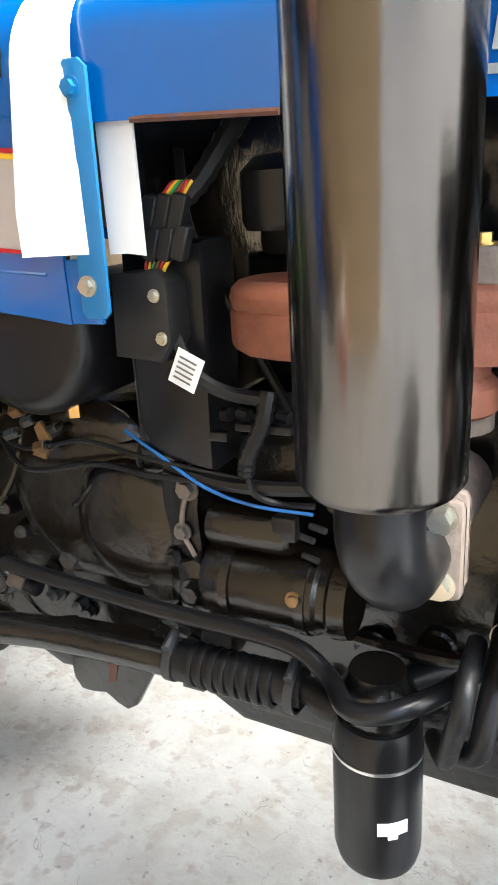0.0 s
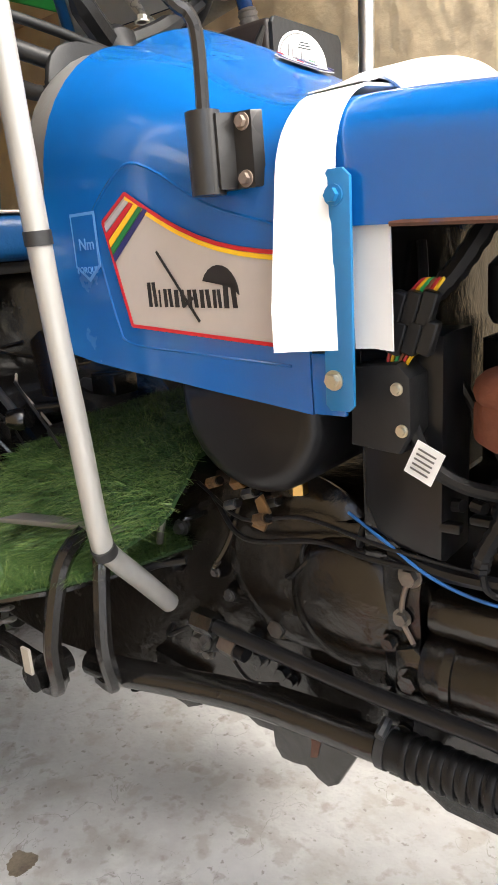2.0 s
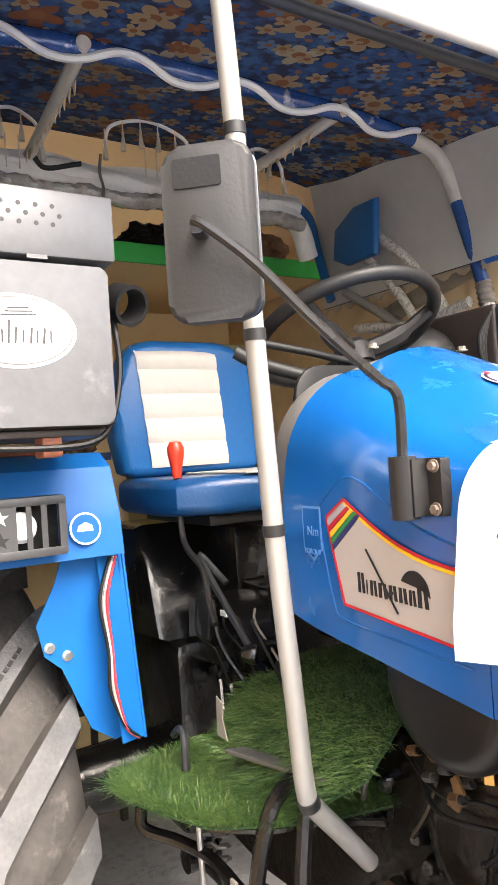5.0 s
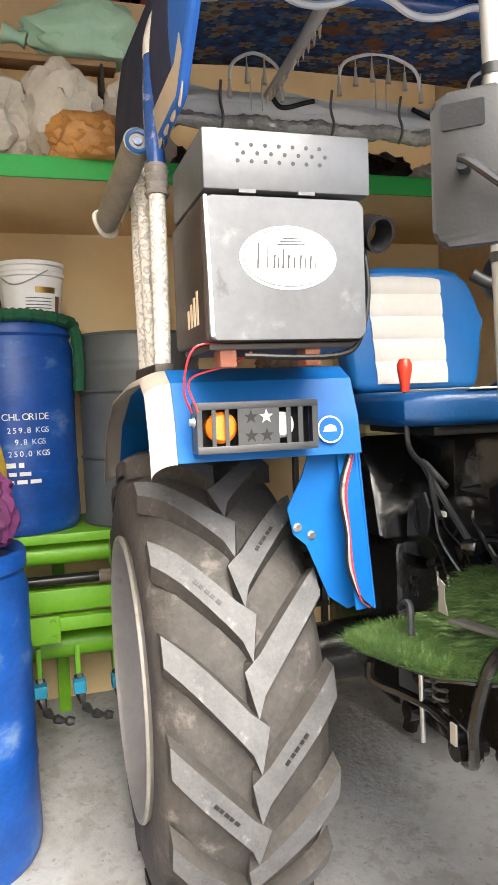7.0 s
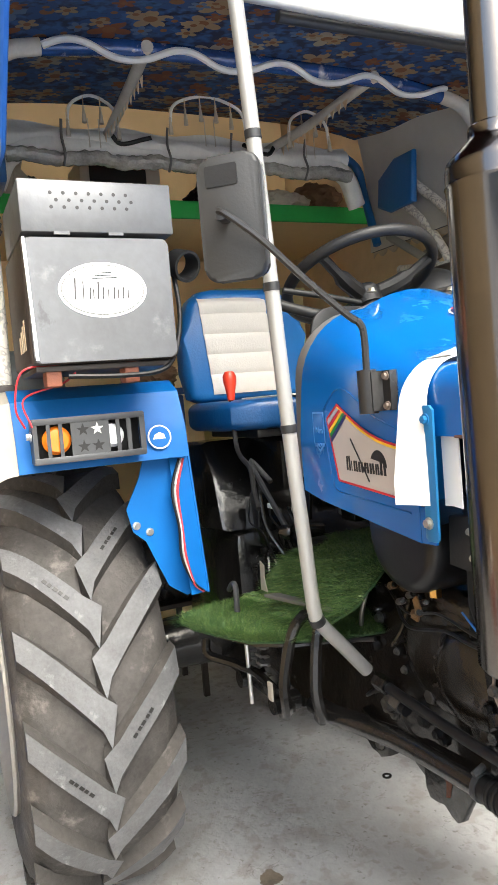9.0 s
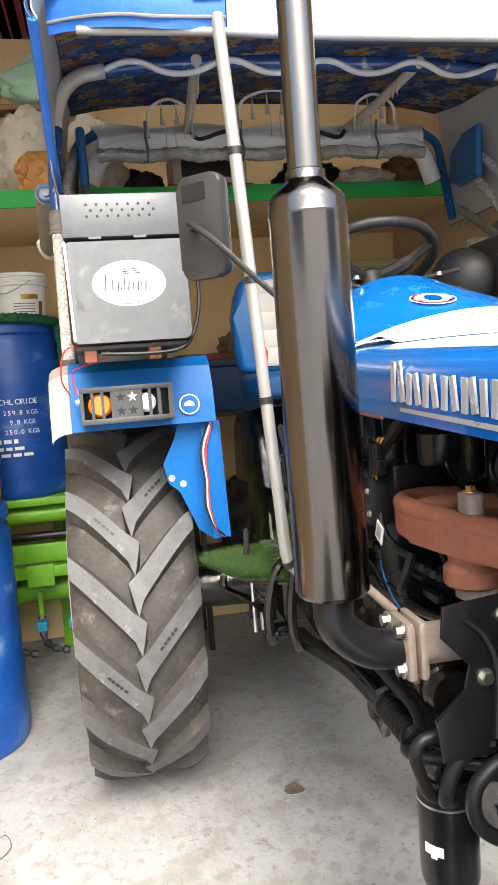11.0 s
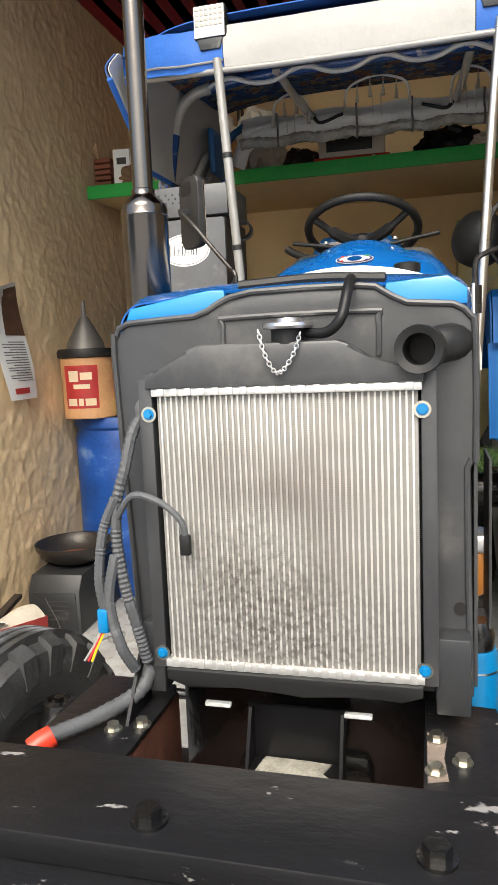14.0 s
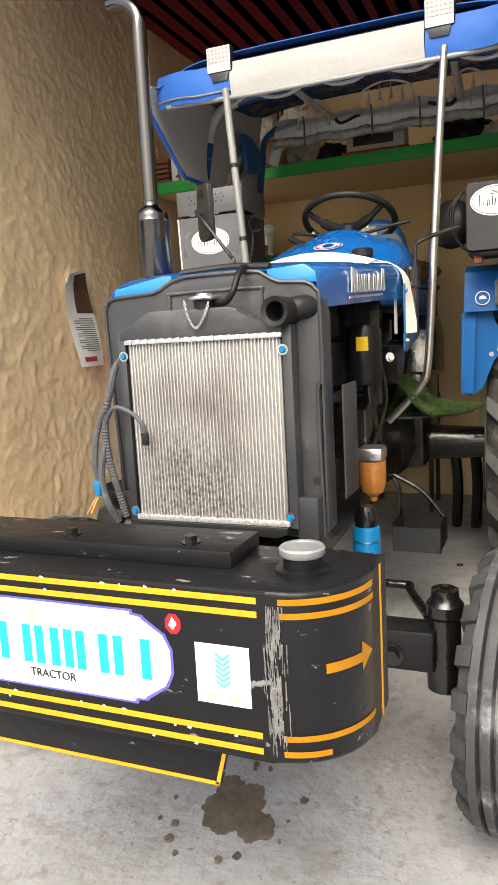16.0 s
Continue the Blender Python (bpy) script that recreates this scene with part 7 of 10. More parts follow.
def lamp_box(s):
    """Lamp guard of cut sheet steel: slots at the ends, stars between, lenses inside."""
    y0, y1, z0, z1, x1 = -0.894, -0.614, 1.414, 1.527, 0.652
    c = lambda y: y if s < 0 else -y
    lb = part("lamp_guard", box(BM(), 0.595, 0.60, min(c(y0), c(y1)), max(c(y0), c(y1)), z0, z1, 0.001), PLASTICB, T, "black cut sheet steel lamp guard with star openings")
    for a, b in ((z0, z0 + 0.003), (z1 - 0.003, z1)):
        part("guard_shelf", box(BM(), 0.60, x1, min(c(y0), c(y1)), max(c(y0), c(y1)), a, b, 0.001), GUARD, lb)
    for yy in (y0, y1):
        part("guard_end", box(BM(), 0.60, x1, min(c(yy), c(yy) + 0.003), max(c(yy), c(yy) + 0.003), z0 + 0.003, z1 - 0.003), GUARD, lb)
    # face as bars round the openings
    part("guard_rail", box(BM(), x1, x1 + 0.003, min(c(y0), c(y1)), max(c(y0), c(y1)), z1 - 0.016, z1, 0.001), GUARD, lb)
    part("guard_rail", box(BM(), x1, x1 + 0.003, min(c(y0), c(y1)), max(c(y0), c(y1)), z0, z0 + 0.016, 0.001), GUARD, lb)
    for a, b in ((0.0, 0.011), (0.033, 0.042), (0.063, 0.072), (0.092, 0.105), (0.175, 0.188), (0.206, 0.216), (0.234, 0.245), (0.268, 0.280)):
        part("guard_bar", box(BM(), x1, x1 + 0.003, min(c(y0 + a), c(y0 + b)), max(c(y0 + a), c(y0 + b)), z0 + 0.016, z1 - 0.016), GUARD, lb)
    star_bm = part("guard_plate", box(BM(), x1, x1 + 0.003, min(c(y0 + 0.105), c(y0 + 0.175)), max(c(y0 + 0.105), c(y0 + 0.175)), z0 + 0.016, z1 - 0.016), GUARD, lb)
    for dy, dz in ((0.122, 0.078), (0.158, 0.078), (0.122, 0.036), (0.158, 0.036)):
        st = [(c(y0 + dy + (0.017 if k % 2 == 0 else 0.007) * math.cos(radians(90 + 36 * k))), z0 + dz + (0.017 if k % 2 == 0 else 0.007) * math.sin(radians(90 + 36 * k))) for k in range(10)]
        part("star_opening", prism(BM(), st, "x", x1 + 0.003, x1 + 0.0036), SILVERD if (dy > 0.15 and dz > 0.05) else INK, lb)
    part("amber_lens", spin(BM(), [(0, 0), (0.036, 0), (0.036, 0.03), (0.028, 0.04), (0, 0.042)], (0.605, c(y0 + 0.059), (z0 + z1) / 2), (1, 0, 0), 24), AMBER, lb, "orange indicator lens")
    part("white_lens", spin(BM(), [(0, 0), (0.03, 0), (0.03, 0.03), (0.022, 0.04), (0, 0.042)], (0.605, c(y0 + 0.20), (z0 + z1) / 2), (1, 0, 0), 24), LENS, lb, "clear lamp lens")
    bolt("side_bolt", (0.635, c(y0) - 0.002 if s < 0 else c(y0) + 0.002, 1.485), (0, s, 0), 0.009, STEEL, lb)


GUARD = material("dark_grey_cut_sheet", (0.075, 0.077, 0.08), 0.4, 0.4, 0.12, 6, 0.05, 60, dust=(0.18, 0.18, 0.18), dustamt=-0.04, dscale=8)
lamp_box(-1)
lamp_box(1)


SIGNGREY = material("grey_sign_ink", (0.045, 0.045, 0.047), 0.5)


def oval(cy, cz, a, b, x, th, mat, parent, name, n=36):
    return part(name, prism(BM(), [(cy + a * math.cos(2 * math.pi * i / n), cz + b * math.sin(2 * math.pi * i / n)) for i in range(n)], "x", x, x + th), mat, parent)


def sound_box(s):
    y0, y1 = (-0.896, -0.548) if s < 0 else (0.50, 0.81)
    bx = part("sound_box", box(BM(), 0.45, 0.765, y0, y1, 1.640, 1.930 if s < 0 else 1.925, 0.012, 3), [BOXDARK], T, "scuffed sheet metal sound system box" if s < 0 else "grey cloth covered sound system box")
    part("front_panel", prism(BM(), rrect(y0 + 0.006, y1 - 0.004, 1.643, 1.926, 0.014), "x", 0.765, 0.775, 0.004), BOXMETAL if s < 0 else DARKGREY, bx, "dented grey front panel", 12)
    if s < 0:
        part("chrome_edge", tube(BM(), [(0.777, y0 + 0.006, 1.925), (0.778, y0 + 0.009, 1.80), (0.777, y0 + 0.012, 1.65)], 0.004, 6), PAPER, bx)
        ld = part("lid", box(BM(), 0.47, 0.778, y0 + 0.004, y1 + 0.012, 1.937, 2.055, 0.004), BOXMETAL, bx, "grey lid with rows of round holes")
        hl = None
        for r in range(3):
            for k in range(7):
                yy, zz = y0 + 0.075 + 0.029 * k + 0.012 * (r == 1), 2.025 - 0.016 * r
                if hl is None:
                    hl = part("vent_hole", spin(BM(), [(0, 0), (0.0042, 0), (0.0042, 0.0006), (0, 0.0006)], (0.778, 0, 0), (1, 0, 0), 10), INK, ld)
                    hl.matrix_basis = pose(0, yy, zz)
                else:
                    again(hl, pose(0, yy, zz), ld)
        for yy in (y0 + 0.075, y0 + 0.20):
            part("hinge", box(BM(), 0.774, 0.781, yy, yy + 0.035, 1.931, 1.938), BOXMETAL, bx)
        hn = part("horn_tube", spin(BM(), [(0.03, 0), (0.037, 0.0), (0.04, 0.05), (0.033, 0.05)], (0.70, y1 + 0.045, 1.895), (0.75, 0.25, -0.3), 24, close=True), PLASTICB, T, "small round black air horn mouth")
        for k in range(4):
            part("side_print", box(BM(), 0.60 + 0.03 * k, 0.618 + 0.03 * k, y0 - 0.001, y0, 1.68, 1.72 + 0.01 * k), CREAM, bx)
    bx.matrix_basis = pose(0.015, 0, 0.008)
    cz = 1.845 if s > 0 else 1.806
    cy = (y0 + y1) / 2 + (0.002 if s < 0 else -0.03)
    sg = oval(cy, cz, 0.104, 0.064, 0.7755, 0.001, PAPER, bx, "oval_sign")
    sg["label"] = "white oval sign with grey strokes"
    oval(cy, cz, 0.098, 0.0585, 0.7766, 0.0006, GREYP, sg, "oval_line")
    oval(cy, cz, 0.0955, 0.056, 0.7773, 0.0006, PAPER, sg, "oval_field")
    y = cy - 0.07
    for k, (wd, hg) in enumerate(((0.032, 0.05), (0.017, 0.028), (0.009, 0.04), (0.024, 0.028), (0.02, 0.028), (0.022, 0.028))):
        part("sign_stroke", prism(BM(), stroke((y + 0.003, cz - 0.022), (y + 0.006, cz - 0.022 + hg), 0.004), "x", 0.778, 0.7786), SIGNGREY, sg)
        if wd > 0.01:
            part("sign_stroke", prism(BM(), stroke((y + wd * 0.7, cz - 0.021), (y + wd * 0.74, cz - 0.022 + hg * 0.85), 0.003), "x", 0.778, 0.7786), SIGNGREY, sg)
        y += wd + 0.002
    for k in range(3):
        w = 0.03 - 0.006 * k
        part("sign_wave", prism(BM(), stroke((cy + 0.005 - w, cz + 0.026 + 0.006 * k), (cy + 0.005 + w, cz + 0.028 + 0.006 * k), 0.0025), "x", 0.778, 0.7786), SIGNGREY, sg)
    # feet and wires between the box and the fender
    for yy in (y0 + 0.05, y0 + 0.235):
        part("rusty_foot", box(BM(), 0.69, 0.745, yy - 0.018, yy + 0.018, 1.590, 1.640, 0.004), RUSTBROWN, bx)
    part("base_rail", box(BM(), 0.50, 0.75, y0 + 0.01, y1 - 0.01, 1.625, 1.638, 0.002), BOXDARK, bx)
    if s < 0:
        part("red_wire", tube(BM(), [(0.74, y0 + 0.06, 1.64), (0.74, y0 - 0.02, 1.63), (0.72, y0 - 0.04, 1.55), (0.69, y0 - 0.02, 1.50)], 0.0025, 6), PINKWIRE, bx)
        part("red_wire", tube(BM(), [(0.74, y0 + 0.10, 1.62), (0.66, y0 + 0.08, 1.60), (0.64, y0 - 0.01, 1.57), (0.66, y0, 1.5)], 0.0025, 6), PINKWIRE, bx)
        part("black_cable", tube(BM(), [(0.76, y0 + 0.08, 1.612), (0.765, y0 + 0.2, 1.606), (0.76, y0 + 0.3, 1.612), (0.74, y1, 1.65), (0.72, y1 + 0.03, 1.75), (0.70, y1 + 0.03, 1.86)], 0.006, 8), HOSE, bx)
    else:
        for k in range(3):
            part("cable_loop", tube(BM(), [(0.76, y0 - 0.01, 1.90), (0.77, y0 - 0.05 - 0.01 * k, 1.82), (0.77, y0 - 0.04, 1.70), (0.76, y0 + 0.04, 1.63), (0.74, y0 + 0.15, 1.62)], 0.006, 8), HOSE, bx)


sound_box(-1)
sound_box(1)
# wires down the front of the fender skirt
for k, m in enumerate((PINKWIRE, SILVERD, HOSE)):
    part("fender_wire", tube(BM(), [(0.56, -0.485 - 0.006 * k, 1.385), (0.58, -0.515 - 0.008 * k, 1.30), (0.60, -0.518 - 0.004 * k, 1.20), (0.617, -0.52 - 0.006 * k, 1.12), (0.628, -0.508, 1.05), (0.625, -0.48, 1.02)], 0.004, 6), m, T)

# ---- seat ----
SEATDARK = material("dark_blue_cushion_vinyl", (0.005, 0.06, 0.19), 0.35, 0, 0.15, 5, 0.12, 120, coat=0.1)
SE = part("seat_back", prism(BM(), [(-0.305, 1.55), (-0.325, 1.64), (-0.322, 1.75), (-0.308, 1.83), (-0.285, 1.88), (-0.25, 1.908), (-0.20, 1.917), (0.0, 1.917), (0.055, 1.905), (0.10, 1.87), (0.128, 1.82), (0.142, 1.75), (0.145, 1.65), (0.13, 1.56), (0.11, 1.535), (-0.27, 1.535)], "x", 0.10, 0.20, 0.03, 4), SEATBLUE, T, "blue and cream padded tractor seat back")
bm = BM()
def pad(u, v):
    z = 1.56 + 0.34 * u
    y = -0.230 - 0.034 * u + (0.242 + 0.008 * u) * v
    x = 0.2005 + 0.012 * math.sqrt(max(0, math.sin(math.pi * v))) * 0.6 + 0.006 * abs(math.sin(math.pi * u * 5)) ** 0.5 - (0.03 * max(0, (u - 0.88) / 0.12) ** 2)
    return Vector((x, y, z))


part("cream_panel", sheet(BM(), pad, 40, 12, 0.004), SEATWHITE, SE, "cream vinyl panel with stitched rolls")
part("seat_cushion", prism(BM(), [(0.12, -0.30), (0.38, -0.315), (0.47, -0.29), (0.53, -0.20), (0.54, 0.16), (0.47, 0.22), (0.12, 0.22)], "z", 1.44, 1.535, 0.028, 4), SEATDARK, T, "dark blue vinyl seat cushion")
part("cushion_panel", prism(BM(), [(0.2, -0.13), (0.53, -0.13), (0.53, 0.13), (0.2, 0.13)], "z", 1.535, 1.541, 0.003), SEATWHITE, T)
part("seat_pan", prism(BM(), [(0.12, -0.22), (0.50, -0.22), (0.50, 0.22), (0.12, 0.22)], "z", 1.415, 1.44, 0.004), PLASTICB, T)
part("seat_post", box(BM(), 0.15, 0.40, -0.10, 0.10, 1.08, 1.415, 0.02), BLACKIRON, T)
part("rear_housing", box(BM(), -0.25, 0.30, -0.24, 0.24, 0.58, 1.10, 0.04), BLACKIRON, T, "black rear transmission housing")
for s in (-1, 1):
    part("axle_tube", rod(BM(), (0, 0.22 * s, 0.683), (0, 0.56 * s, 0.683), 0.10, 0.085, 24), BLACKIRON, T)
part("lift_housing", prism(BM(), [(-0.35, 1.05), (-0.33, 1.30), (-0.2, 1.39), (0.12, 1.40), (0.2, 1.30), (0.26, 1.10)], "y", -0.27, 0.27, 0.03), BLACKIRON, T, "oily black hydraulic lift housing under the seat")
part("hydraulic_cover", prism(BM(), [(0.28, 1.05), (0.30, 1.22), (0.45, 1.24), (0.60, 1.18), (0.70, 1.08)], "y", -0.20, 0.20, 0.02), BLACKIRON, T)
for k in range(5):
    part("valve_body", rod(BM(), (0.42 + 0.06 * k, -0.20 - 0.02 * (k % 2), 1.12 + 0.03 * (k % 3)), (0.42 + 0.06 * k, -0.12, 1.14), 0.02 + 0.004 * (k % 3), n=14), BLACKIRON, T)
    bolt("valve_bolt", (0.45 + 0.055 * k, -0.205, 1.06 + 0.025 * (k % 2)), (0, -1, 0), 0.011, BLACKIRON, T)
# hoses, rods, blocks and brackets crowded under the seat and over the rear housing
rc_ = random.Random(77)
for k in range(26):
    x, y, z = rc_.uniform(0.28, 0.74), rc_.uniform(-0.26, 0.18), rc_.uniform(1.02, 1.30)
    m_ = (BLACKIRON, BROWNIRON, PLASTICB, DARKGREY, BLACKGLOSS)[k % 5]
    kind = k % 4
    if kind == 0:
        part("linkage_rod", tube(BM(), [(x, y, z), (x + rc_.uniform(-0.08, 0.1), y - 0.03, z + rc_.uniform(-0.05, 0.08)), (x + rc_.uniform(-0.15, 0.18), y - rc_.uniform(0.0, 0.06), z - rc_.uniform(0.02, 0.12))], rc_.uniform(0.005, 0.011), 8), m_, T)
    elif kind == 1:
        part("valve_block", box(BM(), x - 0.03, x + rc_.uniform(0.02, 0.05), y - 0.03, y + 0.03, z - 0.06, z - rc_.uniform(0.0, 0.03), 0.006), m_, T)
    elif kind == 2:
        o_ = part("spool_cap", spin(BM(), [(0, 0), (0.02, 0), (0.022, 0.01), (0.016, 0.03), (0.008, 0.034), (0, 0.034)], (x, y, z), (rc_.uniform(-1, 1), -1, rc_.uniform(-0.3, 1)), 14), m_, T)
    else:
        part("pivot_plate", prism(BM(), [(x, z - 0.1), (x + 0.03, z - 0.1), (x + 0.045, z - 0.02), (x + 0.02, z + 0.02), (x - 0.015, z)], "y", y - 0.004, y + 0.004, 0.001), m_, T)
for k in range(4):
    x, y = 0.40 + 0.09 * k, -0.22 + 0.03 * (k % 3)
    part("thin_wire", tube(BM(), [(x, y, 1.22), (x + 0.05, y - 0.03, 1.16 + 0.02 * k), (x + 0.12, y - 0.02, 1.13), (x + 0.15, y, 1.05)], 0.003, 6), (HOSE, HOSE, FENDLINER, HOSE)[k], T)
part("bright_clip", box(BM(), 0.50, 0.53, -0.21, -0.205, 1.20, 1.215, 0.002), PAPER, T)
# levers
lv = part("gear_lever", tube(BM(), [(0.70, -0.33, 1.235), (0.66, -0.32, 1.27), (0.60, -0.30, 1.335), (0.50, -0.285, 1.37), (0.455, -0.276, 1.42), (0.447, -0.274, 1.58)], 0.0075, 8), PLASTICB, T, "bent steel lever with red grip")
part("red_grip", spin(BM(), [(0, 1.535), (0.011, 1.535), (0.014, 1.56), (0.02, 1.59), (0.021, 1.608), (0.014, 1.622), (0, 1.625)], (0.446, -0.274, 0), n=16), RED, lv, "red plastic lever grip")
part("side_lever", tube(BM(), [(0.60, -0.20, 1.05), (0.55, -0.24, 1.15), (0.54, -0.25, 1.25)], 0.007, 8), BLACKIRON, T)
for k in range(3):
    part("link_rod", tube(BM(), [(0.50 + 0.05 * k, -0.22, 1.05), (0.54 + 0.05 * k, -0.235, 0.98), (0.60 + 0.05 * k, -0.23, 0.92)], 0.006, 6), BLACKIRON, T)

# ---- footboards with grass mats ----
MATBACK = material("dark_green_mat_backing", (0.012, 0.04, 0.008), 0.8, 0, 0.4, 30)
def footboard(s):
    pts = [(0.62, 0.20), (0.60, 0.44), (0.66, 0.545), (0.80, 0.52), (0.92, 0.47), (0.98, 0.40), (1.02, 0.30), (1.04, 0.20)]
    fb = part("footboard", prism(BM(), [(a, b * s) for a, b in pts], "z", 0.945, 0.952), BLACKIRON, T, "black steel footboard")
    if s < 0:
        part("step_hanger", tube(BM(), [(0.66, -0.50, 0.90), (0.67, -0.50, 0.86), (0.72, -0.45, 0.84), (0.80, -0.42, 0.83), (0.92, -0.42, 0.82)], 0.012, 8), BLACKIRON, fb)
        for k, x in enumerate((0.74, 0.80)):
            part("pedal_spring", tube(BM(), [(x + 0.016 * math.cos(a * 0.9), -0.40 + 0.016 * math.sin(a * 0.9), 0.94 - 0.0032 * a) for a in range(44)], 0.0035, 5, 1), GALV, fb)
        part("spring_rod", rod(BM(), (0.77, -0.43, 0.94), (0.775, -0.43, 0.745), 0.006, n=8), STEEL, fb)
        part("cross_link", box(BM(), 0.72, 0.95, -0.41, -0.39, 0.775, 0.80, 0.004), BLACKIRON, fb)
        for x in (0.70, 0.90):
            part("pivot", rod(BM(), (x, -0.43, 0.785), (x, -0.36, 0.785), 0.024, n=16), BLACKIRON, fb)
        part("white_label", box(BM(), 0.895, 0.915, -0.436, -0.431, 0.80, 0.845), FENDLINER, fb)
        pd = part("pedal_arm", tube(BM(), [(0.98, -0.345, 1.028), (0.985, -0.40, 0.985), (0.97, -0.425, 0.87), (0.96, -0.42, 0.79), (0.90, -0.40, 0.755)], 0.014, 8), BLACKIRON, fb)
        part("pedal_arm", tube(BM(), [(1.01, -0.33, 1.028), (1.03, -0.36, 0.98), (1.03, -0.375, 0.86), (1.02, -0.36, 0.78), (0.95, -0.33, 0.75)], 0.014, 8), BLACKIRON, fb)
        part("pedal_plate", prism(BM(), [(0.83, -0.395), (0.845, -0.36), (1.06, -0.30), (1.05, -0.335)], "z", 1.03, 1.04, 0.003), GALV, fb, "worn grey metal pedal plate")
        part("pedal_bar", tube(BM(), [(0.66, -0.42, 1.02), (0.70, -0.425, 1.045), (0.73, -0.43, 1.04), (0.74, -0.435, 0.98)], 0.008, 8), DARKGREY, fb)
        part("torn_card", prism(BM(), [(0.72, 1.02), (0.76, 1.02), (0.745, 1.06), (0.75, 1.09), (0.725, 1.10)], "y", -0.352, -0.350), FENDLINER, fb)
    # mat: backing and thick blades
    rnd = random.Random(5 + s)
    inner = [(0.63, 0.16), (0.615, 0.45), (0.665, 0.565), (0.74, 0.555), (0.83, 0.52), (0.92, 0.48), (0.975, 0.40), (1.02, 0.32), (1.06, 0.16)]

    def inside(x, y):
        c = False
        n = len(inner)
        for i in range(n):
            (ax_, ay), (bx_, by) = inner[i], inner[(i + 1) % n]
            if (ay > y) != (by > y) and x < (bx_ - ax_) * (y - ay) / (by - ay) + ax_:
                c = not c
        return c
    gm = tagged(part("grass_mat", prism(BM(), [(a, b * s) for a, b in inner], "z", 0.953, 0.958), MATBACK), "green artificial grass mat on the footboard", "mat")
    V, F = [], []
    cnt = 0
    while cnt < (38000 if s < 0 else 9000):
        x, y = rnd.uniform(0.6, 1.13), rnd.uniform(0.16, 0.57)
        if not inside(x, y):
            continue
        cnt += 1
        hump = 0.05 * max(0.0, 1 - ((x - 0.86) ** 2 + (y - 0.22) ** 2) / 0.03)
        a, ln, le = rnd.uniform(0, 6.28), rnd.uniform(0.014, 0.036), rnd.uniform(0.4, 2.0)
        dx, dy = math.cos(a), math.sin(a)
        w = 0.001
        z0 = 0.957 + hump
        i = len(V)
        for t in (0.0, 0.5, 1.0):
            o = le * ln * t * t
            zz = z0 + ln * t * (1 - 0.25 * le * t)
            for sg in (-1, 1):
                ww = w * (1 - 0.85 * t) * sg
                V.append((x + dx * o - dy * ww, (y + dy * o + dx * ww) * s, zz))
        F += [(i, i + 1, i + 3, i + 2), (i + 2, i + 3, i + 5, i + 4)]
    me = bpy.data.meshes.new("grass_tuft")
    me.from_pydata(V, [], F)
    me.materials.append(GRASS)
    o = new("grass_tuft", me)
    o.parent = gm
    o["kind"] = "stuff"


footboard(-1)
footboard(1)
# grass sheet draped over the gearbox tunnel
def hump(u, v):
    prof = [(-0.385, 0.965), (-0.355, 0.99), (-0.325, 1.035), (-0.285, 1.085), (-0.22, 1.13), (-0.1, 1.155), (0.1, 1.155), (0.22, 1.13), (0.285, 1.085), (0.33, 1.02), (0.40, 0.965)]
    k = v * (len(prof) - 1)
    i = min(int(k), len(prof) - 2)
    y, z = Vector(prof[i]).lerp(Vector(prof[i + 1]), k - i)
    x = 0.64 + (0.48 - 0.12 * max(0.0, 1 - 4 * v)) * u + 0.05 * noise.noise(Vector((v * 5, 1, 2))) * u
    return Vector((x, y, z + 0.012 * noise.noise(Vector((x * 8, y * 8, 0))) - 0.05 * (1 - u) ** 3 * (z > 1.0)))


hm = tagged(part("grass_mat", sheet(BM(), hump, 14, 30, 0.006), MATBACK), "green artificial grass mat draped over the gearbox hump", "mat")
rnd = random.Random(11)
V, F = [], []
for _ in range(46000):
    u, v = rnd.random(), rnd.random()
    p, q = hump(u, v), hump(u, min(1, v + 0.01))
    tg = (q - p)
    nr = Vector((0, -tg.z, tg.y)).normalized()
    a, ln, le = rnd.uniform(0, 6.28), rnd.uniform(0.013, 0.028) * (1 + 0.9 * noise.noise(p * 14)), rnd.uniform(0.3, 1.4)
    d = Vector((math.cos(a), math.sin(a), 0))
    w_, i = d.cross(nr).normalized(), len(V)
    for t in (0.0, 0.5, 1.0):
        c = p + nr * ln * t * (1 - 0.3 * le * t) + d * le * ln * t * t + Vector((0, 0, -0.012 * t * t))
        for sg in (-1, 1):
            V.append(tuple(c + w_ * 0.001 * (1 - 0.85 * t) * sg))
    F += [(i, i + 1, i + 3, i + 2), (i + 2, i + 3, i + 5, i + 4)]
me = bpy.data.meshes.new("grass_tuft")
me.from_pydata(V, [], F)
me.materials.append(GRASS)
o = new("grass_tuft", me)
o.parent = hm
o["kind"] = "stuff"

# ---- canopy ----

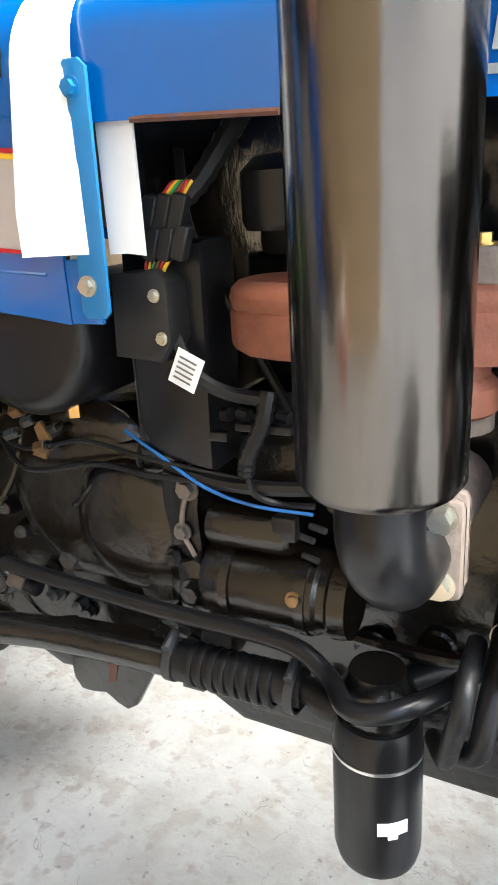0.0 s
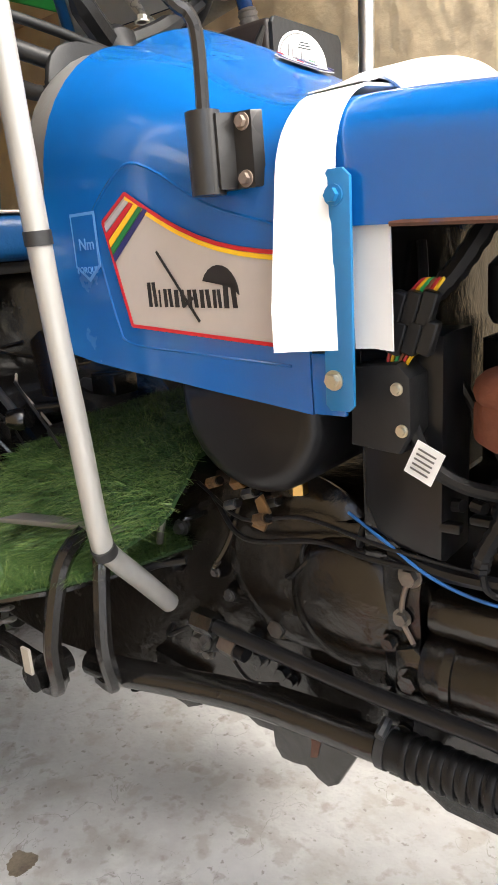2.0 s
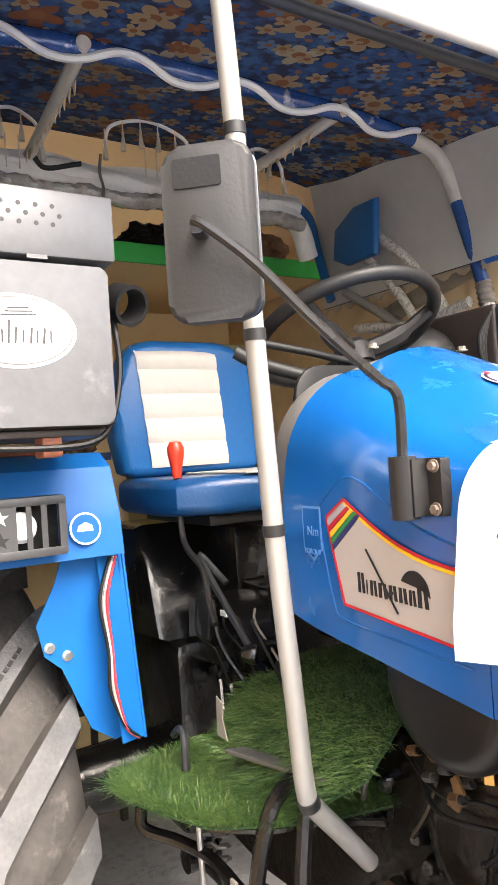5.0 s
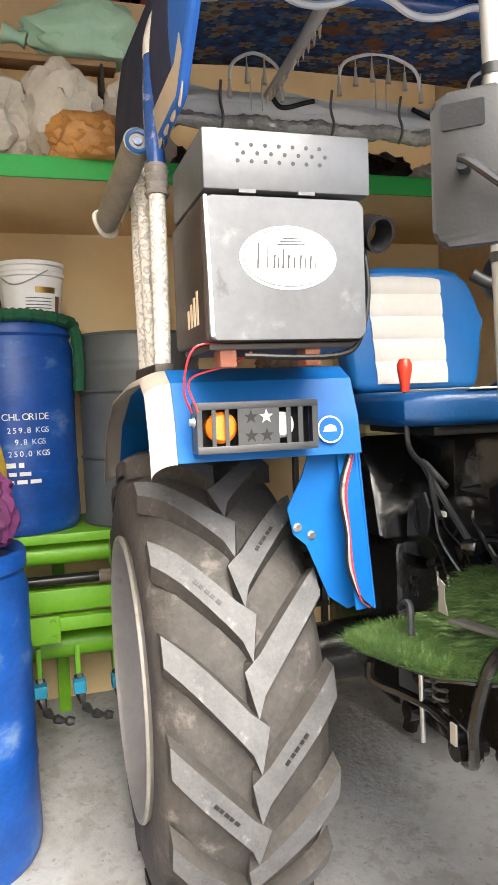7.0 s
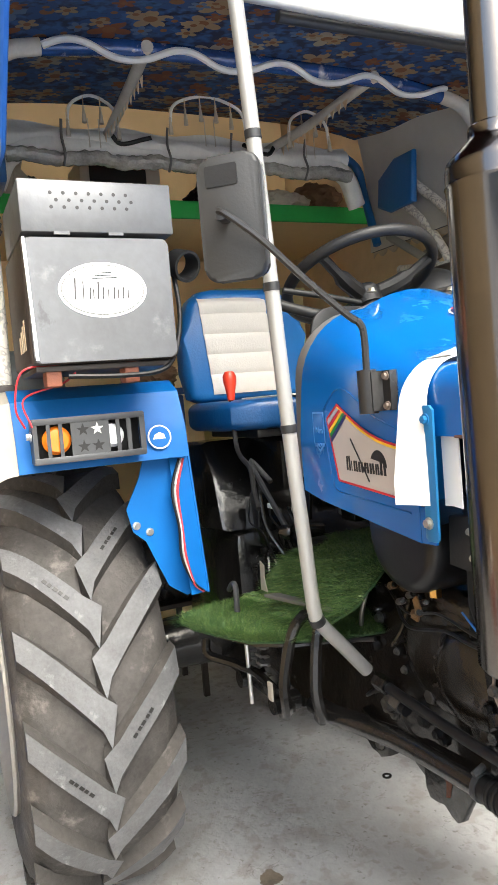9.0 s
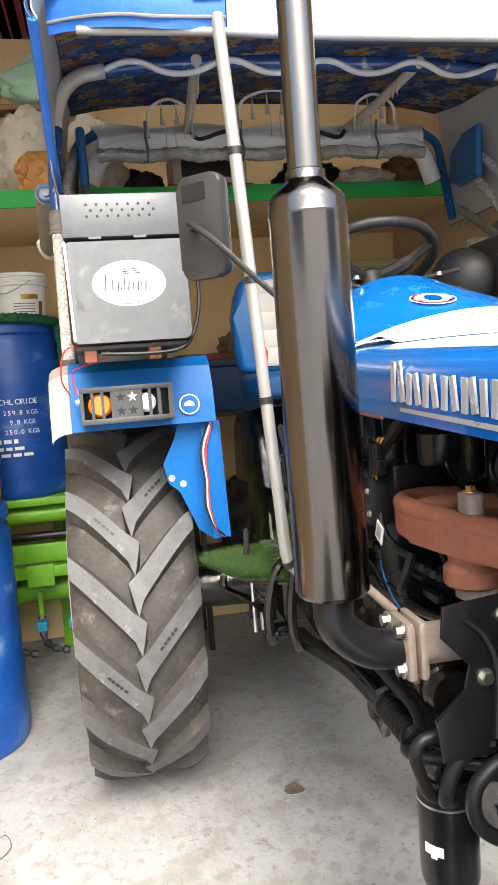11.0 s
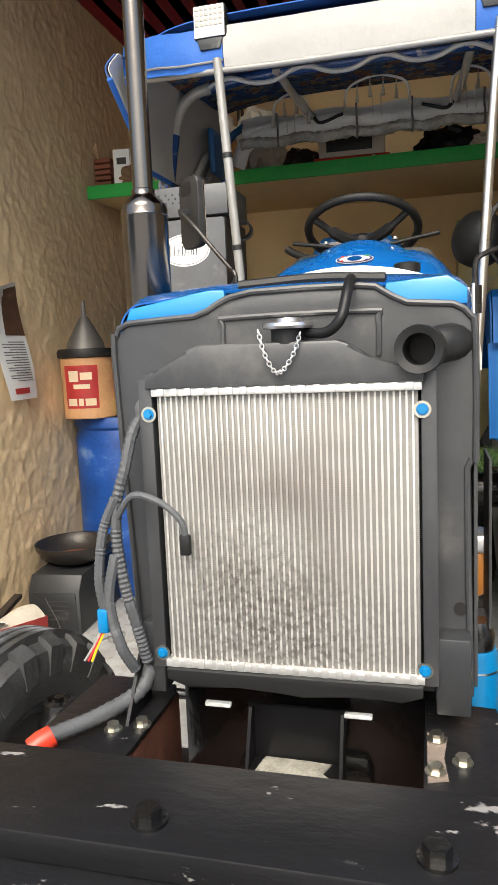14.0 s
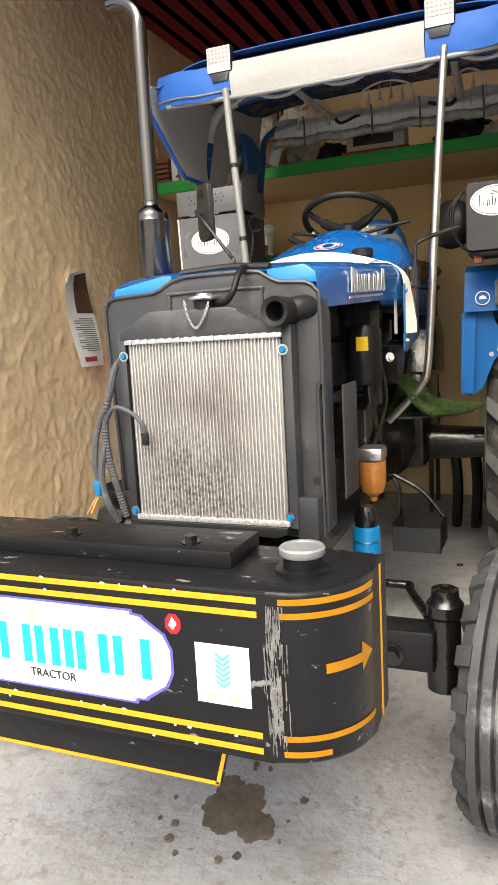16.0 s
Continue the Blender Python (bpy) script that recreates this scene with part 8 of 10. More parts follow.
def wrapped_mat():
    m = material("white_pipe_blue_ribbon", (0.66, 0.63, 0.57), 0.4, 0, 0.25, 14, 0.15, 40, dust=(0.26, 0.2, 0.14), dustamt=0.02, dscale=12)
    N, L = m.node_tree.nodes, m.node_tree.links
    b = N["Principled BSDF"]
    src = b.inputs["Base Color"].links[0].from_socket
    w = N.new("ShaderNodeTexWave")
    w.bands_direction = "DIAGONAL"
    w.inputs["Scale"].default_value, w.inputs["Distortion"].default_value = 7.0, 22.0
    w.inputs["Detail Scale"].default_value = 3.0
    tc = N.new("ShaderNodeTexCoord")
    L.new(tc.outputs["Object"], w.inputs["Vector"])
    r = N.new("ShaderNodeMapRange")
    r.inputs[1].default_value, r.inputs[2].default_value, r.inputs[4].default_value = 0.6, 0.95, 0.55
    L.new(w.outputs[1], r.inputs[0])
    mx = N.new("ShaderNodeMix")
    mx.data_type = "RGBA"
    L.new(r.outputs[0], mx.inputs[0]), L.new(src, mx.inputs[6])
    mx.inputs[7].default_value = (0.2, 0.19, 0.19, 1)
    L.new(mx.outputs[2], b.inputs["Base Color"])
    return m


WRAPPED = wrapped_mat()
TAPEGREY = material("dirty_grey_tape", (0.2, 0.18, 0.16), 0.6, 0, 0.3, 18, 0.5, 40)
FILMBLUE = material("blue_pipe_under_film", (0.02, 0.07, 0.24), 0.18, 0, 0.3, 14, 0.6, 26, coat=0.7, dust=(0.4, 0.44, 0.52), dustamt=0.1, dscale=16)
ELBOWWHITE = material("scuffed_white_elbow", (0.62, 0.59, 0.53), 0.35, 0, 0.15, 12, 0.3, 30, coat=0.3, dust=(0.2, 0.16, 0.12), dustamt=-0.02, dscale=11)
ROLLGREY = material("dusty_rolled_film", (0.26, 0.24, 0.2), 0.5, 0, 0.3, 8, 0.4, 20, dust=(0.13, 0.11, 0.09), dustamt=0.1, dscale=8)
NAVYCLOTH = material("faded_navy_curtain", (0.02, 0.028, 0.075), 0.8, 0, 0.2, 5, 0.3, 60)
BEIGETRIM = material("beige_curtain_trim", (0.5, 0.42, 0.32), 0.75, 0, 0.2, 8, 0.2, 60)
AMBERLED = material("led_grid", (0.45, 0.42, 0.36), 0.3, 0.2)


def roof_z(x):
    return 2.47 + 0.16 * (1.02 - x)


CYW = 0.86
cloth = part("canopy_lining", sheet(BM(), lambda u, v: Vector((1.0 - 1.45 * u, -CYW + 2 * CYW * v, roof_z(1.0 - 1.45 * u) + 0.02 - 0.012 * math.sin(u * 9.4) ** 2 + 0.05 * (1 - (2 * v - 1) ** 4))), 24, 24, 0.004), FLOWERS, T, "navy canopy lining printed with flowers")
top = part("canopy_top", sheet(BM(), lambda u, v: Vector((1.075 - 1.545 * u - 0.13 * (1 - u) * max(0.0, abs(2 * v - 1) - 0.62) ** 2 / 0.144, -CYW - 0.01 + 2 * (CYW + 0.01) * v, roof_z(1.075 - 1.545 * u) + 0.036 + 0.055 * (1 - (2 * v - 1) ** 4))), 12, 24, 0.004), CANVASBLUE, T, "blue canvas canopy top")


def valance_x(y):
    """The front hem, rounding back at the corners."""
    return 1.085 - 0.14 * max(0.0, (abs(y) - 0.55) / 0.32) ** 2


def valance(y0, y1, mat, name, label, bulge=0.012):
    return part(name, sheet(BM(), lambda u, v: Vector((valance_x(y0 + (y1 - y0) * u) + bulge * math.sin(math.pi * v) + 0.004 * noise.noise(Vector((u * 9, v * 5, y0))), y0 + (y1 - y0) * u, 2.368 + 0.045 * max(0.0, abs(y0 + (y1 - y0) * u) - 0.6) / 0.27 + 0.138 * v)), 24, 8, 0.004), mat, top, label)


valance(-0.872, -0.445, CANVASBLUE, "front_valance", "blue canvas front valance")
valance(-0.442, 0.381, CANVASWHITE, "front_valance", "white canvas front valance")
valance(0.384, 0.872, CANVASBLUE, "front_valance", "blue canvas front valance")
part("valance_piping", tube(BM(), [(valance_x(y_) + 0.011, y_, 2.392 + 0.045 * max(0.0, abs(y_) - 0.6) / 0.27) for y_ in (-0.872, -0.8, -0.7, -0.6, -0.445)], 0.004, 6), PIPEWHITE, top)
part("front_rail", tube(BM(), [(1.0, -0.80, 2.40), (1.078, -0.5, 2.366), (1.08, -0.2, 2.36), (1.08, 0.2, 2.36), (1.078, 0.5, 2.362), (1.0, 0.80, 2.395)], 0.011, 10), PIPEWHITE, top, "white painted front rail")
part("inner_rail", tube(BM(), [(0.97, -0.30, 2.40), (0.97, 0.80, 2.40)], 0.014, 10), DARKGREY, top)
for s in (-1, 1):
    # side curtain: blue outside, grey lining inside
    def side(u, v, off=0.0):
        x = 1.02 - 1.45 * u
        zt = roof_z(x) + 0.03
        low = 2.42 - 0.25 * min(1, u / 0.24) + 0.02 * max(0, u - 0.24)
        return Vector((x, (CYW + 0.012 + 0.05 * math.sin(math.pi * v) * 0.5 + 0.03 * (1 - v) + off) * s, low + (zt - low) * v))
    sc = part("side_curtain", sheet(BM(), lambda u, v: side(u, v), 24, 8, 0.003), NAVYCLOTH, top, "faded navy side curtain with a blue front edge")
    part("curtain_edge", sheet(BM(), lambda u, v: side(0.26 * u ** 1.5, v, 0.005), 12, 8, 0.003), CANVASBLUE, sc, "bright blue front edge")
    part("curtain_trim", sheet(BM(), lambda u, v: side(0.2 + 0.8 * u, 0.0 + 0.16 * v, 0.006) + Vector((0, 0, -0.03 * (1 - v) * abs(math.sin(u * 42)))), 60, 3, 0.003), BEIGETRIM, sc, "tattered beige trim")
    part("curtain_lining", sheet(BM(), lambda u, v: side(u, v, -0.009), 24, 8, 0.003), CLEARFILM, sc, "grey canvas inner lining")
    part("blue_strap", tube(BM(), [side(u / 10 * 0.4, 0) + Vector((0, 0, -0.004)) for u in range(11)], 0.012, 8, 3), CANVASBLUE, sc)
    # side hoop of wrapped pipe
    hoop = part("side_hoop", tube(BM(), [(0.43, 0.925 * s, 1.60), (0.43, 0.922 * s, 1.8), (0.42, 0.918 * s, 2.07)], 0.021, 14), WRAPPED, T, "white pipe hoop wrapped with tape and film")
    part("tape_joint", tube(BM(), [(0.42, 0.918 * s, 2.03), (0.415, 0.917 * s, 2.07), (0.41, 0.915 * s, 2.105)], [0.028, 0.031, 0.026] * 6, 12), TAPEGREY, hoop, "dirty grey tape wrapping")
    part("film_sleeve", tube(BM(), [(0.41, 0.915 * s, 2.10), (0.37, 0.912 * s, 2.25), (0.335, 0.90 * s, 2.40)], 0.0235, 14), FILMBLUE, hoop, "blue pipe under wrinkled clear film")
    part("hoop_elbow", tube(BM(), [(0.335, 0.90 * s, 2.395), (0.325, 0.893 * s, 2.45), (0.32, 0.865 * s, 2.52), (0.32, 0.81 * s, 2.57), (0.32, 0.72 * s, 2.592)], 0.025, 14), ELBOWWHITE, hoop, "scuffed white hoop elbow")
    for x_, z_ in ((0.29, 2.0), (0.15, 1.98)):
        part("rear_strut", tube(BM(), [(x_, 0.925 * s, 1.60), (x_ - 0.01, 0.926 * s, 1.8), (x_ - 0.04, 0.924 * s, z_), (x_ - 0.16, 0.90 * s, z_ + 0.22), (x_ - 0.40, 0.85 * s, 2.46)], 0.019, 12), WRAPPED, T, "tape wrapped rear canopy strut")
    part("strut_foot", box(BM(), 0.12, 0.46, min(0.90 * s, 0.95 * s), max(0.90 * s, 0.95 * s), 1.585, 1.625, 0.006), BOXDARK, T)
    # rolled up side curtain sticking out behind the hoop
    roll = part("curtain_roll", tube(BM(), [(0.36, 0.95 * s, 2.18), (0.12, 0.965 * s, 2.145), (-0.13, 0.985 * s, 2.10)], 0.036, 16), ROLLGREY, T, "rolled grey plastic side curtain")
    part("roll_core", spin(BM(), [(0.034, 0), (0.030, 0.004), (0.022, 0.002), (0.021, -0.004), (0.012, -0.004), (0.011, 0.003), (0, 0.003)], (0.362, 0.95 * s, 2.18), (0.98, 0.06 * s, 0.15), 20), SEATDARK, roll, "dark blue rolled end")
    part("roll_tie", tube(BM(), [(-0.12, 0.99 * s, 2.14), (-0.10, 1.025 * s, 2.11), (-0.12, 1.0 * s, 2.06), (-0.14, 0.955 * s, 2.07), (-0.12, 0.985 * s, 2.14)], 0.007, 6), ELBOWWHITE, roll)
    part("lower_rail", tube(BM(), [(0.36, 0.905 * s, 2.05), (0.10, 0.905 * s, 2.02), (-0.2, 0.88 * s, 2.06)], 0.02, 12), WRAPPED, T)
    part("diagonal_rail", tube(BM(), [(0.37, 0.91 * s, 1.80), (0.10, 0.91 * s, 1.98), (-0.25, 0.87 * s, 2.22)], 0.018, 12), PIPEWHITE, T)
    # folded blue hood hanging by the lining
    part("hanging_pouch", prism(BM(), [(-0.24, 2.34), (-0.22, 2.46), (-0.10, 2.515), (0.03, 2.51), (0.01, 2.30), (-0.16, 2.30)], "y", (CYW - 0.055) * s, (CYW - 0.02) * s, 0.015, 3), SEATBLUE, sc, "blue vinyl pouch hanging inside the curtain")
    # work lamp above the valance
    cy = -0.486 if s < 0 else 0.440
    wl_ = part("work_lamp", box(BM(), 1.055, 1.10, cy - 0.058, cy + 0.058, 2.465, 2.575, 0.008), PLASTICB, T, "square white led work lamp")
    part("lamp_face", box(BM(), 1.10, 1.107, cy - 0.054, cy + 0.054, 2.469, 2.571, 0.003), LENS, wl_)
    dt = None
    for a in range(6):
        for b in range(4):
            if dt is None:
                dt = part("led", box(BM(), 1.107, 1.110, -0.0065, 0.0065, -0.0065, 0.0065, 0.001), AMBERLED, wl_)
                dt.matrix_basis = pose(0, cy - 0.042 + 0.0168 * a, 2.510 + 0.0168 * b)
            else:
                again(dt, pose(0, cy - 0.042 + 0.0168 * a, 2.510 + 0.0168 * b), wl_)
    part("lamp_bracket", prism(BM(), [(cy - 0.035, 2.43), (cy + 0.035, 2.43), (cy + 0.045, 2.465), (cy - 0.045, 2.465)], "x", 1.085, 1.105, 0.002), DARKGREY, wl_)

CLEARPLASTIC = material("crumpled_clear_film", (0.4, 0.385, 0.35), 0.15, 0, 0.4, 14, 0.9, 26, coat=0.8)
# blue tube with a white ribbon along the front of the lining
bl = part("ribbon_pipe", tube(BM(), [(0.32, 0.72, 2.59), (0.33, 0.4, 2.615), (0.33, -0.4, 2.615), (0.32, -0.72, 2.59)], 0.026, 14), FILMBLUE, T, "blue wrapped cross pipe with a winding white ribbon")
pts = []
for i in range(60):
    y = -0.72 + 1.44 * i / 59
    a = math.sin(i * 0.45) * 0.85 - 0.75
    pts.append((0.33 + 0.028 * math.cos(a), y, 2.60 + 0.012 * (1 - (y / 0.72) ** 2) + 0.028 * math.sin(a)))
part("white_ribbon", tube(BM(), pts, 0.0105, 6, 3), PAPER, bl, "winding white ribbon")
for s in (-1, 1):
    part("roof_bow", tube(BM(), [(0.36, 0.41 * s, 2.612), (-0.05, 0.385 * s, 2.606), (-0.40, 0.36 * s, 2.62)], 0.019, 12), ELBOWWHITE, top, "white painted roof bow with fringe")
    for k in range(12):
        x = 0.2 - 0.045 * k
        z = 2.594 + 0.02 * (0.2 - x)
        part("fringe_tooth", prism(BM(), [(x - 0.016, z), (x + 0.016, z), (x, z - 0.035)], "y", 0.385 * s - 0.001, 0.385 * s + 0.001), CREAM, top)


# hanging tasselled arches at the back of the canopy
def tassel_arch(at, hw, group="tasselled arches"):
    t = thing("tassel_arch", "white tasselled decoration hanging under the canopy lining", "decoration", at, 0, group)
    n = 8 if hw < 0.12 else 12
    bm = BM()
    pts = [(0, -hw, -0.02), (0, -hw * 0.92, 0.05), (0, -hw * 0.6, 0.085), (0, 0, 0.105), (0, hw * 0.6, 0.085), (0, hw * 0.92, 0.05), (0, hw, -0.02)]
    part("arch_band", tube(bm, pts, 0.0062, 8), PAPER, t)
    ts = None
    k = 4 if hw < 0.12 else 6
    for i in range(k):
        y = -hw + 2 * hw * i / (k - 1)
        z = 0.02 + 0.06 * (1 - (y / hw) ** 2)
        part("string", rod(BM(), (0.004, y, z + 0.03), (0.004, y, z - 0.01), 0.0022, n=6), CREAM, t)
        part("tassel", spin(BM(), [(0, 0.006), (0.004, 0.004), (0.0055, -0.002), (0.0035, -0.007), (0.0075, -0.03), (0.0095, -0.058), (0, -0.058)], (0.004, y, z - 0.012), n=8), SACK, t)
    for y in (-0.02, 0.02):
        part("tail", rod(BM(), (0.004, y, 0.02), (0.004, y, -0.085), 0.0022, n=6), SACK, t)
    return t


tassel_arch((-0.20, -0.455, 2.592), 0.094)
tassel_arch((-0.15, -0.014, 2.609), 0.158)
tassel_arch((-0.15, 0.43, 2.592), 0.094)
# rolled rear curtain with straps
ROLLWHITE = material("white_rolled_canvas", (0.8, 0.79, 0.76), 0.55, 0, 0.12, 8, 0.4, 22, dust=(0.5, 0.46, 0.4), dustamt=0.0, dscale=7)
rc = part("rolled_curtain", tube(BM(), [(-0.40, -0.80, 2.415), (-0.38, -0.74, 2.525), (-0.37, -0.60, 2.575), (-0.38, -0.2, 2.565), (-0.39, 0.1, 2.555), (-0.38, 0.55, 2.575), (-0.37, 0.73, 2.525), (-0.40, 0.81, 2.395)], 0.042, 12, 8), ROLLWHITE, T, "rolled white and clear plastic rear curtain")
part("rear_band", sheet(BM(), lambda u, v: Vector((-0.43, -0.78 + 1.56 * u, 2.595 + 0.075 * v + 0.01 * math.sin(u * 25))), 30, 4, 0.003), ROLLWHITE, rc, "white canvas band above the rolled curtain")
part("canvas_fold", sheet(BM(), lambda u, v: Vector((-0.352 + 0.022 * math.sin(math.pi * v) + 0.007 * noise.noise(Vector((u * 16, v * 4, 3))), -0.75 + 1.49 * u, 2.545 + 0.012 * math.sin(u * 7) + 0.075 * v + 0.006 * noise.noise(Vector((u * 9, 1, 1))))), 60, 8, 0.004), ROLLWHITE, rc, "white canvas folded over the roll")
bm = tube(BM(), [(-0.335, -0.76 + 1.5 * k / 40, 2.513 + 0.006 * math.sin(k * 0.9)) for k in range(41)], 0.027, 14)
for v in bm.verts:
    v.co += Vector((1, 0, 1)) * (0.006 * noise.noise(v.co * 42)) + Vector((1, 0, 0.6)) * (0.005 * noise.noise(v.co * 17))
part("film_roll", bm, CLEARPLASTIC, rc, "crumpled clear plastic film roll", 20)
for y in (-0.55, -0.13, 0.15, 0.5):
    part("strap", tube(BM(), [(-0.30, y, 2.645), (-0.318, y, 2.585), (-0.30, y + 0.004, 2.52), (-0.325, y, 2.478)], 0.0055, 6), GREYP, rc)
for s in (-1, 1):
    part("hook", tube(BM(), [(-0.30, (0.20) * s, 2.60), (-0.31, 0.23 * s, 2.595), (-0.32, 0.32 * s, 2.575), (-0.32, 0.36 * s, 2.615)], 0.009, 8), PLASTICB, rc)
    part("rear_corner_pipe", tube(BM(), [(-0.42, 0.76 * s, 2.635), (-0.43, 0.85 * s, 2.575), (-0.42, 0.87 * s, 2.455), (-0.35, 0.875 * s, 2.205)], 0.02, 10), SEATBLUE, T)

LABELGREEN = material("green_white_label", (0.45, 0.6, 0.2), 0.5, 0, 0.5, 30)
PANIRON = material("black_iron_pan", (0.05, 0.045, 0.042), 0.4, 0.6, 0.2, 8, 0.15, 50, dust=(0.16, 0.14, 0.12), dustamt=0.0, dscale=8)
CARTONRED = material("red_printed_carton", (0.3, 0.03, 0.028), 0.6, 0, 0.25, 9, 0.1, 40, dust=(0.5, 0.42, 0.36), dustamt=0.08, dscale=9)
POSTERBROWN = material("brown_poster_picture", (0.12, 0.06, 0.035), 0.5, 0, 0.5, 14)
PRINTSACK = material("orange_printed_sack", (0.5, 0.24, 0.07), 0.5, 0, 0.3, 8, 0.25, 30, dust=(0.4, 0.04, 0.03), dustamt=0.02, dscale=9)
GREYBOT = material("cloudy_plastic", (0.45, 0.42, 0.38), 0.35, 0, 0.1, 8)
RUSTWOOD = material("weathered_wood", (0.26, 0.15, 0.07), 0.75, 0, 0.35, 5, 0.2, 50, stretch=(1, 0.15, 1))
CREAMCASE = material("cream_case_plastic", (0.55, 0.5, 0.42), 0.5, 0, 0.08, 6)
OLIVELID = material("pale_olive_paint", (0.42, 0.43, 0.24), 0.5, 0, 0.08, 6)
BLUECRATE = material("dark_blue_crate", (0.012, 0.05, 0.16), 0.5, 0, 0.2, 5, 0.1, 40)
CYANPAINT = material("cyan_tine_paint", (0.02, 0.3, 0.5), 0.5, 0, 0.2, 10)

# ---- things on and beside the drums ----
tn = thing("oil_tin", "faded orange oil tin with red label, standing on a drum", "tin", (-0.17, -1.675, 1.061), -18)
part("body", spin(BM(), [(0, 0), (0.150, 0), (0.154, 0.006), (0.152, 0.02), (0.158, 0.30), (0.160, 0.352), (0, 0.352)], n=40), ORANGETIN, tn)
part("lid", spin(BM(), [(0.158, 0.34), (0.172, 0.345), (0.174, 0.375), (0.165, 0.392), (0.15, 0.385), (0, 0.38)], n=40), PLASTICB, tn, "black plastic lid")
def on_tin(y0, y1, z0, z1, mat, name, lift=0.0012):
    """A print that follows the tin's round side, facing the opening of the garage."""
    def f(u, v):
        a = radians(y0 + (y1 - y0) * u)
        z = z0 + (z1 - z0) * v
        r = 0.1525 + 0.006 * z / 0.3 + lift
        return Vector((r * math.cos(a), r * math.sin(a), z))
    return part(name, sheet(BM(), f, 10, 2, 0.0006), mat, tn)


on_tin(-12, 62, 0.06, 0.30, TINRED, "red_label")
for k, (a, b, c, d) in enumerate(((0, 22, 0.21, 0.27), (26, 50, 0.22, 0.26), (10, 45, 0.17, 0.195), (-6, 16, 0.075, 0.115), (20, 30, 0.075, 0.115), (34, 56, 0.075, 0.115))):
    on_tin(a, b, c, d, CREAM, "print_patch", 0.0022)
part("lid_tab", box(BM(), -0.01, 0.03, 0.16, 0.19, 0.35, 0.365, 0.004), PLASTICB, tn)
fn = thing("funnel", "dull galvanised funnel standing upside down on the tin", "funnel", (-0.17, -1.685, 1.443))
part("cone", spin(BM(), [(0.108, 0.0), (0.112, 0.004), (0.108, 0.014), (0.10, 0.05), (0.035, 0.17), (0.018, 0.195), (0.014, 0.20), (0.011, 0.28), (0.009, 0.28), (0.012, 0.2), (0.03, 0.17), (0.1, 0.01)], n=32, close=True), GALV, fn)
jr = thing("jar", "small white plastic jar with red lid and green label", "jar", (-0.19, -1.465, 1.061))
part("body", spin(BM(), [(0, 0), (0.047, 0), (0.051, 0.01), (0.051, 0.11), (0.043, 0.125), (0, 0.125)], n=24), PAPER, jr)
part("lid", spin(BM(), [(0, 0.125), (0.045, 0.125), (0.046, 0.145), (0.043, 0.15), (0, 0.15)], n=24), RED, jr, "red screw lid")
part("label_wrap", spin(BM(), [(0.0513, 0.025), (0.0522, 0.025), (0.0522, 0.09), (0.0513, 0.09)], n=24, close=True), LABELGREEN, jr)


def cloth(name, label, cat, loc, size, mat, seed, lumps=7):
    """A slumped bundle of cloth or a filled sack with folds."""
    t = thing(name, label, cat, loc)
    bm = BM()
    bmesh.ops.create_icosphere(bm, subdivisions=4, radius=1.0)
    for v in bm.verts:
        p = v.co.normalized()
        f = 1 + 0.22 * noise.noise(p * 2.2 + Vector((seed, 0, 0))) + 0.10 * noise.noise(p * lumps + Vector((0, seed, 0))) + 0.05 * noise.noise(p * lumps * 2.3) - 0.13 * max(0.0, 0.22 - abs(noise.noise(p * lumps * 0.8 + Vector((seed, seed, 0))))) / 0.22
        q = Vector((p.x * size[0] * f, p.y * size[1] * f, p.z * size[2] * f))
        q.z = max(q.z, -size[2] * 0.72)
        v.co = q + Vector((0, 0, size[2] * 0.72))
    part("cloth_body", bm, mat, t)
    return t


cloth("cloth_bundle", "dark purple printed cloth bundle on a drum", "cloth", (-0.38, -1.43, 1.061), (0.11, 0.12, 0.16), PURPLE, 3)
cloth("cloth_bundle", "mustard yellow cloth hanging between the drums", "cloth", (-0.74, -1.46, 1.0), (0.10, 0.10, 0.36), MUSTARD, 5)
pdm = plastic_drum((-1.27, -1.325, 0.975), 0.272, 0.925, DRUMBLUE, "blue chemical drum with white printed text, raised on a machine", 0, "blue drums")


def on_drum(text, size, ang, z, drum_r=0.2735, mat=PAPER):
    """Letters wrapped round the drum one by one."""
    a = radians(ang)
    for ch in text:
        if ch != " ":
            font_mesh("letter", ch, size, mat, pdm, Matrix.Translation((drum_r * math.cos(a), drum_r * math.sin(a), z)) @ Matrix.Rotation(a + math.pi / 2, 4, "Z") @ Matrix.Rotation(math.pi / 2, 4, "X"))
        a += size * (0.68 if ch not in "I.: " else 0.36) / drum_r


def bars(n, size, ang, z, seed):
    rnd_ = random.Random(seed)
    a = radians(ang)
    for _ in range(n):
        w = rnd_.uniform(0.02, 0.05)
        part("print_bar", box(BM(), 0, 0.001, -w / 2, w / 2, 0, size * 0.7, m=Matrix.Rotation(a + w / 2 / 0.2735, 4, "Z") @ Matrix.Translation((0.2732, 0, z))), PAPER, pdm)
        a += (w + 0.012) / 0.2735


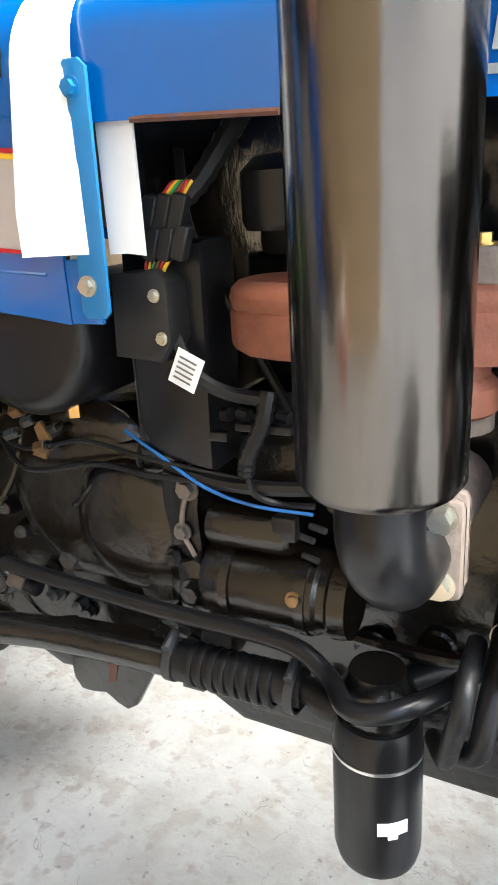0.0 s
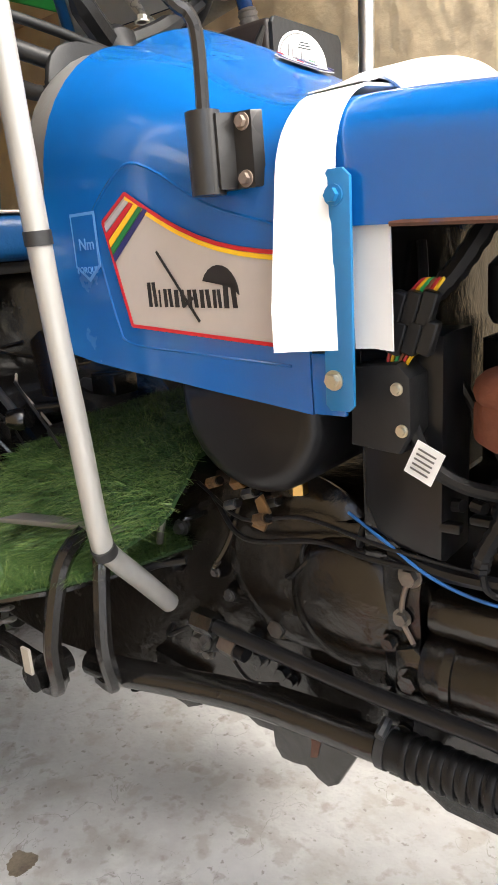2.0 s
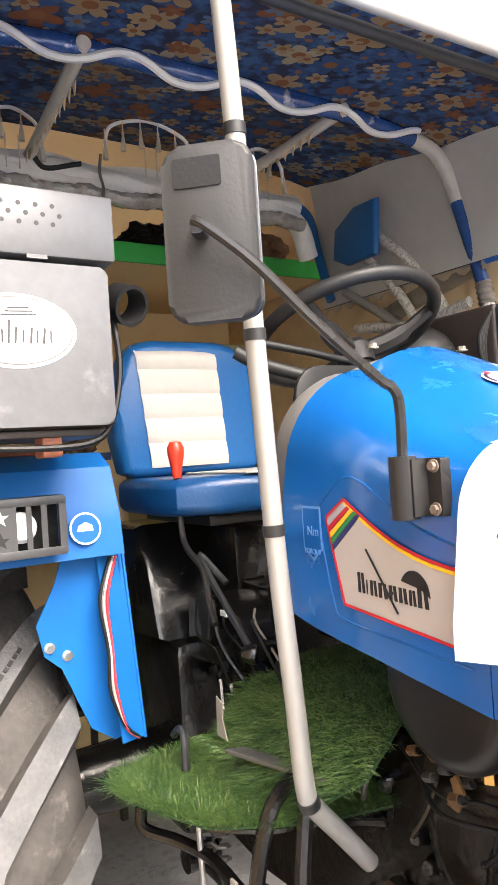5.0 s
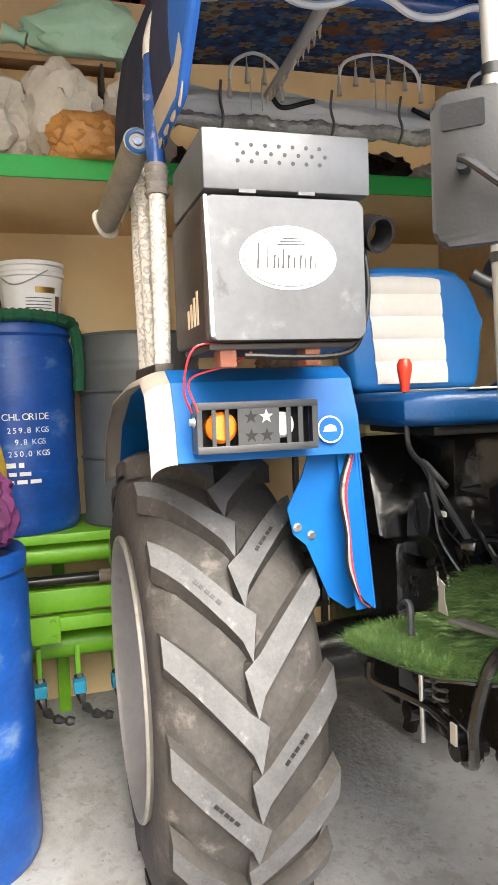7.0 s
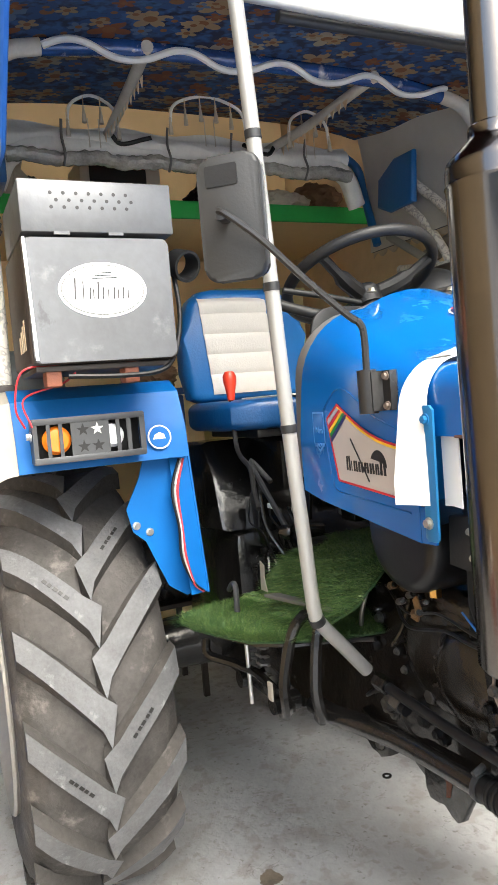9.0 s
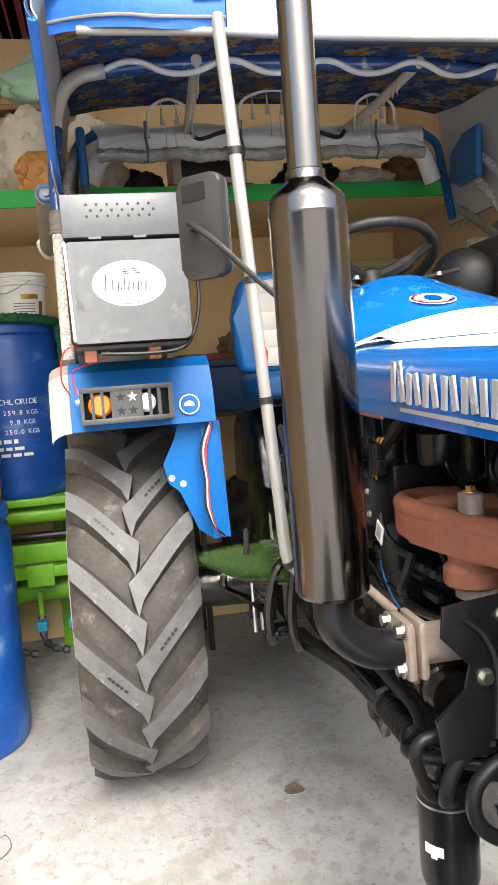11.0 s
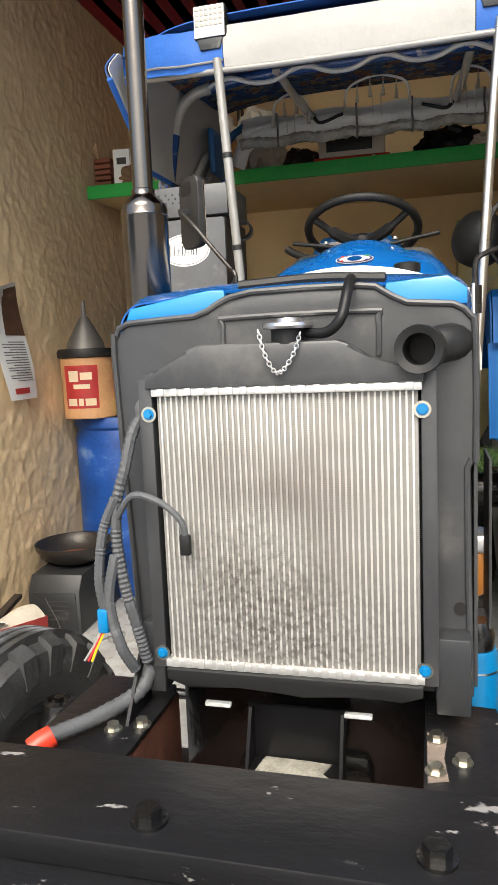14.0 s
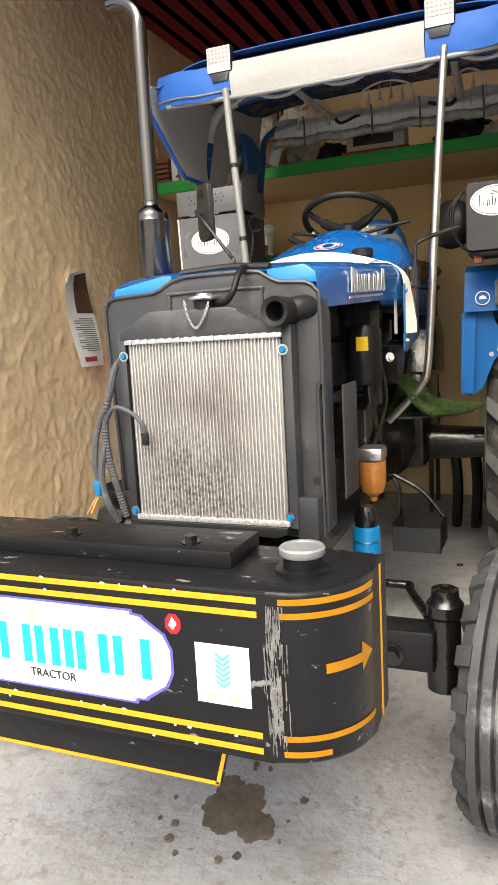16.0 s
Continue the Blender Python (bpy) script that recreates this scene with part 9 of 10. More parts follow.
on_drum("METHYLENE CHLORIDE", 0.041, -66, 0.50)
for k, (a_, b_) in enumerate((("GROSS WT", "259.8 KGS"), ("TARE WT", "9.8 KGS"), ("NET WT", "250.0 KGS"))):
    on_drum(a_, 0.034, -64, 0.445 - 0.05 * k)
    on_drum(b_, 0.034, -6 + 6 * (k == 1), 0.445 - 0.05 * k)
bars(6, 0.03, -46, 0.298, 3)
bars(7, 0.024, -46, 0.262, 4)
bars(6, 0.024, -46, 0.228, 5)
sd = thing("steel_drum", "grey ribbed steel drum behind the blue drum", "drum", (-1.28, -0.745, 0.975))
part("body", spin(BM(), [(0, 0), (0.285, 0), (0.29, 0.01), (0.285, 0.02), (0.285, 0.30), (0.295, 0.31), (0.285, 0.32), (0.285, 0.60), (0.295, 0.61), (0.285, 0.62), (0.285, 0.70), (0.288, 0.71), (0.285, 0.72), (0.285, 0.74), (0.288, 0.75), (0.285, 0.76), (0.285, 0.86), (0.29, 0.87), (0.28, 0.875), (0.27, 0.86), (0, 0.855)], n=48), DRUMSTEEL, sd)
for z_ in (0.006, 0.868):
    part("rolled_rim", spin(BM(), [(0.284, -0.008), (0.292, -0.008), (0.296, 0.0), (0.292, 0.008), (0.284, 0.008)], (0, 0, z_), (0, 0, 1), 48, close=True), DRUMSTEEL, sd)
BAGBROWN = material("maroon_brown_bag_leather", (0.07, 0.024, 0.018), 0.5, 0, 0.4, 9, 0.3, 40, dust=(0.16, 0.1, 0.08), dustamt=0.05, dscale=9)
PINKCLOTH = material("pale_pink_lining", (0.62, 0.47, 0.45), 0.75, 0, 0.15, 9, 0.3, 40)
hb_ = thing("handbag", "worn maroon brown bag slumped behind the drum", "bag", (-1.5, -1.46, 1.90))
part("body", prism(BM(), [(-0.34, -0.235), (-0.26, -0.13), (-0.19, 0.0), (-0.12, 0.13), (-0.05, 0.20), (0.03, 0.215), (0.12, 0.16), (0.20, 0.06), (0.20, 0.0), (-0.12, 0.0), (-0.22, -0.19)], "x", -0.06, 0.03, 0.02, 3), BAGBROWN, hb_)
part("lining", prism(BM(), [(-0.16, 0.005), (-0.15, 0.05), (-0.08, 0.08), (-0.01, 0.09), (0.02, 0.04), (0.0, 0.005)], "x", 0.03, 0.05, 0.008, 2), PINKCLOTH, hb_, "pale pink lining spilling out")
for k in range(3):
    part("strap", tube(BM(), [(0.04, -0.17 + 0.05 * k, 0.03), (0.045, -0.10 + 0.05 * k, 0.15), (0.045, -0.01 + 0.03 * k, 0.215 - 0.01 * k), (0.045, 0.09 + 0.02 * k, 0.14), (0.04, 0.17 + 0.01 * k, 0.01)], 0.008, 8), BAGBROWN, hb_)
bk = thing("bucket", "white paint bucket with printed label on the drum", "bucket", (-1.15, -1.225, 1.895))
part("body", spin(BM(), [(0, 0), (0.115, 0), (0.12, 0.005), (0.137, 0.19), (0.146, 0.195), (0.146, 0.21), (0.14, 0.215), (0.14, 0.235), (0.147, 0.24), (0.147, 0.255), (0.138, 0.258), (0.13, 0.25), (0, 0.245)], n=40), PAPER, bk)
def on_bucket(a0, a1, z0, z1, mat, name, lift=0.001):
    def f(u, v):
        a = radians(a0 + (a1 - a0) * u)
        z = z0 + (z1 - z0) * v
        r = 0.12 + 0.017 * z / 0.19 + lift
        return Vector((r * math.cos(a), r * math.sin(a), z))
    return part(name, sheet(BM(), f, 8, 1, 0.0006), mat, bk)


on_bucket(-60, 60, 0.02, 0.165, PAPER, "label_wrap")
on_bucket(8, 48, 0.12, 0.145, BRASS, "print_patch", 0.002)
on_bucket(50, 62, 0.03, 0.11, RUSTBROWN, "print_patch", 0.002)
for k in range(5):
    on_bucket(-10, 40, 0.04 + 0.014 * k, 0.044 + 0.014 * k, GREYP, "print_bar", 0.002)
part("handle", tube(BM(), [(0.06, -0.135, 0.20), (0.14, -0.07, 0.15), (0.155, 0.0, 0.17), (0.13, 0.075, 0.215)], 0.003, 6), STEEL, bk)
gn = thing("green_net", "dark green net cloth draped over the drum rim", "cloth", (-1.27, -1.325, 1.895))
part("net", tube(BM(), [(0.28 * math.cos(radians(a)), 0.28 * math.sin(radians(a)), 0.015 + 0.01 * math.sin(a)) for a in range(-70, 75, 12)] + [(0.12, 0.285, -0.06), (0.13, 0.29, -0.18), (0.12, 0.285, -0.30)], [0.024, 0.03, 0.022, 0.028] * 30, 8, 4), DARKGREEN, gn)

# green rotary tiller standing against the back wall
rt = thing("rotary_tiller", "lime green rotary tiller parked against the wall", "tiller")
part("main_tube", rod(BM(), (-1.12, -1.72, 0.87), (-1.12, -0.88, 0.87), 0.05, n=24), GREENMACH, rt)
part("tube_flange", box(BM(), -1.18, -1.06, -0.95, -0.88, 0.80, 0.94, 0.006), GREENMACH, rt)
part("deck", box(BM(), -1.56, -1.02, -1.75, -0.55, 0.93, 0.972, 0.006), GREENMACH, rt)
part("deck_plate", box(BM(), -1.10, -1.04, -1.75, -0.5, 0.62, 0.72, 0.006), GREENMACH, rt)
part("lower_beam", box(BM(), -1.08, -1.0, -1.75, -0.5, 0.545, 0.605, 0.005), GREENMACH, rt)
part("gear_case", prism(BM(), [(-1.45, 0.45), (-1.18, 0.45), (-1.0, 0.52), (-1.0, 0.70), (-1.2, 0.74), (-1.45, 0.74)], "z", 0.50, 0.56, 0.005), GREENMACH, rt)
part("drive_shaft", rod(BM(), (-1.06, -1.6, 0.76), (-1.06, -1.0, 0.76), 0.024, n=16), BLACKGLOSS, rt)
part("shaft_end", rod(BM(), (-1.06, -1.0, 0.76), (-1.06, -0.92, 0.76), 0.032, n=16), CASTGREY, rt)
part("side_plate", box(BM(), -1.5, -1.0, -0.52, -0.5, 0.30, 0.93, 0.004), GREENMACH, rt)
part("side_plate", box(BM(), -1.5, -1.0, -1.76, -1.74, 0.0, 0.93, 0.004), GREENMACH, rt)
part("rotor", rod(BM(), (-1.2, -1.74, 0.43), (-1.2, -0.52, 0.43), 0.065, n=20), GREENMACH, rt)
part("clamp_plate", box(BM(), -1.002, -0.985, -1.32, -1.18, 0.50, 0.62, 0.006), GREENMACH, rt)
for z in (0.525, 0.595):
    bolt("clamp_bolt", (-0.985, -1.21, z), (1, 0, 0), 0.014, GREENMACH, rt)
for k in range(7):
    y = -1.62 + 0.17 * k
    part("tine_holder", box(BM(), -1.22, -1.12, y - 0.012, y + 0.012, 0.28, 0.44, 0.004), GREENMACH, rt)
    tine = part("tine", tube(BM(), [(-1.12, y, 0.30), (-1.06, y + 0.01, 0.20), (-1.05, y + 0.06, 0.14), (-1.04, y + 0.14, 0.12)], [0.022, 0.02, 0.016, 0.010] * 5, 6), DARKGREY, rt)
    part("tine_paint", box(BM(), -1.125, -1.05, y - 0.026, y + 0.03, 0.235, 0.29, 0.006), CYANPAINT, rt)
part("stand_leg", box(BM(), -1.5, -1.44, -1.2, -1.14, 0.0, 0.93, 0.004), GREENMACH, rt)
part("stand_leg", box(BM(), -1.5, -1.44, -0.6, -0.54, 0.0, 0.93, 0.004), GREENMACH, rt)
rp = thing("rope_coil", "small coil of dirty white rope on the tiller", "rope", (-1.10, -0.84, 0.972))
part("coil", tube(BM(), [((0.05 + 0.02 * math.sin(i * 1.3)) * math.cos(i * 0.9), (0.07 + 0.02 * math.cos(i * 0.7)) * math.sin(i * 0.9), 0.012 + 0.045 * abs(math.sin(i * 0.37))) for i in range(60)], 0.006, 6, 3), SACK, rp)
wc = thing("wall_card", "torn white card hanging beside the drum", "card", (-0.94, -0.80, 1.42))
part("card", prism(BM(), [(-0.03, -0.13), (0.045, -0.12), (0.04, 0.10), (-0.045, 0.07)], "x", 0.0, 0.002), PAPER, wc)

# grey steel case with a frying pan on it, and a torn carton by the wall
cs = thing("steel_case", "dusty grey steel machine case on the floor", "case", (0.16, -1.66, 0.0), 4)
part("body", prism(BM(), [(-0.28, 0.0), (0.30, 0.0), (0.30, 0.22), (0.25, 0.30), (-0.28, 0.32)], "y", -0.14, 0.14, 0.008), DARKGREY, cs)
part("front_plate", prism(BM(), rrect(-0.12, 0.12, 0.03, 0.22, 0.01), "x", 0.30, 0.305, 0.002), DARKGREY, cs)
for k in range(5):
    part("vent_slot", box(BM(), 0.305, 0.308, -0.03, 0.08, 0.075 + 0.024 * k, 0.083 + 0.024 * k, 0.001), SHELL, cs)
pn = thing("iron_pan", "shallow black iron pan resting on the steel case", "pan", (0.20, -1.645, 0.315))
part("bowl", spin(BM(), [(0, 0), (0.09, 0.0), (0.15, 0.03), (0.195, 0.085), (0.20, 0.105), (0.207, 0.107), (0.205, 0.098), (0.203, 0.085), (0.16, 0.026), (0.095, -0.006), (0, -0.006)], n=48), PANIRON, pn)
part("residue", spin(BM(), [(0, 0.022), (0.13, 0.022), (0.13, 0.026), (0, 0.028)], n=32), RUSTBROWN, pn)
ct = thing("carton", "open torn red and white carton with scrap inside", "carton", (0.86, -1.69, 0.0), -14)
cw = part("wall_panel", prism(BM(), [(-0.17, 0), (0.17, 0), (0.17, 0.22), (0.10, 0.24), (-0.17, 0.21)], "y", 0.13, 0.136), CARTONRED, ct)
part("wall_panel", prism(BM(), [(-0.17, 0), (0.17, 0), (0.17, 0.2), (-0.17, 0.22)], "y", -0.136, -0.13), CARTONRED, ct)
part("wall_panel", prism(BM(), [(-0.13, 0), (0.13, 0), (0.13, 0.21), (-0.13, 0.2)], "x", 0.164, 0.17), CARTONRED, ct)
part("wall_panel", prism(BM(), [(-0.13, 0), (0.13, 0), (0.13, 0.21), (-0.13, 0.2)], "x", -0.17, -0.164), CARTONRED, ct)
part("bottom", box(BM(), -0.16, 0.16, -0.13, 0.13, 0.0, 0.008), CARD, ct)
part("flap", sheet(BM(), lambda u, v: Vector((-0.16 + 0.32 * u, 0.135 - 0.12 * v, 0.21 + 0.05 * math.sin(v * 2.5) + 0.01 * math.sin(u * 7))), 8, 5, 0.003), SACK, ct, "crumpled white flap")
part("flap", sheet(BM(), lambda u, v: Vector((0.168 - 0.12 * v, -0.12 + 0.24 * u, 0.21 + 0.06 * math.sin(v * 2.5))), 8, 5, 0.003), PAPER, ct)
part("print_patch", box(BM(), -0.16, -0.02, 0.136, 0.137, 0.03, 0.09), SACK, ct)
sb = thing("scrap_bar", "rusty steel bar lying in the carton", "bar", (0.80, -1.70, 0.245), 15)
part("bar", box(BM(), -0.22, 0.22, -0.02, 0.02, -0.012, 0.012, 0.004), BOXDARK, sb)
wv = thing("wire_coil", "loose loop of thin grey wire on the floor", "wire", (0.74, -1.36, 0.003))
part("loop", tube(BM(), [(-0.2, -0.28, 0.22), (-0.12, -0.16, 0.1), (0.0, -0.10, 0.0), (0.14, -0.08, 0.0), (0.22, 0.0, 0.0), (0.12, 0.07, 0.0), (-0.02, 0.03, 0.0), (-0.16, -0.02, 0.0), (-0.3, 0.02, 0.0), (-0.36, 0.06, 0.0), (-0.28, 0.09, 0.002), (-0.22, 0.05, 0.004), (-0.3, 0.0, 0.002)], 0.0017, 6), GALV, wv)

# printed poster on the wall, torn and curling
po_ = thing("poster", "torn printed poster curling off the plaster wall", "poster", (0.345, WY0 + 0.022, 1.50))


def post(u, v, lift=0.0):
    w = 0.26
    x = -w / 2 + w * u + 0.12 * (v - 0.5)
    z = -0.30 + 0.60 * v - 0.05 * u * (1 if v > 0.9 else 0)
    curl = 0.05 * max(0, (v - 0.8) / 0.2) * (u) ** 2 + 0.012 * math.sin(v * 6 + u * 2)
    return Vector((x, 0.012 + curl + lift, z))


pp = part("paper_sheet", sheet(BM(), post, 8, 24, 0.0012), PAPER, po_)
part("picture_panel", sheet(BM(), lambda u, v: post(0.02 + 0.62 * u, 0.55 + 0.42 * v, 0.0025), 8, 14, 0.0008), POSTERBROWN, pp)
for k in range(16):
    part("print_bar", sheet(BM(), lambda u, v, k=k: post(0.12 + (0.7 - 0.2 * (k % 3 == 0)) * u, 0.16 + 0.022 * k + 0.008 * v, 0.0025), 4, 1, 0.0006), GREYP, pp)
part("print_bar", sheet(BM(), lambda u, v: post(0.3 + 0.5 * u, 0.05 + 0.05 * v, 0.0025), 4, 1, 0.0006), TINRED, pp)

# ---- on the shelf ----
SZ = SHZ + 0.062
cloth("sack", "white plastic sack full of goods on the shelf", "sack", (-0.86, -1.36, SZ), (0.16, 0.20, 0.22), SACK, 8, 5)
cloth("cloth_bundle", "brown cloth bundle on the shelf", "cloth", (-0.74, -1.52, SZ), (0.10, 0.15, 0.08), SACKBROWN, 12)
cloth("sack", "dirty white woven sack on the shelf", "sack", (-0.86, -1.08, SZ), (0.16, 0.17, 0.26), SACK, 15, 6)
cloth("sack", "printed orange snack sack on the shelf", "sack", (-0.68, -0.97, SZ), (0.10, 0.17, 0.11), PRINTSACK, 17, 5)
cloth("sack", "dirty white woven sack leaning on the shelf", "sack", (-0.88, -0.78, SZ), (0.14, 0.16, 0.25), SACK, 19, 6)
cloth("cloth_bundle", "crumpled white cloth on the shelf", "cloth", (-0.80, 0.62, SZ), (0.10, 0.16, 0.07), SACK, 23, 6)
cloth("sack", "dark bundle on the shelf", "sack", (-0.93, 0.35, SZ), (0.15, 0.2, 0.11), HOSE, 27, 6)
cloth("cloth_bundle", "brown rag bundle on the shelf", "cloth", (-0.83, 0.85, SZ), (0.10, 0.14, 0.10), SACKBROWN, 29, 6)
cloth("sack", "black cloth bag on the shelf", "sack", (-0.98, -0.55, SZ), (0.12, 0.13, 0.10), BOXDARK, 33, 6)
wbx = thing("medicine_box", "small white printed box standing on the shelf", "box", (-0.72, -1.625, SZ), 8)
part("carton", box(BM(), -0.035, 0.035, -0.052, 0.052, 0, 0.215, 0.002), PAPER, wbx)
part("print_patch", box(BM(), 0.035, 0.036, -0.03, 0.03, 0.125, 0.165), INK, wbx)
cr = thing("wooden_crate", "small brown wooden crate with scraps on the shelf", "crate", (-0.76, -1.76, SZ), 0)
for k in range(5):
    part("slat", box(BM(), -0.07, 0.07, -0.05, 0.06, 0.01 + 0.035 * k, 0.035 + 0.035 * k, 0.003), RUSTBROWN, cr)
for k in range(4):
    part("stick", rod(BM(), (-0.03 + 0.02 * k, -0.03, 0.17), (0.0 + 0.01 * k, -0.09 + 0.015 * k, 0.25 + 0.01 * k), 0.008, n=8), CARD, cr)
jg = thing("plastic_jug", "cloudy plastic jug on the shelf", "jug", (-0.86, -1.68, SZ))
part("body", spin(BM(), [(0, 0), (0.06, 0), (0.066, 0.02), (0.066, 0.15), (0.05, 0.19), (0.02, 0.21), (0.02, 0.235), (0, 0.235)], n=24), GREYBOT, jg)
rb = thing("red_bottle", "red plastic bottle on the shelf", "bottle", (-0.84, -1.575, SZ))
part("body", spin(BM(), [(0, 0), (0.03, 0), (0.032, 0.02), (0.032, 0.17), (0.014, 0.21), (0.014, 0.24), (0, 0.24)], n=20), RED, rb)
pk = thing("plank", "weathered brown wooden plank lying over the sacks", "plank", (-0.90, -1.20, SZ + 0.44), 0)
part("board", box(BM(), -0.05, 0.05, -0.34, 0.36, 0, 0.028, 0.004), RUSTWOOD, pk)
for y in (-1.45, -0.9):
    lg = thing("frame_rest", "dark metal frame standing on the shelf", "frame", (-0.90, y, SZ))
    part("hoop", tube(BM(), [(-0.05, 0, 0), (-0.05, 0, 0.41), (-0.03, 0, 0.435), (0.03, 0, 0.435), (0.05, 0, 0.41), (0.05, 0, 0)], 0.009, 8), BOXDARK, lg)
gb = thing("woven_bag", "pale green woven bag lying on the plank", "bag", (-0.90, -0.96, SZ + 0.468))
bm = BM()
bmesh.ops.create_icosphere(bm, subdivisions=4, radius=1.0)
for v in bm.verts:
    p = v.co.normalized()
    f = 1 + 0.2 * noise.noise(p * 2 + Vector((4, 1, 2))) + 0.12 * noise.noise(p * 6)
    taper = 1 - 0.45 * max(0, -p.y)
    q = Vector((p.x * 0.13 * f * taper, p.y * 0.25 * f, p.z * 0.16 * f * taper))
    q.z = max(q.z, -0.10)
    v.co = q + Vector((0, 0, 0.10))
part("bag", bm, GREENBAG, gb)
part("tied_neck", spin(BM(), [(0, 0), (0.035, 0.0), (0.022, 0.03), (0.03, 0.06), (0.042, 0.09), (0, 0.08)], (0, -0.23, 0.07), (0, -1, 0.25), 14), GREENBAG, gb)
tv = thing("monitor", "small red and cream boxed monitor on the shelf", "monitor", (-0.83, -0.21, SZ), 2)
part("base_case", box(BM(), -0.14, 0.08, -0.22, 0.22, 0, 0.045, 0.006), RED, tv, "red plastic base")
part("bezel", box(BM(), -0.14, 0.07, -0.19, 0.19, 0.047, 0.20, 0.006), CREAMCASE, tv)
part("screen", box(BM(), 0.07, 0.074, -0.145, 0.12, 0.075, 0.185, 0.002), INK, tv)
part("knob", rod(BM(), (0.08, 0.13, 0.025), (0.088, 0.13, 0.025), 0.011, n=14), PAPER, tv)

# ---- behind and beyond the tractor ----
ac = thing("cabinet", "cream steel cabinet with louvres and a lid behind the seat", "cabinet", (-1.35, 0.64, 0.0))
part("body", box(BM(), -0.25, 0.15, -0.24, 0.30, 0.0, 2.12, 0.01), OCHREBACK, ac)
part("lid", box(BM(), -0.26, 0.16, -0.25, 0.31, 2.12, 2.16, 0.006), OLIVELID, ac, "pale olive lid")
for k in range(9):
    part("louvre", box(BM(), 0.15, 0.158, -0.18, -0.02, 1.80 - 0.022 * k, 1.81 - 0.022 * k, 0.002), CREAMCASE, ac)
cloth("cloth_bundle", "heap of brown sacking on the cabinet side", "cloth", (-1.22, -0.02, 1.632), (0.12, 0.15, 0.10), SACKBROWN, 41, 6)
rk = thing("steel_rack", "dark steel rack with a crate behind the seat", "rack", (-1.2, -0.10, 0.0))
for x in (-0.2, 0.15):
    for y in (-0.26, 0.18):
        part("leg", box(BM(), x - 0.015, x + 0.015, y - 0.015, y + 0.015, 0.0, 1.32, 0.003), BOXDARK, rk)
for z in (0.5, 1.32):
    part("shelf_board", box(BM(), -0.22, 0.17, -0.28, 0.20, z, z + 0.025, 0.003), BOXDARK, rk)
bl_ = thing("storage_crate", "dark blue plastic crate standing on the rack", "crate", (-1.2, -0.12, 1.345))
part("body", box(BM(), -0.16, 0.16, -0.22, 0.22, 0.0, 0.25, 0.015), BLUECRATE, bl_)
part("rim", box(BM(), -0.175, 0.175, -0.235, 0.235, 0.25, 0.285, 0.006), BLUECRATE, bl_)
cloth("sack", "grimy dark sack slumped on the rack", "sack", (-1.2, -0.06, 0.525), (0.18, 0.2, 0.26), BOXDARK, 51, 5)
cloth("sack", "old grey tarpaulin heap on the floor behind the wheel", "sack", (-0.98, 0.72, 0.0), (0.2, 0.28, 0.55), DARKGREY, 55, 5)
lk = thing("link_arm", "rusty tractor linkage arm lying on the crate", "arm", (-1.15, -0.22, 1.632), 25)
part("bar", box(BM(), -0.05, 0.05, -0.22, 0.22, 0, 0.04, 0.012), RUSTBROWN, lk)
part("eye", spin(BM(), [(0.02, 0), (0.05, 0), (0.05, 0.05), (0.02, 0.05)], (0, 0.24, 0), n=20, close=True), BOXDARK, lk)
sp = part("round_speaker", spin(BM(), [(0, 0.05), (0.05, 0.045), (0.09, 0.02), (0.105, 0.0), (0.11, -0.04), (0.10, -0.08), (0, -0.08)], (0.60, 0.40, 1.80), (0.75, -0.62, 0.1), 32), PLASTICB, tractor, "round black mesh speaker")
lt = thing("lower_link", "oily black implement linkage leaning behind the tractor", "linkage", (-0.42, 0.30, 0.0), 0)
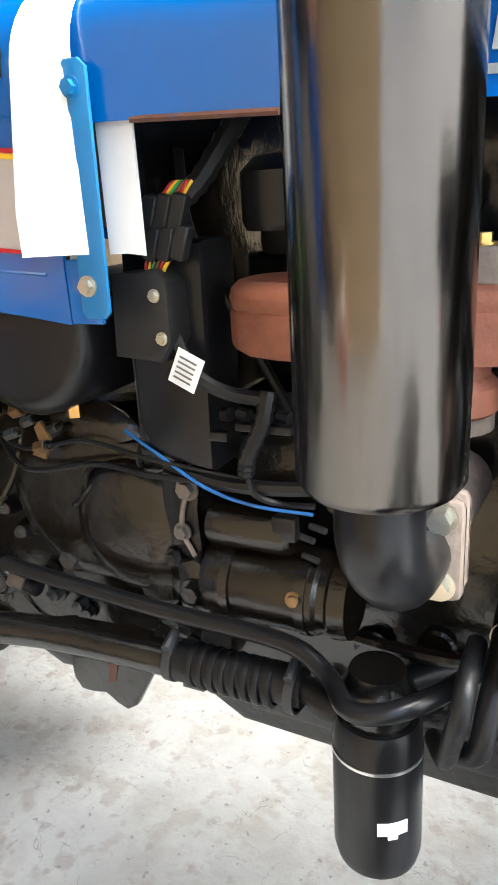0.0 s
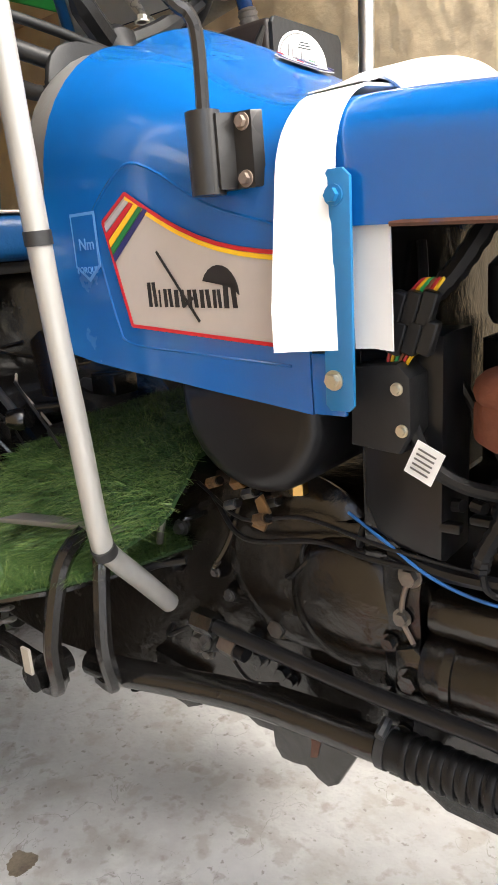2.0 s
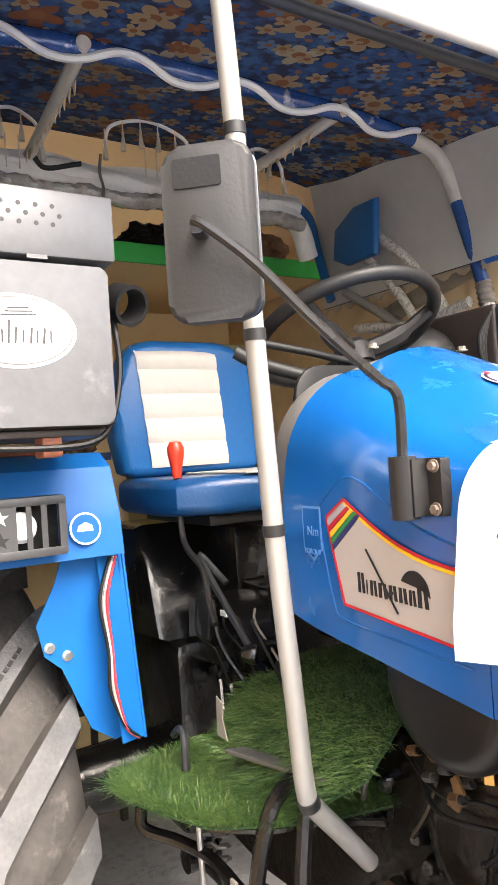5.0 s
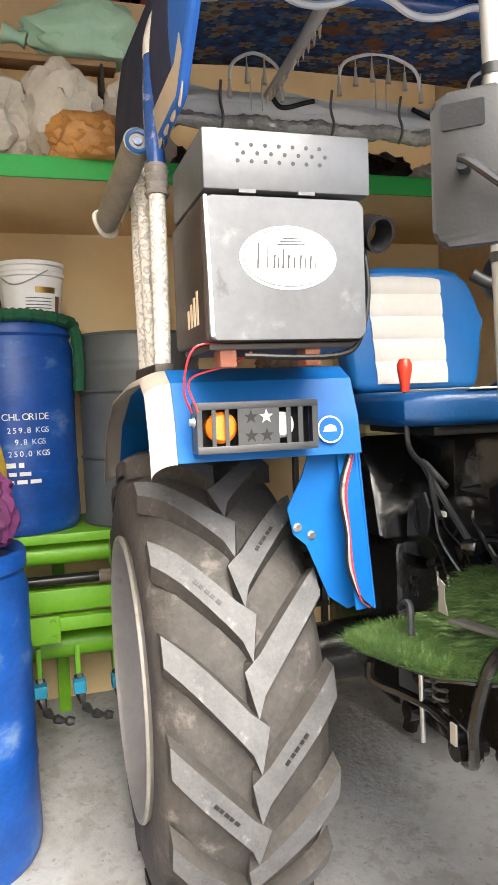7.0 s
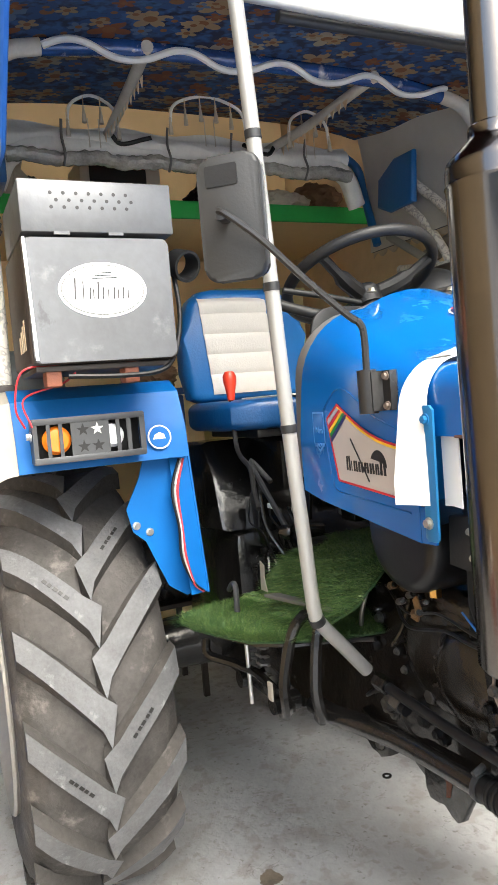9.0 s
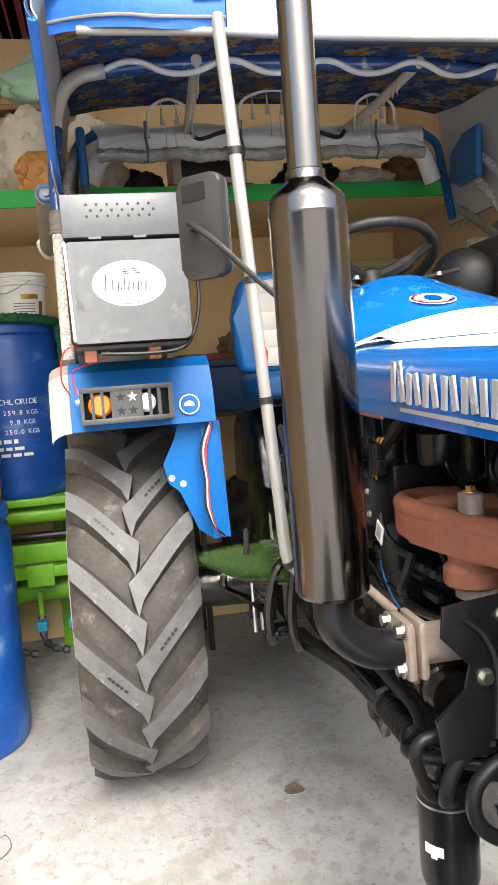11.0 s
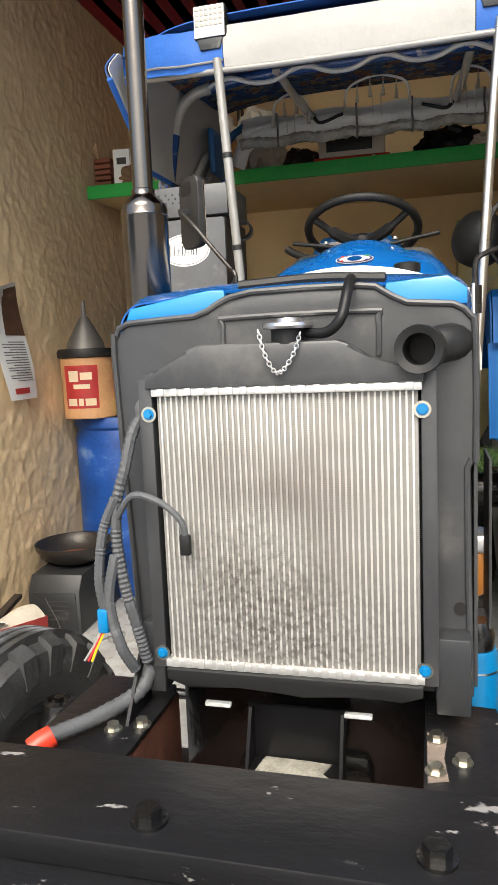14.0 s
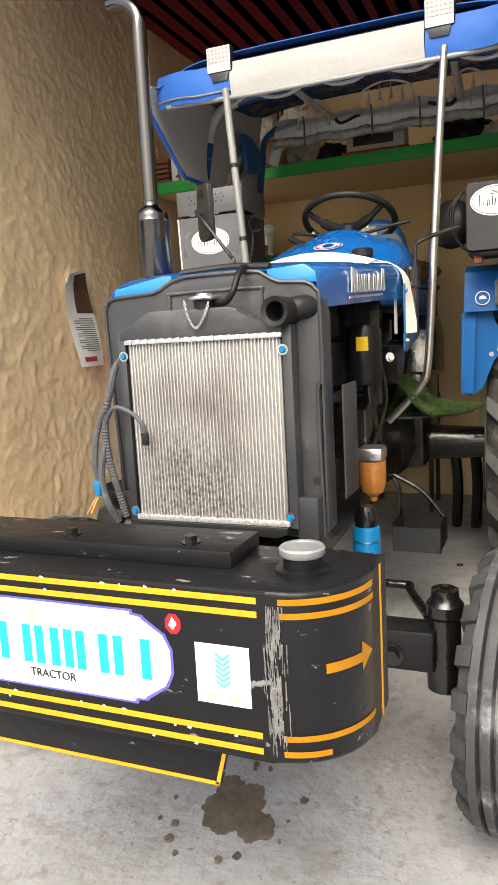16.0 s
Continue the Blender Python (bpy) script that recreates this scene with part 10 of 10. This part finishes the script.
for k in range(3):
    part("arm", tube(BM(), [(0.0, 0.12 * k, 0.7), (-0.1, 0.12 * k + 0.02, 0.35), (-0.2, 0.12 * k, 0.03)], 0.035, 8), BLACKIRON, lt)
nut = thing("washer", "small dark washer lying on the floor", "washer", (0.122, 0.394, 0.0))
part("ring", spin(BM(), [(0.010, 0), (0.019, 0), (0.019, 0.004), (0.010, 0.004)], n=20, close=True), BLACKIRON, nut)

# oil stains and green leaf scraps on the floor
STX, STY = 2.42, 0.0
def stain(loc, r, seed, mat=DOOROIL, label="dark oil stain on the concrete", lift=0):
    pts = []
    for i in range(120):
        a = 2 * math.pi * i / 120
        c_ = Vector((math.cos(a), math.sin(a), 0))
        k = r * (0.82 + 0.32 * noise.noise(c_ * 1.3 + Vector((seed, 0, seed))) + 0.10 * noise.noise(c_ * 4.1 + Vector((0, seed, 0))) + 0.05 * noise.noise(c_ * 13.0))
        pts.append((loc[0] + k * math.cos(a), loc[1] + 0.8 * k * math.sin(a)))
    return tagged(part("oil_stain", prism(BM(), pts, "z", 0.0004, 0.0012 + 0.0006 * lift), mat), label, "stain", kind="structure")


stain((STX, STY), 0.13, 2)
stain((STX + 0.06, STY + 0.09), 0.075, 5, lift=1)
stain((STX - 0.08, STY - 0.05), 0.06, 9, lift=2)
stain((2.78, 0.05), 0.035, 7)
rq_ = random.Random(4)
for k in range(14):
    a_ = rq_.uniform(0, 6.28)
    stain((STX + 0.2 * math.cos(a_) * rq_.uniform(0.8, 1.3), STY + 0.17 * math.sin(a_) * rq_.uniform(0.8, 1.3)), rq_.uniform(0.006, 0.02), 20 + k, lift=3 + k)
stain((0.42, -0.27), 0.05, 4)
for k, (x, y) in enumerate(((1.35, -0.40), (1.48, -0.33), (1.18, -0.52))):
    lf = thing("leaf_scrap", "small dark green leaf scrap on the floor", "leaf", (x, y, 0.001), 40 * k, "leaf scraps")
    part("blade", prism(BM(), [(-0.018, 0), (-0.006, 0.008), (0.012, 0.006), (0.02, 0), (0.008, -0.008), (-0.008, -0.006)], "z", 0, 0.002), DARKGREEN, lf)
